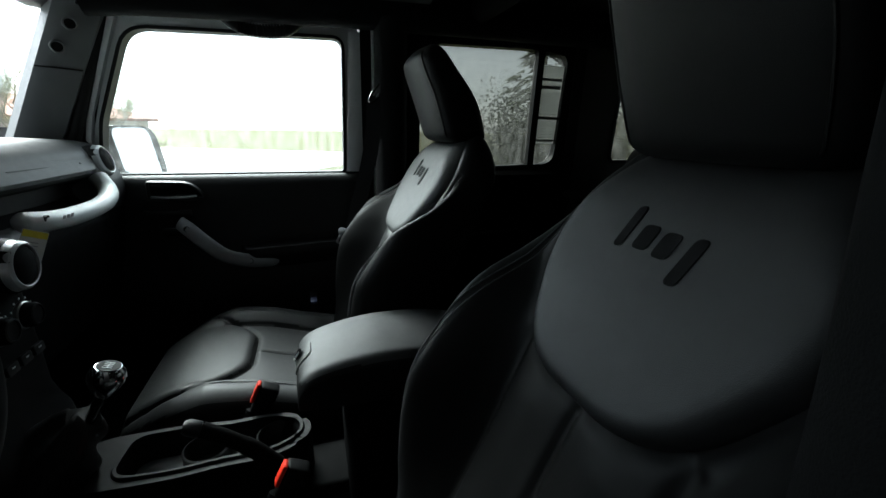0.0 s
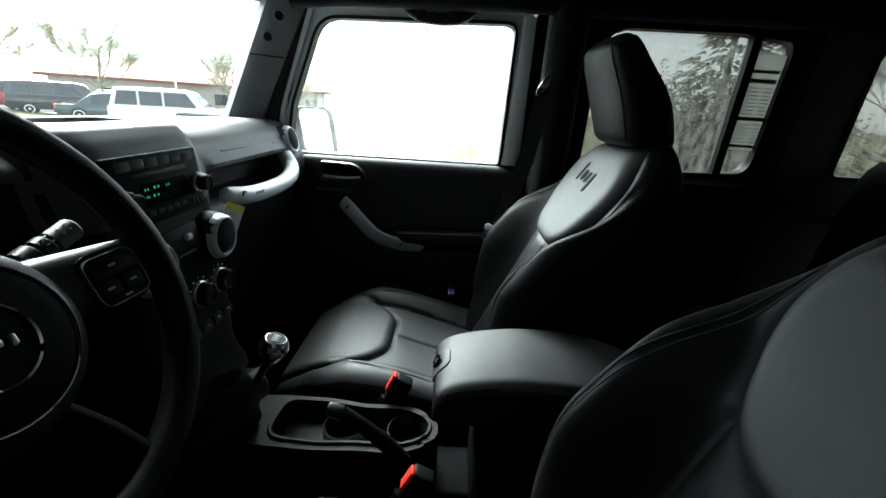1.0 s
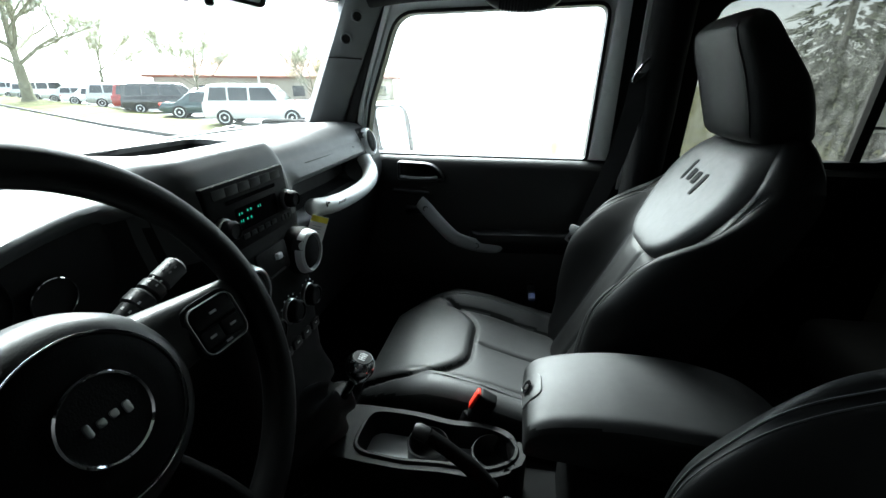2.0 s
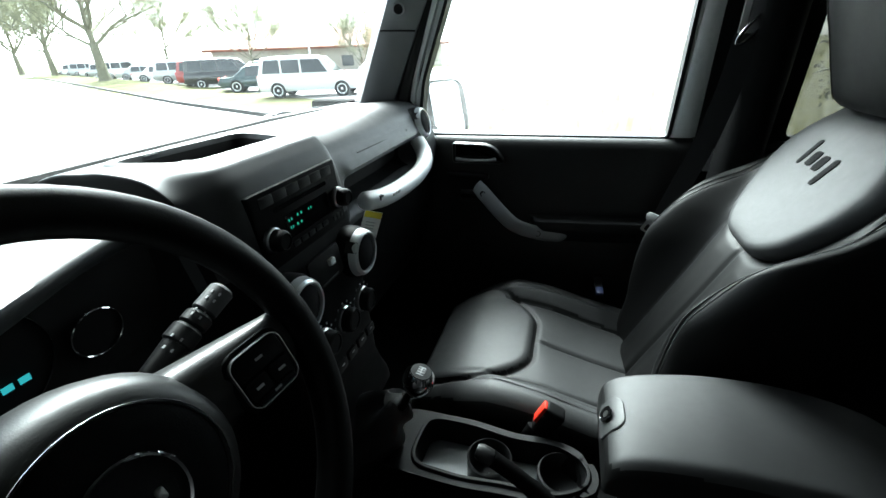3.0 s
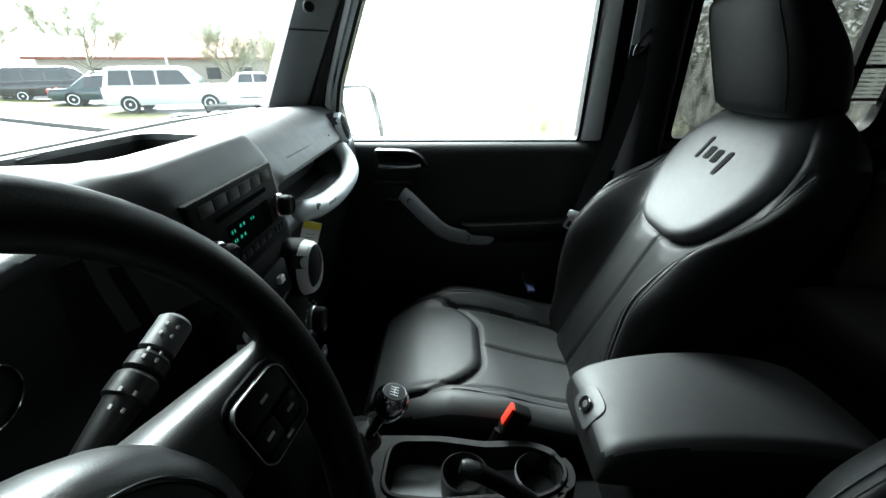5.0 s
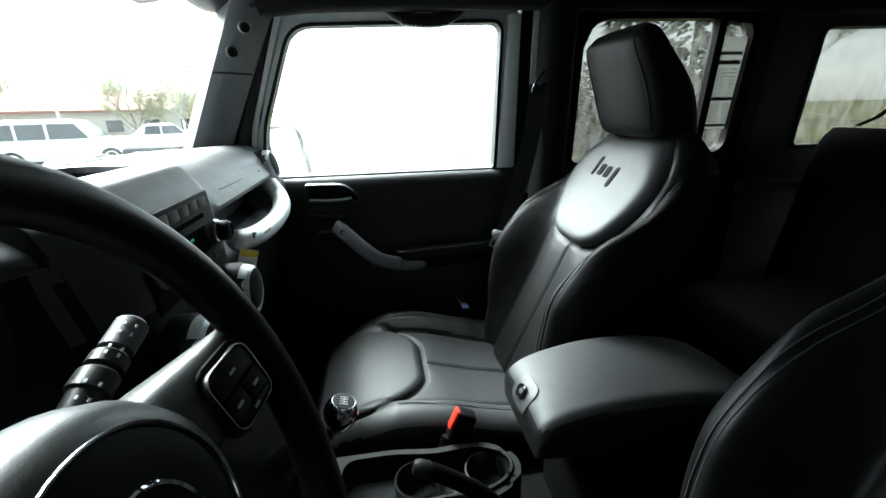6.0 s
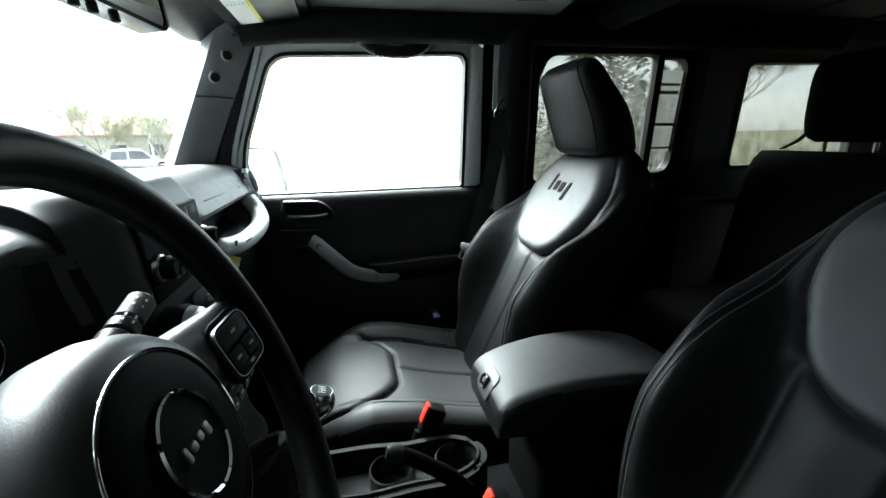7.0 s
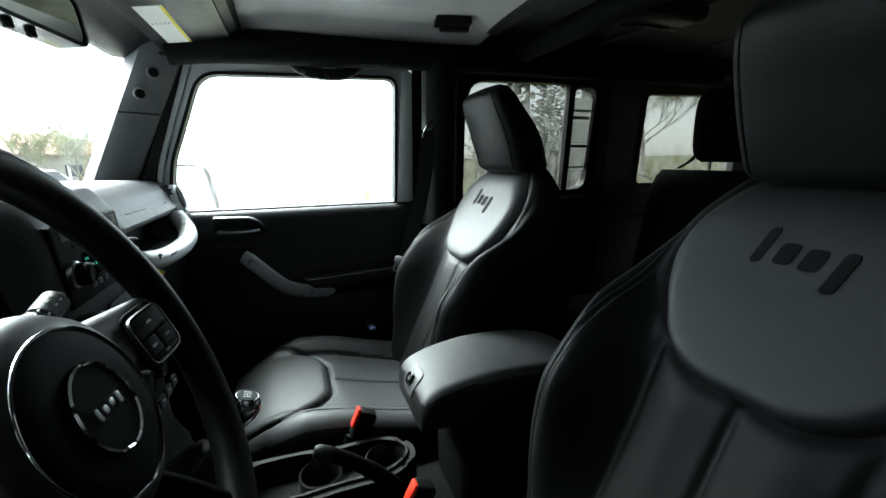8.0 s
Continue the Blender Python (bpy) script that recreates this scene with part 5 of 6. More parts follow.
def belt_buckle(x, y, z, lean, label):
    """A seat belt buckle: black webbing stalk, housing and red button."""
    t = thing("belt_buckle", label, "belt buckle", "belt buckles", at=(x, y, z - 0.16))
    d = V((0.42, lean, 0.88)).normalized()
    p = V((x, y, z))
    m = frame_at(p, V((0, 1, 0)), d)
    bm = bmesh.new()
    tube(bm, [p - 0.20 * d, p - 0.11 * d, p - 0.06 * d], [0.012, 0.013, 0.016], 12, up=(0, 1, 0), flat=0.5)
    part("stalk", bm, BELT, t)
    r3 = Matrix((V((0, 1, 0)).cross(d).normalized() * -1, V((0, 1, 0)), d)).transposed()
    bm = bmesh.new()
    rbox(bm, p - 0.030 * d + V((0.010, 0, -0.004)), (0.040, 0.032, 0.062), 0.007, 3, turn=r3)
    part("housing", bm, PLASTIC, t)
    bm = bmesh.new()
    rbox(bm, p - 0.012 * d + V((-0.0125, -0.008, 0.004)), (0.008, 0.020, 0.042), 0.003, 2, turn=r3)
    part("button", bm, RED, t, "red release button")
    return t


belt_buckle(-0.224, 0.108, 0.905, 0.05, "seat belt buckle with red button beside the passenger seat")
belt_buckle(-0.166, -0.114, 0.888, -0.05, "seat belt buckle with red button beside the driver seat")


# ---- passenger door ----
door = thing("side_door", "black trimmed passenger door, closed, with clear window", "door", "car doors", at=(-0.3, 0.74, 0.72))
bm = bmesh.new()
ring(bm, grow(FRONT_WINDOW, 0.007), round_outline([(-0.712, 1.25, 0.004), (0.064, 1.25, 0.012), (0.068, 1.732, 0.05), (-0.572, 1.716, 0.06), (-0.695, 1.42, 0.02)]), -0.012, 0.030)
part("window_frame", bm, PAINT, door, "silver painted window frame")
bm = bmesh.new()
ring(bm, FRONT_WINDOW, grow(FRONT_WINDOW, 0.009), -0.020, 0.020)
part("window_seal", bm, RUBBER, door, "black window seal")
pane("window_pane", grow(FRONT_WINDOW, 0.004), SIDE_GLASS, door)
bm = bmesh.new()
rings = []
for x in [-0.70 + 0.764 * i / 40 for i in range(41)]:
    rings.append([(x, 0.785, 0.74), (x, 0.72, 0.74), (x, 0.708, 0.80), (x, 0.705, 0.98), (x, 0.700, 1.06), (x, 0.700, 1.20), (x, 0.698, 1.245), (x, 0.703, 1.266), (x, 0.716, 1.278), (x, 0.735, 1.281), (x, 0.785, 1.276)])
loft(bm, rings)
part("inner_panel", bm, DOOR_TRIM, door, "black moulded door panel")
# armrest
bm = bmesh.new()
rings = []
for i in range(25):
    u = i / 24
    x = -0.330 + 0.375 * u
    e = min(1.0, math.sqrt(max(0.02, 1 - (1 - u / 0.12) ** 2))) if u < 0.12 else 1.0
    d = 0.058 * e
    zt = 1.056 + 0.016 * u
    rings.append([(x, 0.71, zt), (x, 0.71 - d * 0.8, zt), (x, 0.71 - d * 0.97, zt - 0.006), (x, 0.71 - d, zt - 0.016), (x, 0.71 - d * 0.93, zt - 0.034), (x, 0.71 - d * 0.5, zt - 0.06), (x, 0.71, zt - 0.09)])
loft(bm, rings)
part("armrest", bm, SATIN, door)
# pull handle
bm = bmesh.new()
path = smooth_curve([(-0.484, 0.676, 1.142), (-0.462, 0.660, 1.127), (-0.411, 0.644, 1.079), (-0.364, 0.646, 1.038), (-0.300, 0.662, 1.014), (-0.244, 0.672, 1.008), (-0.219, 0.680, 1.003)], 6)
tube(bm, path, [0.021] * 4 + [0.022] * 27 + [0.021, 0.020, 0.018, 0.016, 0.012, 0.006], 14, up=(0, 1, 0), flat=0.42)
pull = part("pull_handle", bm, PULL, door, "charcoal pull handle")
for x, y, z in ((-0.462, 0.652, 1.127), (-0.300, 0.655, 1.015)):
    m = frame_at((x, y, z), (1, 0, 0), (0, 0, 1))
    if (m.to_3x3() @ V((0, 0, 1))).y > 0:
        m = m @ Matrix.Rotation(math.pi, 4, "X")
    bm = bmesh.new()
    lathe(bm, [(0.0085, -0.003), (0.0085, 0.002), (0.007, 0.0025), (0.006, 0.0005), (0.001, 0.0005)], m, 20)
    part("screw_cap", bm, RUBBER, pull)
# release handle in its arched recess
bm = bmesh.new()
arch = round_outline([(-0.560, 1.205, 0.01), (-0.405, 1.205, 0.02), (-0.425, 1.262, 0.05), (-0.560, 1.266, 0.012)], 7)
inn = grow(arch, -0.008)
rows = [[bm.verts.new((x, y, z)) for x, z in o] for o, y in ((arch, 0.705), (arch, 0.690), (grow(arch, -0.003), 0.685), (inn, 0.687), (inn, 0.71))]
for a, b in zip(rows, rows[1:]):
    for i in range(len(a)):
        j = (i + 1) % len(a)
        bm.faces.new((a[i], a[j], b[j], b[i]))
bezel = part("handle_bezel", bm, SATIN, door, "arched black handle bezel")
bm = bmesh.new()
prism(bm, grow(arch, -0.006), 0.002, frame_at((0, 0.6995, 0), (1, 0, 0), (0, 0, 1)))
part("recess", bm, GLOSS, bezel)
bm = bmesh.new()
tube(bm, smooth_curve([(-0.548, 0.688, 1.219), (-0.51, 0.680, 1.217), (-0.46, 0.680, 1.217), (-0.432, 0.688, 1.220)], 5), 0.007, 10, flat=0.6)
part("release_lever", bm, PULL, bezel)
for z, w, h in ((1.168, 0.125, 0.018), (1.118, 0.075, 0.010), (1.094, 0.075, 0.010)):
    bm = bmesh.new()
    rbox(bm, (-0.515 + (0.125 - w) * 0.3, 0.695, z), (w, 0.022, h), 0.005, 3)
    part("switch_ledge", bm, SATIN, door)
bm = bmesh.new()
rbox(bm, (-0.508, 0.692, 1.106), (0.055, 0.018, 0.012), 0.003)
part("window_switch", bm, GLOSS, door)
# outer skin
bm = bmesh.new()
rbox(bm, (-0.315, 0.80, 1.00), (0.77, 0.03, 0.56), 0.012, 3)
part("outer_skin", bm, PAINT, door)
# painted frame strip ahead of the glass
bm = bmesh.new()
rings = []
for i in range(9):
    z = 1.30 + 0.40 * i / 8
    x1 = -0.690 + 0.19 * (z - 1.28) if z < 1.43 else -0.6615 + 0.39 * (z - 1.43)
    rings.append([(x1 - 0.040, side_y(z) - 0.004, z), (x1 - 0.034, side_y(z) - 0.020, z), (x1 - 0.004, side_y(z) - 0.024, z), (x1, side_y(z) - 0.006, z)])
loft(bm, rings)
part("frame_strip", bm, PAINT, door, "silver painted frame strip")
bm = bmesh.new()
loft(bm, [[(x + 0.05 * (z - 1.28), side_y(z) + y, z) for x, y in ((0.012, -0.008), (0.014, -0.021), (0.022, -0.026), (0.066, -0.024), (0.074, -0.018), (0.076, -0.004))] for z in (1.285, 1.4, 1.55, 1.70)])
part("frame_strip", bm, PAINT, door, "silver painted frame strip")
# exterior mirror
bm = bmesh.new()
mr = []
for u, s in ((0, 0.72), (0.15, 0.92), (0.5, 1.0), (1.0, 1.0)):
    c = V((-0.634, 0.902, 1.330)) + V((-0.84, 0.54, 0)) * 0.06 * (1 - u)
    mr.append([c + V((0.54, 0.84, 0)) * 0.092 * s * math.copysign(abs(math.cos(t)) ** 0.45, math.cos(t)) + V((-0.20, 0.13, 1)).normalized() * 0.092 * s * math.copysign(abs(math.sin(t)) ** 0.45, math.sin(t)) for t in (2 * math.pi * k / 36 for k in range(36))])
loft(bm, mr)
mirror = part("mirror_housing", bm, PLASTIC, door, "black exterior mirror housing")
bm = bmesh.new()
prism(bm, [(p * 0.70, q * 0.88) for p, q in rounded(0.180, 0.192, 0.03, 6)], 0.002, frame_at((-0.632, 0.902, 1.330), (0.54, 0.84, 0), (-0.20, 0.13, 1)))
part("mirror_glass", bm, MIRROR, mirror, "mirror glass")
bm = bmesh.new()
tube(bm, [(-0.69, 0.79, 1.27), (-0.66, 0.90, 1.28)], 0.025, 12, flat=0.6)
part("arm", bm, PLASTIC, mirror)

# grab strap above the window
strap = thing("grab_strap", "black padded grab handle over the passenger window", "grab handle")
bm = bmesh.new()
tube(bm, smooth_curve([(-0.300, 0.655, 1.710), (-0.280, 0.650, 1.690), (-0.25, 0.648, 1.678), (-0.20, 0.648, 1.673), (-0.155, 0.648, 1.676), (-0.128, 0.650, 1.688), (-0.105, 0.655, 1.708)], 6), 0.015, 14)
part("grip", bm, RUBBER, strap)
for k in range(16):
    bm = bmesh.new()
    c = V((-0.262 + 0.0078 * k, 0.648, 1.674 + 0.006 * abs(k - 7.5) ** 2 / 56))
    rbox(bm, c, (0.005, 0.033, 0.033), 0.005, 2)
    part("rib", bm, RUBBER, strap)

# rear passenger door
rdoor = thing("side_door", "black trimmed rear door, closed, with tinted wet window", "door", "car doors", at=(0.5, 0.74, 0.72))
bm = bmesh.new()
ring(bm, REAR_WINDOW, round_outline([(0.226, 1.24, 0.01), (0.853, 1.24, 0.02), (0.866, 1.735, 0.05), (0.232, 1.735, 0.04), (0.228, 1.64, 0.02)] + [(0.226, 1.5, 0.02)]), -0.015, 0.028)
part("window_frame", bm, SATIN, rdoor)
pane("window_pane", grow(REAR_WINDOW, 0.004), TINTED, rdoor, 0.010)
bm = bmesh.new()
loft(bm, [[(x0 + 0.003 * k, side_y(z) + y, z) for x0, y in ((0.688, -0.010), (0.714, -0.010), (0.714, 0.02), (0.688, 0.02))] for k, z in ((0, 1.28), (1, 1.50), (2, 1.70))])
part("division_bar", bm, RUBBER, rdoor)
bm = bmesh.new()
rings = []
for x in [0.226 + 0.627 * i / 24 for i in range(25)]:
    rings.append([(x, 0.785, 0.74), (x, 0.72, 0.74), (x, 0.708, 0.80), (x, 0.705, 1.06), (x, 0.700, 1.22), (x, 0.704, 1.262), (x, 0.720, 1.277), (x, 0.785, 1.276)])
loft(bm, rings)
part("inner_panel", bm, PLASTIC, rdoor)
bm = bmesh.new()
rbox(bm, (0.52, 0.685, 1.04), (0.34, 0.06, 0.05), 0.015, 3)
part("armrest", bm, SATIN, rdoor)
bm = bmesh.new()
rbox(bm, (0.54, 0.80, 1.00), (0.62, 0.03, 0.56), 0.012, 3)
part("outer_skin", bm, PAINT, rdoor)

# the rear door of the driver's side, out of sight
ldoor = thing("side_door", "closed rear door on the driver side with tinted window", "door", "car doors", at=(0.5, -0.74, 0.72))
bm = bmesh.new()
ring(bm, REAR_WINDOW, round_outline([(0.226, 1.24, 0.01), (0.853, 1.24, 0.02), (0.866, 1.735, 0.05), (0.232, 1.735, 0.04), (0.228, 1.64, 0.02)] + [(0.226, 1.5, 0.02)]), -0.015, 0.028, sign=-1)
part("window_frame", bm, SATIN, ldoor)
pane("window_pane", grow(REAR_WINDOW, 0.004), TINTED, ldoor, 0.010, -1)
bm = bmesh.new()
rbox(bm, (0.54, -0.755, 1.00), (0.627, 0.08, 0.56), 0.012, 3)
part("panel", bm, PLASTIC, ldoor)

# window sticker on the rear door's fixed pane
sticker = thing("window_sticker", "white price sheet with printed bands on the glass", "sticker")
SX = frame_at((0.7145, side_y(1.47) + 0.004, 1.47), (1, 0, 0), (0.055, -0.065, 1))
bm = bmesh.new()
prism(bm, [(0.004, -0.096), (0.098, -0.096), (0.096, 0.178), (0.000, 0.178)], 0.0008, SX)
part("sheet", bm, THIN_PAPER, sticker)
back_in = SX @ Matrix.Rotation(math.pi, 4, "X")
bm = bmesh.new()
for x, y, w, h in ((0.048, 0.132, 0.086, 0.009), (0.046, 0.106, 0.084, 0.012), (0.048, -0.002, 0.084, 0.011), (0.050, -0.084, 0.086, 0.008)):
    bm = bmesh.new()
    bar(bm, back_in, x, -y, w, h)
    part("band", bm, PRINT, sticker)
bm = bmesh.new()
for k in range(16):
    y = 0.086 - 0.0105 * k
    if abs(y + 0.002) > 0.011:
        for x, w in ((0.030, 0.034 + 0.004 * (k * 7 % 3)), (0.072, 0.022)):
            bar(bm, back_in, x, -y, w, 0.0022)
tagged(part("print_lines", bm, PRINT_GREY, sticker), kind="stuff")

# front seat belt of the passenger side
belt = thing("seat_belt", "black seat belt hanging from the pillar with a metal tongue", "seat belt")
bm = bmesh.new()


def strip(bm, pts, half, nrm, thick=0.0014):
    rings = []
    pts = [V(p) for p in pts]
    for i, p in enumerate(pts):
        d = (pts[min(i + 1, len(pts) - 1)] - pts[max(i - 1, 0)]).normalized()
        s = d.cross(V(nrm)).normalized() * half
        t = V(nrm).normalized() * thick
        rings.append([p + s + t, p - s + t, p - s - t, p + s - t])
    loft(bm, rings)


strip(bm, smooth_curve([(0.098, 0.618, 1.515), (0.088, 0.622, 1.40), (0.064, 0.624, 1.28), (0.022, 0.622, 1.14), (0.008, 0.622, 1.07), (0.012, 0.632, 0.98), (0.02, 0.645, 0.86), (0.02, 0.66, 0.72)], 6), 0.0235, (-0.35, -0.9, 0.1))
part("webbing", bm, BELT, belt)
bm = bmesh.new()
strip(bm, [(0.112, 0.625, 1.51), (0.135, 0.65, 1.2), (0.14, 0.66, 0.8)], 0.0235, (-0.35, -0.9, 0.1))
part("lower_webbing", bm, BELT, belt)
bm = bmesh.new()
c = V((0.104, 0.610, 1.525))
tube(bm, [c + V((0.010 * math.cos(t) + 0.022 * math.sin(t), 0.002, 0.030 * math.sin(t) - 0.004 * math.cos(t))) for t in (2 * math.pi * k / 26 for k in range(26))], 0.0036, 8, up=(0, 1, 0), closed=True)
part("guide_loop", bm, GLOSS, belt, "glossy black guide loop")
bm = bmesh.new()
c = V((-0.004, 0.600, 1.102))
TG = frame_at(c, (0.75, -0.30, -0.20), (0.25, 0.05, 0.9))
prism(bm, rounded(0.056, 0.022, 0.008, 5), 0.007, TG, 0.002)
tongue = part("tongue_grip", bm, PULL, belt, "grey plastic tongue grip")
bm = bmesh.new()
m = TG @ Matrix.Rotation(radians(-12), 4, "Z") @ Matrix.Translation((-0.008, -0.026, 0.003))
o, i2 = rounded(0.024, 0.036, 0.004, 4), rounded(0.010, 0.018, 0.002, 4, 0, -0.004)
rows = [[bm.verts.new(m @ V((x, y, h))) for x, y in q] for q, h in ((o, 0), (o, 0.002), (i2, 0.002), (i2, 0))]
rows.append(rows[0])
for a, b in zip(rows, rows[1:]):
    for k in range(len(a)):
        bm.faces.new((a[k], a[(k + 1) % len(a)], b[(k + 1) % len(a)], b[k]))
part("tongue_plate", bm, STEEL, tongue, "steel tongue plate")
bm = bmesh.new()
rbox(bm, (-0.12, 0.660, 0.80), (0.022, 0.004, 0.20), 0.002)
rbox(bm, (-0.12, 0.628, 0.888), (0.022, 0.070, 0.006), 0.002)
part("anchor_strap", bm, BELT, belt)
bm = bmesh.new()
rbox(bm, (-0.12, 0.572, 0.893), (0.020, 0.036, 0.012), 0.004)
part("anchor_cover", bm, BLUE, belt, "small blue tab")

# sun visor with a warning label
visor = thing("sun_visor", "folded black sun visor with a white warning label", "sun visor")
bm = bmesh.new()
VM = frame_at((-0.612, 0.44, 1.734), (0, 1, 0), (1, 0, 0.16))
if (VM.to_3x3() @ V((0, 0, 1))).z > 0:
    VM = VM @ Matrix.Rotation(math.pi, 4, "Y")
prism(bm, rounded(0.46, 0.17, 0.03, 6, 0, 0.08), 0.022, VM, 0.008, 3)
part("pad", bm, SATIN, visor)
bm = bmesh.new()
lm = VM @ Matrix.Translation((0, 0, 0.022))
prism(bm, [(-0.130, 0.024), (0.150, 0.024), (0.150, 0.076), (-0.130, 0.076)], 0.0006, lm)
lab = part("label", bm, PAPER, visor, "white warning label")
bm = bmesh.new()
bar(bm, lm @ Matrix.Translation((0, 0, 0.0006)), 0.01, 0.072, 0.27, 0.006)
part("band", bm, YELLOW, lab)
bm = bmesh.new()
for k in range(5):
    bar(bm, lm @ Matrix.Translation((0, 0, 0.0006)), -0.02, 0.030 + 0.008 * k, 0.012, 0.003)
part("print", bm, PRINT_GREY, lab)
bm = bmesh.new()
tube(bm, smooth_curve([(-0.60, 0.645, 1.735), (-0.625, 0.655, 1.71), (-0.60, 0.63, 1.705), (-0.575, 0.60, 1.72)], 5), 0.006, 10)
part("pivot", bm, SATIN, visor)

# inner mirror
rvm = thing("rear_view_mirror", "black framed rear view mirror under the windscreen header", "mirror")
bm = bmesh.new()
MM = frame_at((-0.622, 0.00, 1.634), (0.12, 1, 0), (-0.12, 0, 1))
if (MM.to_3x3() @ V((0, 0, 1))).x < 0:
    MM = MM @ Matrix.Rotation(math.pi, 4, "Y")
prism(bm, rounded(0.255, 0.075, 0.022, 6), -0.030, MM, 0.0)
o, i2 = rounded(0.255, 0.075, 0.022, 6), rounded(0.243, 0.063, 0.018, 6)
rows = [[bm.verts.new(MM @ V((x, y, h))) for x, y in q] for q, h in ((o, 0), (o, 0.004), (i2, 0.004), (i2, 0))]
for a, b in zip(rows, rows[1:]):
    for k in range(len(a)):
        bm.faces.new((a[k], a[(k + 1) % len(a)], b[(k + 1) % len(a)], b[k]))
part("frame", bm, GLOSS, rvm)
bm = bmesh.new()
prism(bm, rounded(0.244, 0.064, 0.018, 6), 0.001, MM @ Matrix.Translation((0, 0, 0.001)))
part("mirror_glass", bm, MIRROR, rvm, "mirror glass")
bm = bmesh.new()
tube(bm, [(-0.655, 0.0, 1.655), (-0.71, 0.0, 1.69), (-0.73, 0.0, 1.72)], 0.012, 10)
part("stem", bm, SATIN, rvm)
for k in (-0.05, -0.02, 0.02):
    bm = bmesh.new()
    lathe(bm, [(0.006, 0), (0.006, 0.006), (0.004, 0.008), (0.001, 0.008)], MM @ Matrix.Translation((k, -0.0375, -0.012)) @ Matrix.Rotation(radians(90), 4, "X"), 14)
    part("button", bm, SATIN, rvm)


# ---- outside ----
def ease(v, a, b):
    v = min(1.0, max(0.0, (v - a) / (b - a)))
    return v * v * (3 - 2 * v)


def ground_z(x, y):
    """The lot falls away gently ahead of the car; a low grass bank runs beyond the kerb."""
    fall = min(20.0, max(0.0, -0.62 * x + 0.78 * y - 2.0))
    across = 0.4758 * (x + 4.5) + 0.8796 * (y - 8.1)
    along = -0.8796 * (x + 4.5) + 0.4758 * (y - 8.1)
    return -0.014 * fall + 0.3 * ease(across, 0.3, 2.2) * (1 - ease(across, 2.8, 4.4)) * ease(along, 8, 25)


GRASS = surface("pale_grass", (0.050, 0.054, 0.016), 0.9, grain=1.0, grain_size=40, vary=0.35, vary_size=0.6, colour2=(0.070, 0.070, 0.024), spec=0.1)
ASPHALT = surface("wet_asphalt", (0.10, 0.10, 0.10), 0.55, grain=0.6, grain_size=60, vary=0.2, vary_size=0.5)
KERB = surface("kerb_concrete", (0.035, 0.034, 0.032), 0.85, grain=0.6, grain_size=50)
BARK = surface("grey_bark", (0.17, 0.165, 0.115), 0.9, grain=1.0, grain_size=25, vary=0.3)
TWIG = surface("budding_twigs", (0.26, 0.265, 0.165), 0.9, vary=0.3, vary_size=1.0)
NEEDLE = surface("dark_foliage", (0.028, 0.036, 0.018), 0.9, vary=0.4, vary_size=1.5, colour2=(0.07, 0.085, 0.045))
ROOF = surface("red_roof_tiles", (0.22, 0.085, 0.055), 0.85, vary=0.2, vary_size=0.4)
STUCCO = surface("beige_wall", (0.42, 0.38, 0.32), 0.9, vary=0.1)
CAR_WINDOW = surface("dark_car_glass", (0.02, 0.025, 0.03), 0.08, wear=0.02)

# an unseen black wall, added to keep light off the driver's side
shade = tagged(new("unseen_wall"), "unseen black wall added to block light on the driver side", "wall", kind="structure")
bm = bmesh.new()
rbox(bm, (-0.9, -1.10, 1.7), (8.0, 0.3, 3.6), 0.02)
part("light_block", bm, surface("light_block_black", (0.010, 0.010, 0.010), 0.95, spec=0.1, grain=0.5, grain_size=60), shade)

# ground sheet
ground = tagged(new("ground"), "pale grass ground reaching the horizon", "ground", kind="structure")
bm = bmesh.new()
xs = [-900, -400, -200, -130, -90] + [-70 + 2 * i for i in range(51)] + [40, 60, 100, 200, 400, 900]
ys = [-900, -300, -100, -50, -25] + [-20 + 2 * i for i in range(46)] + [80, 100, 140, 200, 400, 900]
grid = [[bm.verts.new((x, y, ground_z(x, y))) for y in ys] for x in xs]
for i in range(len(xs) - 1):
    for j in range(len(ys) - 1):
        bm.faces.new((grid[i][j], grid[i + 1][j], grid[i + 1][j + 1], grid[i][j + 1]))
part("turf", bm, GRASS, ground)


def kerb_line(t):
    """The road's far edge, from beside the car to far ahead."""
    return V((-4.5 - 110 * t, 8.1 + 59.5 * t, 0))


def strip_on_ground(name, label, category, left, right, lift, material, n=60):
    bm = bmesh.new()
    low, top = [], []
    for k in range(n + 1):
        a, b = left(k / n), right(k / n)
        top.append([bm.verts.new((p.x, p.y, ground_z(p.x, p.y) + lift)) for p in (a.lerp(b, j / 6) for j in range(7))])
        low.append([bm.verts.new((p.x, p.y, ground_z(p.x, p.y) - 0.1)) for p in (a.lerp(b, j / 6) for j in range(7))])
    for k in range(n):
        for j in range(6):
            bm.faces.new((top[k][j], top[k + 1][j], top[k + 1][j + 1], top[k][j + 1]))
        bm.faces.new((top[k][0], low[k][0], low[k + 1][0], top[k + 1][0]))
        bm.faces.new((top[k][6], top[k + 1][6], low[k + 1][6], low[k][6]))
    return tagged(part(name, bm, material), label, category, kind="structure")


strip_on_ground("road", "pale wet asphalt road beside the car", "road", lambda t: V((12 - 90 * t, -9, 0)), lambda t: kerb_line(t), 0.02, ASPHALT)
strip_on_ground("kerb", "dark concrete kerb along the grass", "kerb", lambda t: kerb_line(t), lambda t: kerb_line(t) + V((0.10, 0.22, 0)), 0.14, KERB)


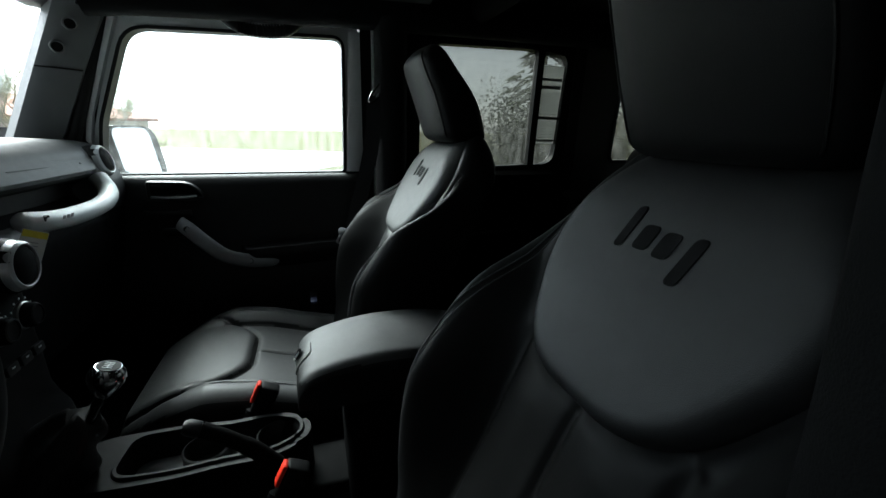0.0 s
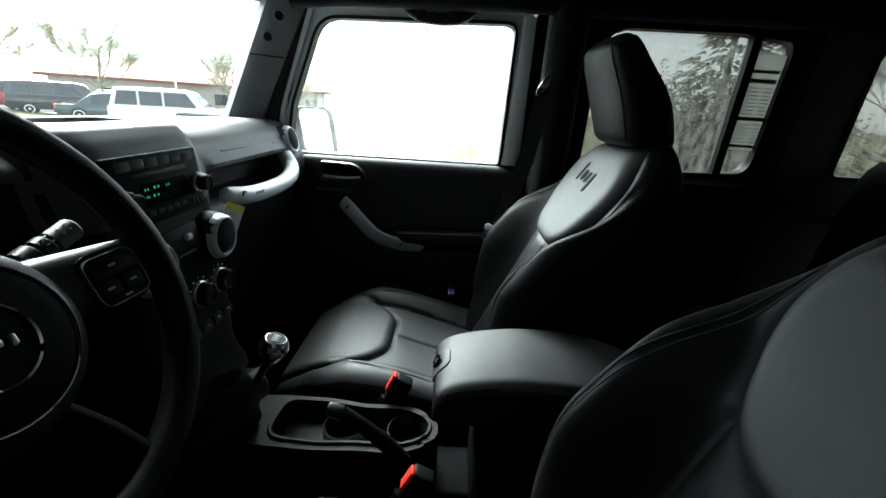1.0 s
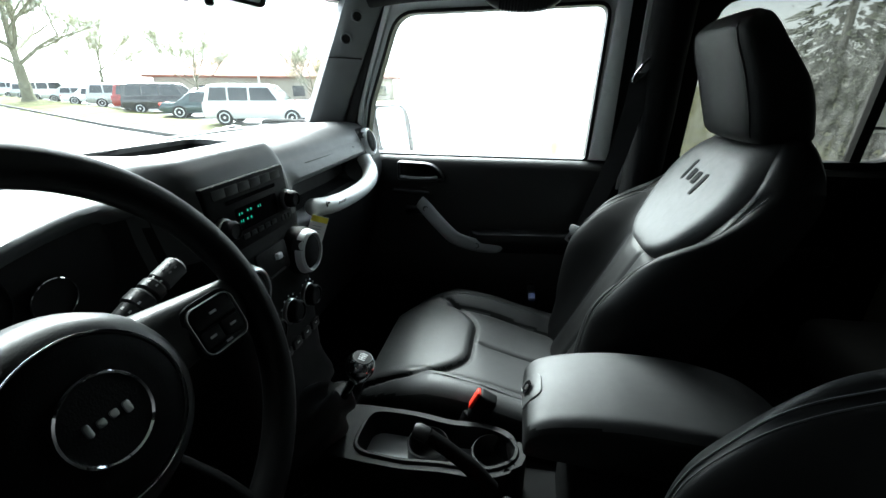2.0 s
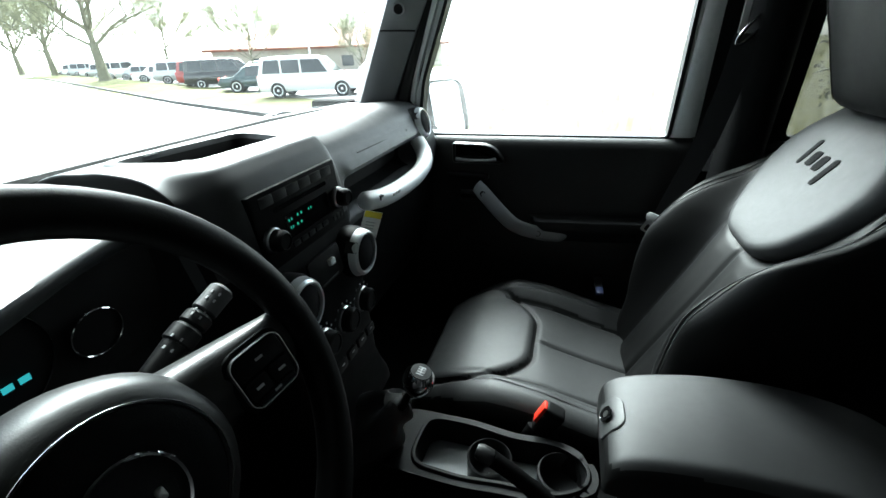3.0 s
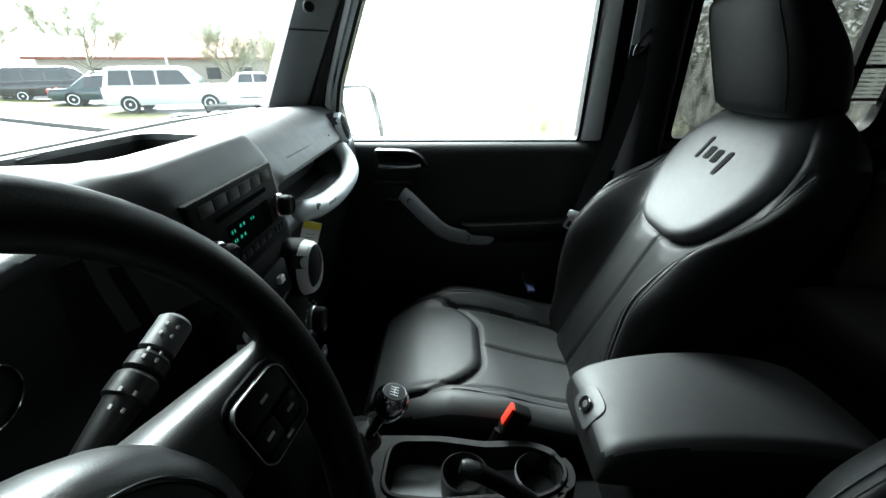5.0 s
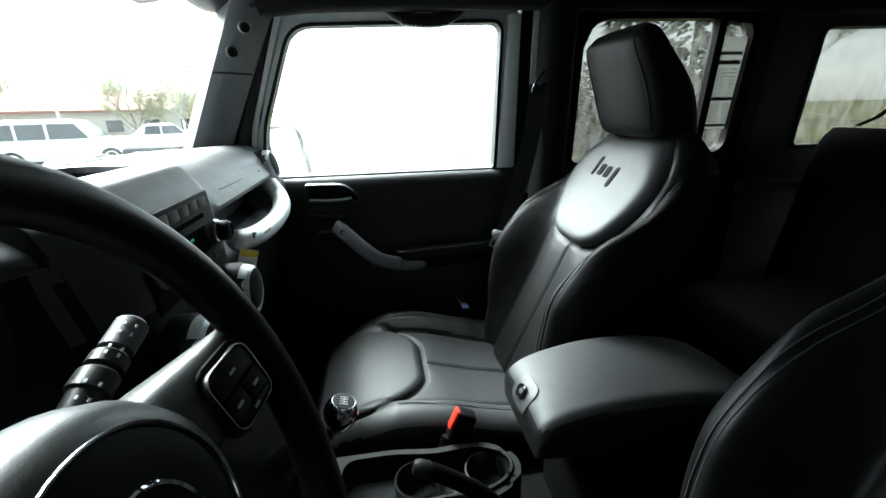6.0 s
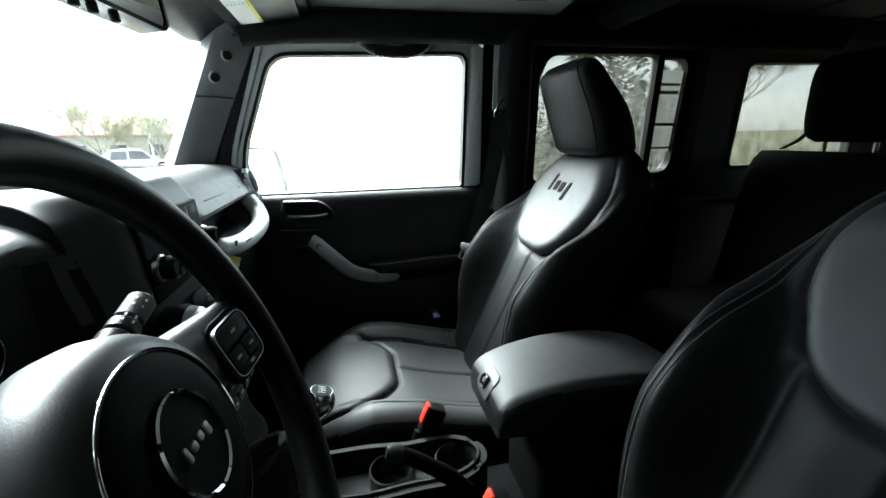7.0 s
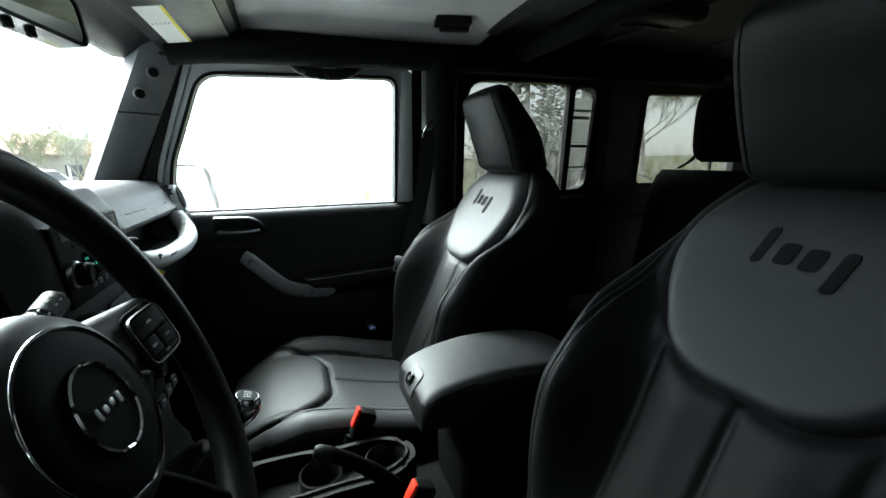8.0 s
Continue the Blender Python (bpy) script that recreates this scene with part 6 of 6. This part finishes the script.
strip_on_ground("pavement", "pale wet asphalt parking lot beyond the grass", "parking lot", lambda t: kerb_line(t) + V((1.95, 3.6, 0)), lambda t: kerb_line(t) + V((12.0, 24.0, 0)), 0.02, ASPHALT)


def parked_car(x, y, heading, paint, label, kind="suv", scale=1.0):
    """A parked car built from side sections: body, cabin glass, wheels, lamps."""
    L, W, H = {"suv": (4.7, 1.85, 1.75), "sedan": (4.6, 1.80, 1.42), "van": (5.0, 1.95, 1.90)}[kind]
    z0 = ground_z(x, y)
    c = thing("parked_car", label, "car", "parked cars", at=(x, y, z0))
    M = Matrix.Translation((x, y, z0)) @ Matrix.Rotation(radians(heading), 4, "Z") @ Matrix.Scale(scale, 4)
    belt = H * 0.56
    sections = {"suv": [(-0.5, 0.45, 0.95), (-0.49, 0.33, 0.98), (-0.30, 0.30, 1.0), (0.2, 0.30, 1.0), (0.46, 0.33, 0.97), (0.5, 0.42, 0.90)]}.get(kind, [(-0.5, 0.45, 0.93), (-0.48, 0.33, 0.97), (-0.3, 0.30, 1.0), (0.2, 0.30, 1.0), (0.46, 0.33, 0.95), (0.5, 0.42, 0.86)])
    bm = bmesh.new()
    rings = []
    for u, lo, wf in sections:
        top = belt if kind != "sedan" or abs(u) < 0.28 else belt * (0.99 if u < 0 else 0.93)
        if u > 0.3 and kind != "van":
            top = belt * (1.0 - 0.35 * (u - 0.3))
        w = W / 2 * wf
        rings.append([M @ V((u * L, yy, zz)) for yy, zz in ((-w * 0.92, lo), (-w, lo + 0.12), (-w, top - 0.12), (-w * 0.94, top), (w * 0.94, top), (w, top - 0.12), (w, lo + 0.12), (w * 0.92, lo))])
    loft(bm, rings)
    body = part("body", bm, paint, c, sharp=40)
    cab = {"suv": [(-0.485, 0, 0.93), (-0.44, 0.93, 0.85), (-0.3, 1, 0.84), (0.02, 1, 0.84), (0.12, 0.9, 0.83), (0.26, 0, 0.93)],
           "van": [(-0.49, 0, 0.94), (-0.46, 0.95, 0.88), (-0.3, 1, 0.88), (0.12, 1, 0.87), (0.22, 0.9, 0.86), (0.36, 0, 0.93)],
           "sedan": [(-0.34, 0, 0.93), (-0.18, 0.93, 0.80), (-0.08, 1, 0.80), (0.05, 1, 0.80), (0.10, 0.95, 0.80), (0.27, 0, 0.93)]}[kind]
    bm = bmesh.new()
    rings = []
    for u, h, wf in cab:
        z1 = belt + (H - belt) * h
        w0, w1 = W / 2 * 0.94, W / 2 * wf
        rings.append([M @ V((u * L, yy, zz)) for yy, zz in ((-w0, belt - 0.03), (-(w1 + (w0 - w1) * (1 - h)), max(belt, z1 - 0.05)), (-w1 * 0.9, z1), (w1 * 0.9, z1), (w1 + (w0 - w1) * (1 - h), max(belt, z1 - 0.05)), (w0, belt - 0.03))])
    loft(bm, rings)
    part("cabin", bm, paint, c, sharp=40)
    # side and end windows, 12 mm proud
    for s in (1, -1):
        spans = [(-0.44, -0.27), (-0.25, -0.08), (-0.06, 0.14)] if kind != "sedan" else [(-0.20, -0.03), (-0.01, 0.16)]
        for u0, u1 in spans:
            bm = bmesh.new()
            def wy(u, f):
                return s * (W / 2 * (0.945 + (0.865 - 0.945) * f))
            f0, f1 = 0.10, 0.80
            cut = 0.05 if u1 > 0.1 else 0.0
            pts = [(u0, f0), (u1 + cut * 1.0, f0), (u1 - cut * 0.6, f1), (u0 + (0.03 if u0 < -0.4 or kind == "sedan" and u0 < -0.1 else 0), f1)]
            a = [bm.verts.new(M @ V((u * L, wy(u, f), belt + (H - belt) * f))) for u, f in pts]
            b = [bm.verts.new(M @ V((u * L, wy(u, f) + s * 0.012, belt + (H - belt) * f))) for u, f in pts]
            bm.faces.new(a)
            bm.faces.new(b)
            for i in range(4):
                bm.faces.new((a[i], a[(i + 1) % 4], b[(i + 1) % 4], b[i]))
            part("window", bm, CAR_WINDOW, c)
    for end in (-1, 1):
        bm = bmesh.new()
        (ua, ha), (ub, hb) = ((cab[0][0], 0.12), (cab[1][0], 0.85)) if end < 0 else ((cab[-1][0], 0.12), (cab[-2][0], 0.85))
        ua = ua + (ub - ua) * 0.13
        pts = [(ua, -0.80, ha), (ua, 0.80, ha), (ub, 0.70, hb), (ub, -0.70, hb)]
        a = [bm.verts.new(M @ V((u * L, k * W / 2, belt + (H - belt) * h))) for u, k, h in pts]
        b = [bm.verts.new(M @ V((u * L + end * 0.03, k * W / 2, belt + (H - belt) * h + 0.01))) for u, k, h in pts]
        bm.faces.new(a)
        bm.faces.new(b)
        for i in range(4):
            bm.faces.new((a[i], a[(i + 1) % 4], b[(i + 1) % 4], b[i]))
        part("rear_window" if end < 0 else "windscreen", bm, CAR_WINDOW, c)
    for u in (-0.31, 0.31):
        for s in (1, -1):
            m = M @ frame_at((u * L, s * (W / 2 - 0.18), 0.34), (1, 0, 0), (0, 0, -s))
            bm = bmesh.new()
            lathe(bm, [(0.20, 0.0), (0.33, 0.0), (0.345, 0.03), (0.345, 0.17), (0.33, 0.195), (0.235, 0.20), (0.225, 0.185)], m, 28)
            w = part("wheel", bm, RUBBER, c)
            bm = bmesh.new()
            lathe(bm, [(0.228, 0.17), (0.228, 0.192), (0.20, 0.195), (0.17, 0.175), (0.06, 0.18), (0.04, 0.20), (0.001, 0.20)], m, 24)
            part("rim", bm, SILVER, w)
    for s in (1, -1):
        bm = bmesh.new()
        rbox(bm, (-0.492 * L, s * W * 0.41, belt * 0.86), (0.10, 0.20, 0.26), 0.03, 2)
        bmesh.ops.transform(bm, matrix=M, verts=bm.verts)
        part("tail_lamp", bm, RED, c, "red tail lamp")
    bm = bmesh.new()
    rbox(bm, (-0.50 * L, 0, 0.50), (0.10, W * 0.92, 0.20), 0.04, 2)
    bmesh.ops.transform(bm, matrix=M, verts=bm.verts)
    part("bumper", bm, paint if kind == "sedan" else SATIN, c)
    return c


CAR_WHITE = surface("white_car_paint", (0.75, 0.76, 0.76), 0.25, vary=0.03, coat=0.5)
CAR_SILVER = surface("silver_car_paint", (0.42, 0.44, 0.45), 0.3, metal=0.4, vary=0.05)
CAR_BLACK = surface("black_car_paint", (0.012, 0.013, 0.015), 0.2, coat=0.5)
CAR_TEAL = surface("dark_teal_car_paint", (0.03, 0.055, 0.06), 0.25, coat=0.5)
CAR_RED = surface("red_car_paint", (0.30, 0.025, 0.02), 0.3, coat=0.5)
parked_car(-12.0, 18.2, 16, CAR_WHITE, "white sport utility car parked across the road")
parked_car(-17.1, 21.3, 30, CAR_TEAL, "dark teal saloon car parked beside a white one", "sedan")
parked_car(-22.4, 24.2, 40, CAR_BLACK, "black minivan parked in the row", "van", 0.94)
parked_car(-25.6, 26.6, 44, CAR_RED, "red sport utility car parked in the row")
parked_car(-31.0, 29.6, 44, CAR_SILVER, "silver sport utility car parked in the row")
parked_car(-37.0, 32.6, 44, CAR_WHITE, "white saloon car parked down the row", "sedan")
parked_car(-43.0, 35.8, 44, CAR_SILVER, "silver saloon car parked down the row", "sedan")
parked_car(-49.5, 39.4, 44, CAR_WHITE, "white van parked far down the row", "van")
parked_car(-56.0, 42.8, 44, CAR_SILVER, "pale sport utility car parked far down the row")
parked_car(-62.5, 46.2, 44, CAR_WHITE, "white saloon car at the far end of the row", "sedan")
parked_car(-69.0, 49.6, 44, CAR_SILVER, "silver van at the far end of the row", "van")
parked_car(-76.0, 53.2, 44, CAR_WHITE, "white sport utility car at the far end of the row")
parked_car(-84.0, 57.4, 44, CAR_WHITE, "white saloon car far away down the lot", "sedan")
parked_car(-28.0, 35.0, 40, CAR_SILVER, "silver saloon car in the second row", "sedan")
parked_car(-12.2, 26.5, 24, CAR_WHITE, "white saloon car in the second row", "sedan")


def bare_tree(x, y, height, seed, trunk_r, label, leafy=False, low_fork=0.24, twig_r=0.008):
    """A tapered trunk, forking limbs and a crown of many fine twigs and buds."""
    rng = random.Random(seed)
    z0 = ground_z(x, y) - 0.1
    t = thing("tree", label, "tree", "trees", at=(x, y, z0))
    limbs, ends = [], []

    def grow_limb(p, d, length, r, depth):
        pts, q, dd = [p.copy()], p.copy(), d.copy()
        for k in range(4):
            dd = (dd + V((rng.uniform(-0.20, 0.20), rng.uniform(-0.20, 0.20), rng.uniform(-0.04, 0.16)))).normalized()
            q = q + dd * length / 4
            pts.append(q.copy())
        limbs.append((pts, [r * (1 - 0.12 * k) for k in range(5)]))
        if depth < 2:
            ends.append(pts)
        if depth == 0:
            return
        for k in range(3):
            side = V((rng.uniform(-1, 1), rng.uniform(-1, 1), rng.uniform(-0.3, 0.5))).normalized()
            grow_limb(pts[(2, 3, 4)[k]], (dd * 0.85 + side * 0.72).normalized(), length * rng.uniform(0.58, 0.78), r * 0.56, depth - 1)
    bm = bmesh.new()
    base = V((x, y, z0))
    fork = base + V((0, 0, height * low_fork))
    tube(bm, [base, base.lerp(fork, 0.12), base.lerp(fork, 0.6), fork], [trunk_r * 1.4, trunk_r, trunk_r * 0.85, trunk_r * 0.8], 10)
    part("trunk", bm, BARK, t)
    grow_limb(fork - V((0, 0, 0.05)), V((0.05, 0.0, 1.0)), height * 0.36, trunk_r * 0.62, 3)
    for k in range(7):
        a = 2 * math.pi * (k + rng.uniform(-0.3, 0.3)) / 7
        grow_limb(fork + V((0, 0, rng.uniform(-0.04, 0.10) * height)), V((math.cos(a), math.sin(a), rng.uniform(0.25, 0.95))).normalized(), height * rng.uniform(0.28, 0.38), trunk_r * 0.34, 3)
    bm = bmesh.new()
    for pts, rr in limbs:
        tube(bm, pts, rr, 5, caps=False)
    part("limbs", bm, BARK, t)
    # fine twigs all along the outer limbs, some with small buds
    verts, faces = [], []
    for pts in ends:
        for k in range(34):
            i = rng.randrange(0, 4)
            p = pts[i].lerp(pts[i + 1], rng.random())
            d = V((rng.uniform(-1, 1), rng.uniform(-1, 1), rng.uniform(-0.4, 0.9))).normalized() * height * rng.uniform(0.03, 0.10)
            w = d.cross(V((rng.uniform(-1, 1), rng.uniform(-1, 1), 0.3))).normalized() * twig_r
            w2 = d.cross(w).normalized() * twig_r
            n = len(verts)
            verts += [p + w, p - 0.5 * w + 0.87 * w2, p - 0.5 * w - 0.87 * w2, p + d]
            faces += [(n, n + 1, n + 3), (n + 1, n + 2, n + 3), (n + 2, n, n + 3)]
            if leafy and k % 7 == 0:
                c = p + d * rng.uniform(0.6, 1.0)
                a, b = [V([rng.uniform(-1, 1) for _ in range(3)]).normalized() * 0.030 for _ in range(2)]
                n = len(verts)
                verts += [c + a, c + b, c - a, c - b]
                faces.append((n, n + 1, n + 2, n + 3))
    me = bpy.data.meshes.new("crown")
    me.from_pydata(verts, [], faces)
    me.materials.append(TWIG)
    crown = new("crown", me)
    crown.parent = t
    crown.matrix_parent_inverse = t.matrix_world.inverted()
    return t


bare_tree(-43.1, 31.8, 14.0, 3, 0.48, "budding spreading tree on the grass strip", True, low_fork=0.21, twig_r=0.016)
bare_tree(-78.9, 51.1, 16.0, 5, 0.46, "budding tree farther down the grass strip", True, low_fork=0.23, twig_r=0.022)
bare_tree(-112.0, 66.5, 16.5, 8, 0.50, "budding tree at the end of the grass strip", True, low_fork=0.23, twig_r=0.028)
bare_tree(-11.0, 27.4, 5.5, 11, 0.10, "small budding tree in front of the low building", True, low_fork=0.16, twig_r=0.005)
bare_tree(-14.6, 28.6, 5.6, 12, 0.10, "small budding tree near the building", True, low_fork=0.18, twig_r=0.005)
bare_tree(-27.5, 33.5, 7.5, 14, 0.12, "slender bare tree near the building")
bare_tree(-46.0, 42.0, 9.0, 17, 0.20, "bare tree behind the parked cars")


def lamp_post(x, y, height, label):
    z0 = ground_z(x, y)
    t = thing("lamp_post", label, "lamp post", "lamp posts", at=(x, y, z0))
    bm = bmesh.new()
    tube(bm, [(x, y, z0 - 0.1), (x, y, z0 + 0.6), (x, y, z0 + height)], [0.10, 0.07, 0.05], 10)
    part("pole", bm, SILVER, t)
    bm = bmesh.new()
    rbox(bm, (x + 0.3, y, z0 + height), (0.8, 0.25, 0.12), 0.03)
    part("lamp_head", bm, SILVER, t)


lamp_post(-18.6, 28.6, 7.5, "pale lamp post in the parking lot")
lamp_post(-12.4, 30.0, 4.6, "pale slim post in the parking lot")

# conifers and shrubs beyond the passenger side
def conifer(x, y, height, seed, label, spread=0.30):
    rng = random.Random(seed)
    z0 = ground_z(x, y) - 0.1
    t = thing("conifer", label, "tree", "conifers", at=(x, y, z0))
    bm = bmesh.new()
    tube(bm, [(x, y, z0), (x, y, z0 + 0.5 * height), (x, y, z0 + height)], [0.16, 0.10, 0.02], 8)
    part("trunk", bm, BARK, t)
    bm = bmesh.new()
    for k in range(900):
        u = rng.random() ** 0.8
        h = 0.06 + 0.94 * u
        r = height * spread * (1 - u) ** 0.8 * math.sqrt(rng.uniform(0.12, 1)) * (0.8 + 0.3 * math.sin(17 * u))
        a = rng.uniform(0, 2 * math.pi)
        c = V((x + r * math.cos(a), y + r * math.sin(a), z0 + height * h - 0.25 * r))
        out = V((math.cos(a), math.sin(a), -0.35))
        side = V((-math.sin(a), math.cos(a), rng.uniform(-0.4, 0.4)))
        s = rng.uniform(0.10, 0.24) * height / 6
        tip, b0, b1 = c + out * s * 1.7, c + side * s * 0.6, c - side * s * 0.6
        up = V((0, 0, s * 0.35))
        vs = [bm.verts.new(p) for p in (b0, tip, b1, c + up)]
        bm.faces.new((vs[0], vs[1], vs[3]))
        bm.faces.new((vs[1], vs[2], vs[3]))
    part("crown", bm, NEEDLE, t, sharp=10)
    return t


def shrub(x, y, size, seed, material, label):
    rng = random.Random(seed)
    z0 = ground_z(x, y)
    t = thing("shrub", label, "shrub", "shrubs", at=(x, y, z0))
    bm = bmesh.new()
    stems = bmesh.new()
    for k in range(14):
        a, tilt = rng.uniform(0, 6.28), rng.uniform(0.1, 0.7)
        d = V((math.cos(a) * tilt, math.sin(a) * tilt, 1)).normalized() * size * rng.uniform(0.6, 1.0)
        b = V((x, y, z0 - 0.05))
        tube(stems, [b, b + d * 0.5, b + d], [0.03, 0.018, 0.006], 5, caps=False)
        for _ in range(420):
            c = b + d * rng.uniform(0.25, 1.05) + V([rng.gauss(0, 0.13 * size) for _ in range(3)])
            p, q = [V([rng.uniform(-1, 1) for _ in range(3)]).normalized() * size * 0.015 for _ in range(2)]
            bm.faces.new([bm.verts.new(c + w) for w in (p, q, -p, -q)])
    part("stems", stems, BARK, t)
    part("leaves", bm, material, t)
    return t


shrub(5.2, 9.5, 2.4, 31, NEEDLE, "dark shrub on the grass beside the car")
shrub(7.4, 10.4, 2.8, 32, NEEDLE, "tall dark shrub on the grass beside the car")
shrub(9.8, 11.5, 2.2, 33, TWIG, "pale twiggy shrub behind the car")
conifer(9.0, 15.0, 7.5, 34, "dark conifer on the bank beside the car")
conifer(12.5, 16.0, 9.0, 35, "tall dark conifer on the bank")
bare_tree(30.0, 30.0, 11.0, 36, 0.20, "bare tree on the grass far behind the car")

# low building with a red roof
def low_building(x, y, w, d, heading, eave, ridge, base, label):
    b = thing("low_building", label, "building", "low buildings", at=(x, y, base))
    M = Matrix.Translation((x, y, base)) @ Matrix.Rotation(radians(heading), 4, "Z")
    bm = bmesh.new()
    rbox(bm, (0, 0, eave / 2), (w, d, eave), 0.02, 1)
    bmesh.ops.transform(bm, matrix=M, verts=bm.verts)
    part("wall", bm, STUCCO, b)
    bm = bmesh.new()
    o = 0.8
    rows = [[(-w / 2 - o, -d / 2 - o, eave - 0.25), (w / 2 + o, -d / 2 - o, eave - 0.25), (w / 2 + o, d / 2 + o, eave - 0.25), (-w / 2 - o, d / 2 + o, eave - 0.25)],
            [(-w / 2 - o, -d / 2 - o, eave), (w / 2 + o, -d / 2 - o, eave), (w / 2 + o, d / 2 + o, eave), (-w / 2 - o, d / 2 + o, eave)],
            [(-w / 2 + d * 0.45, -0.15, ridge), (w / 2 - d * 0.45, -0.15, ridge), (w / 2 - d * 0.45, 0.15, ridge), (-w / 2 + d * 0.45, 0.15, ridge)]]
    loft(bm, [[M @ V(p) for p in r] for r in rows])
    part("roof", bm, ROOF, b, "red tiled hip roof", sharp=20)
    k = int(w / 3.2)
    for i in range(k):
        u = -w / 2 + (i + 0.5) * w / k
        bm = bmesh.new()
        rbox(bm, (u, -d / 2 - 0.02, eave * 0.5), (1.5, 0.10, 1.3), 0.02, 1)
        bmesh.ops.transform(bm, matrix=M, verts=bm.verts)
        win = part("window", bm, STUCCO, b)
        bm = bmesh.new()
        rbox(bm, (u, -d / 2 - 0.075, eave * 0.5), (1.34, 0.02, 1.14), 0.0)
        bmesh.ops.transform(bm, matrix=M, verts=bm.verts)
        part("pane", bm, CAR_WINDOW, win)
    return b


low_building(-30.5, 52.9, 26, 12, 29, 3.2, 5.4, -0.9, "low beige building with a red hip roof")

# wheels, wipers and bonnet of the car itself
def road_wheel(x, y):
    """A tyre on a plain rim, standing on the ground."""
    t = thing("wheel", "black car tyre on a grey rim under the car", "wheel", "wheels of the car", at=(x, y, 0))
    m = frame_at((x, y, 0.40), (1, 0, 0), (0, 0, -1 if y > 0 else 1))
    bm = bmesh.new()
    lathe(bm, [(0.22, -0.11), (0.37, -0.115), (0.40, -0.09), (0.405, 0.0), (0.40, 0.09), (0.37, 0.115), (0.22, 0.11)], m, 36)
    part("tyre", bm, RUBBER, t)
    bm = bmesh.new()
    lathe(bm, [(0.225, 0.05), (0.225, 0.10), (0.20, 0.112), (0.17, 0.09), (0.07, 0.10), (0.05, 0.115), (0.001, 0.115)], m, 28)
    part("rim", bm, SILVER, t)


for wheel_x in (-1.45, 1.30):
    for wheel_y in (-0.72, 0.72):
        road_wheel(wheel_x, wheel_y)
bonnet = thing("car_bonnet", "silver white bonnet of the car ahead of the windscreen", "car bonnet", kind="structure")
bm = bmesh.new()
rows = []
for i in range(15):
    u = i / 14
    x = -0.93 - 1.15 * u
    w = 0.66 - 0.10 * u
    rows.append([(x, y, 1.095 - 0.05 * u * u - 0.06 * (abs(y) / w) ** 6 + (0.012 if abs(y) < 0.32 else 0.0)) for y in (w * (-1 + 2 * j / 24) for j in range(25))] + [(x, w, 0.62), (x, -w, 0.62)])
loft(bm, rows)
part("panel", bm, PAINT, bonnet)
bm = bmesh.new()
loft(bm, [[(x, y, z) for x, z in ((-0.98, 1.10), (-0.90, 1.16), (-0.865, 1.36), (-0.90, 1.36), (-0.93, 1.20), (-1.0, 1.16))] for y in (-0.70, 0, 0.70)])
part("cowl", bm, GLOSS, bonnet, "black cowl panel")
for y0, y1 in ((0.26, 0.58), (-0.46, 0.04)):
    wiper = thing("wiper", "black windscreen wiper at rest on the glass", "wiper", "wipers", at=(-0.89, y0, 1.37))
    bm = bmesh.new()
    tube(bm, smooth_curve([(-0.910, y0 - 0.01, 1.350), (-0.900, y0 + 0.05, 1.376), (-0.894, y0 + 0.12, 1.386), (-0.890, (y0 + y1) / 2, 1.384)], 5), [0.006] * 8 + [0.004] * 8, 8)
    part("arm", bm, GLOSS, wiper)
    bm = bmesh.new()
    tube(bm, [(-0.888, y0 + 0.02, 1.368), (-0.886, (y0 + y1) / 2, 1.373), (-0.884, y1, 1.375)], 0.0035, 6)
    part("blade", bm, FOAM, wiper)
    n = 3
    for k in range(n):
        c, half = y0 + 0.03 + (y1 - y0 - 0.03) * (k + 0.5) / n, 0.45 * (y1 - y0) / n
        bm = bmesh.new()
        tube(bm, smooth_curve([(-0.887, c - half, 1.371), (-0.889, c - 0.4 * half, 1.379), (-0.889, c + 0.4 * half, 1.380), (-0.886, c + half, 1.373)], 4), 0.0030, 6)
        part("bow", bm, GLOSS, wiper)
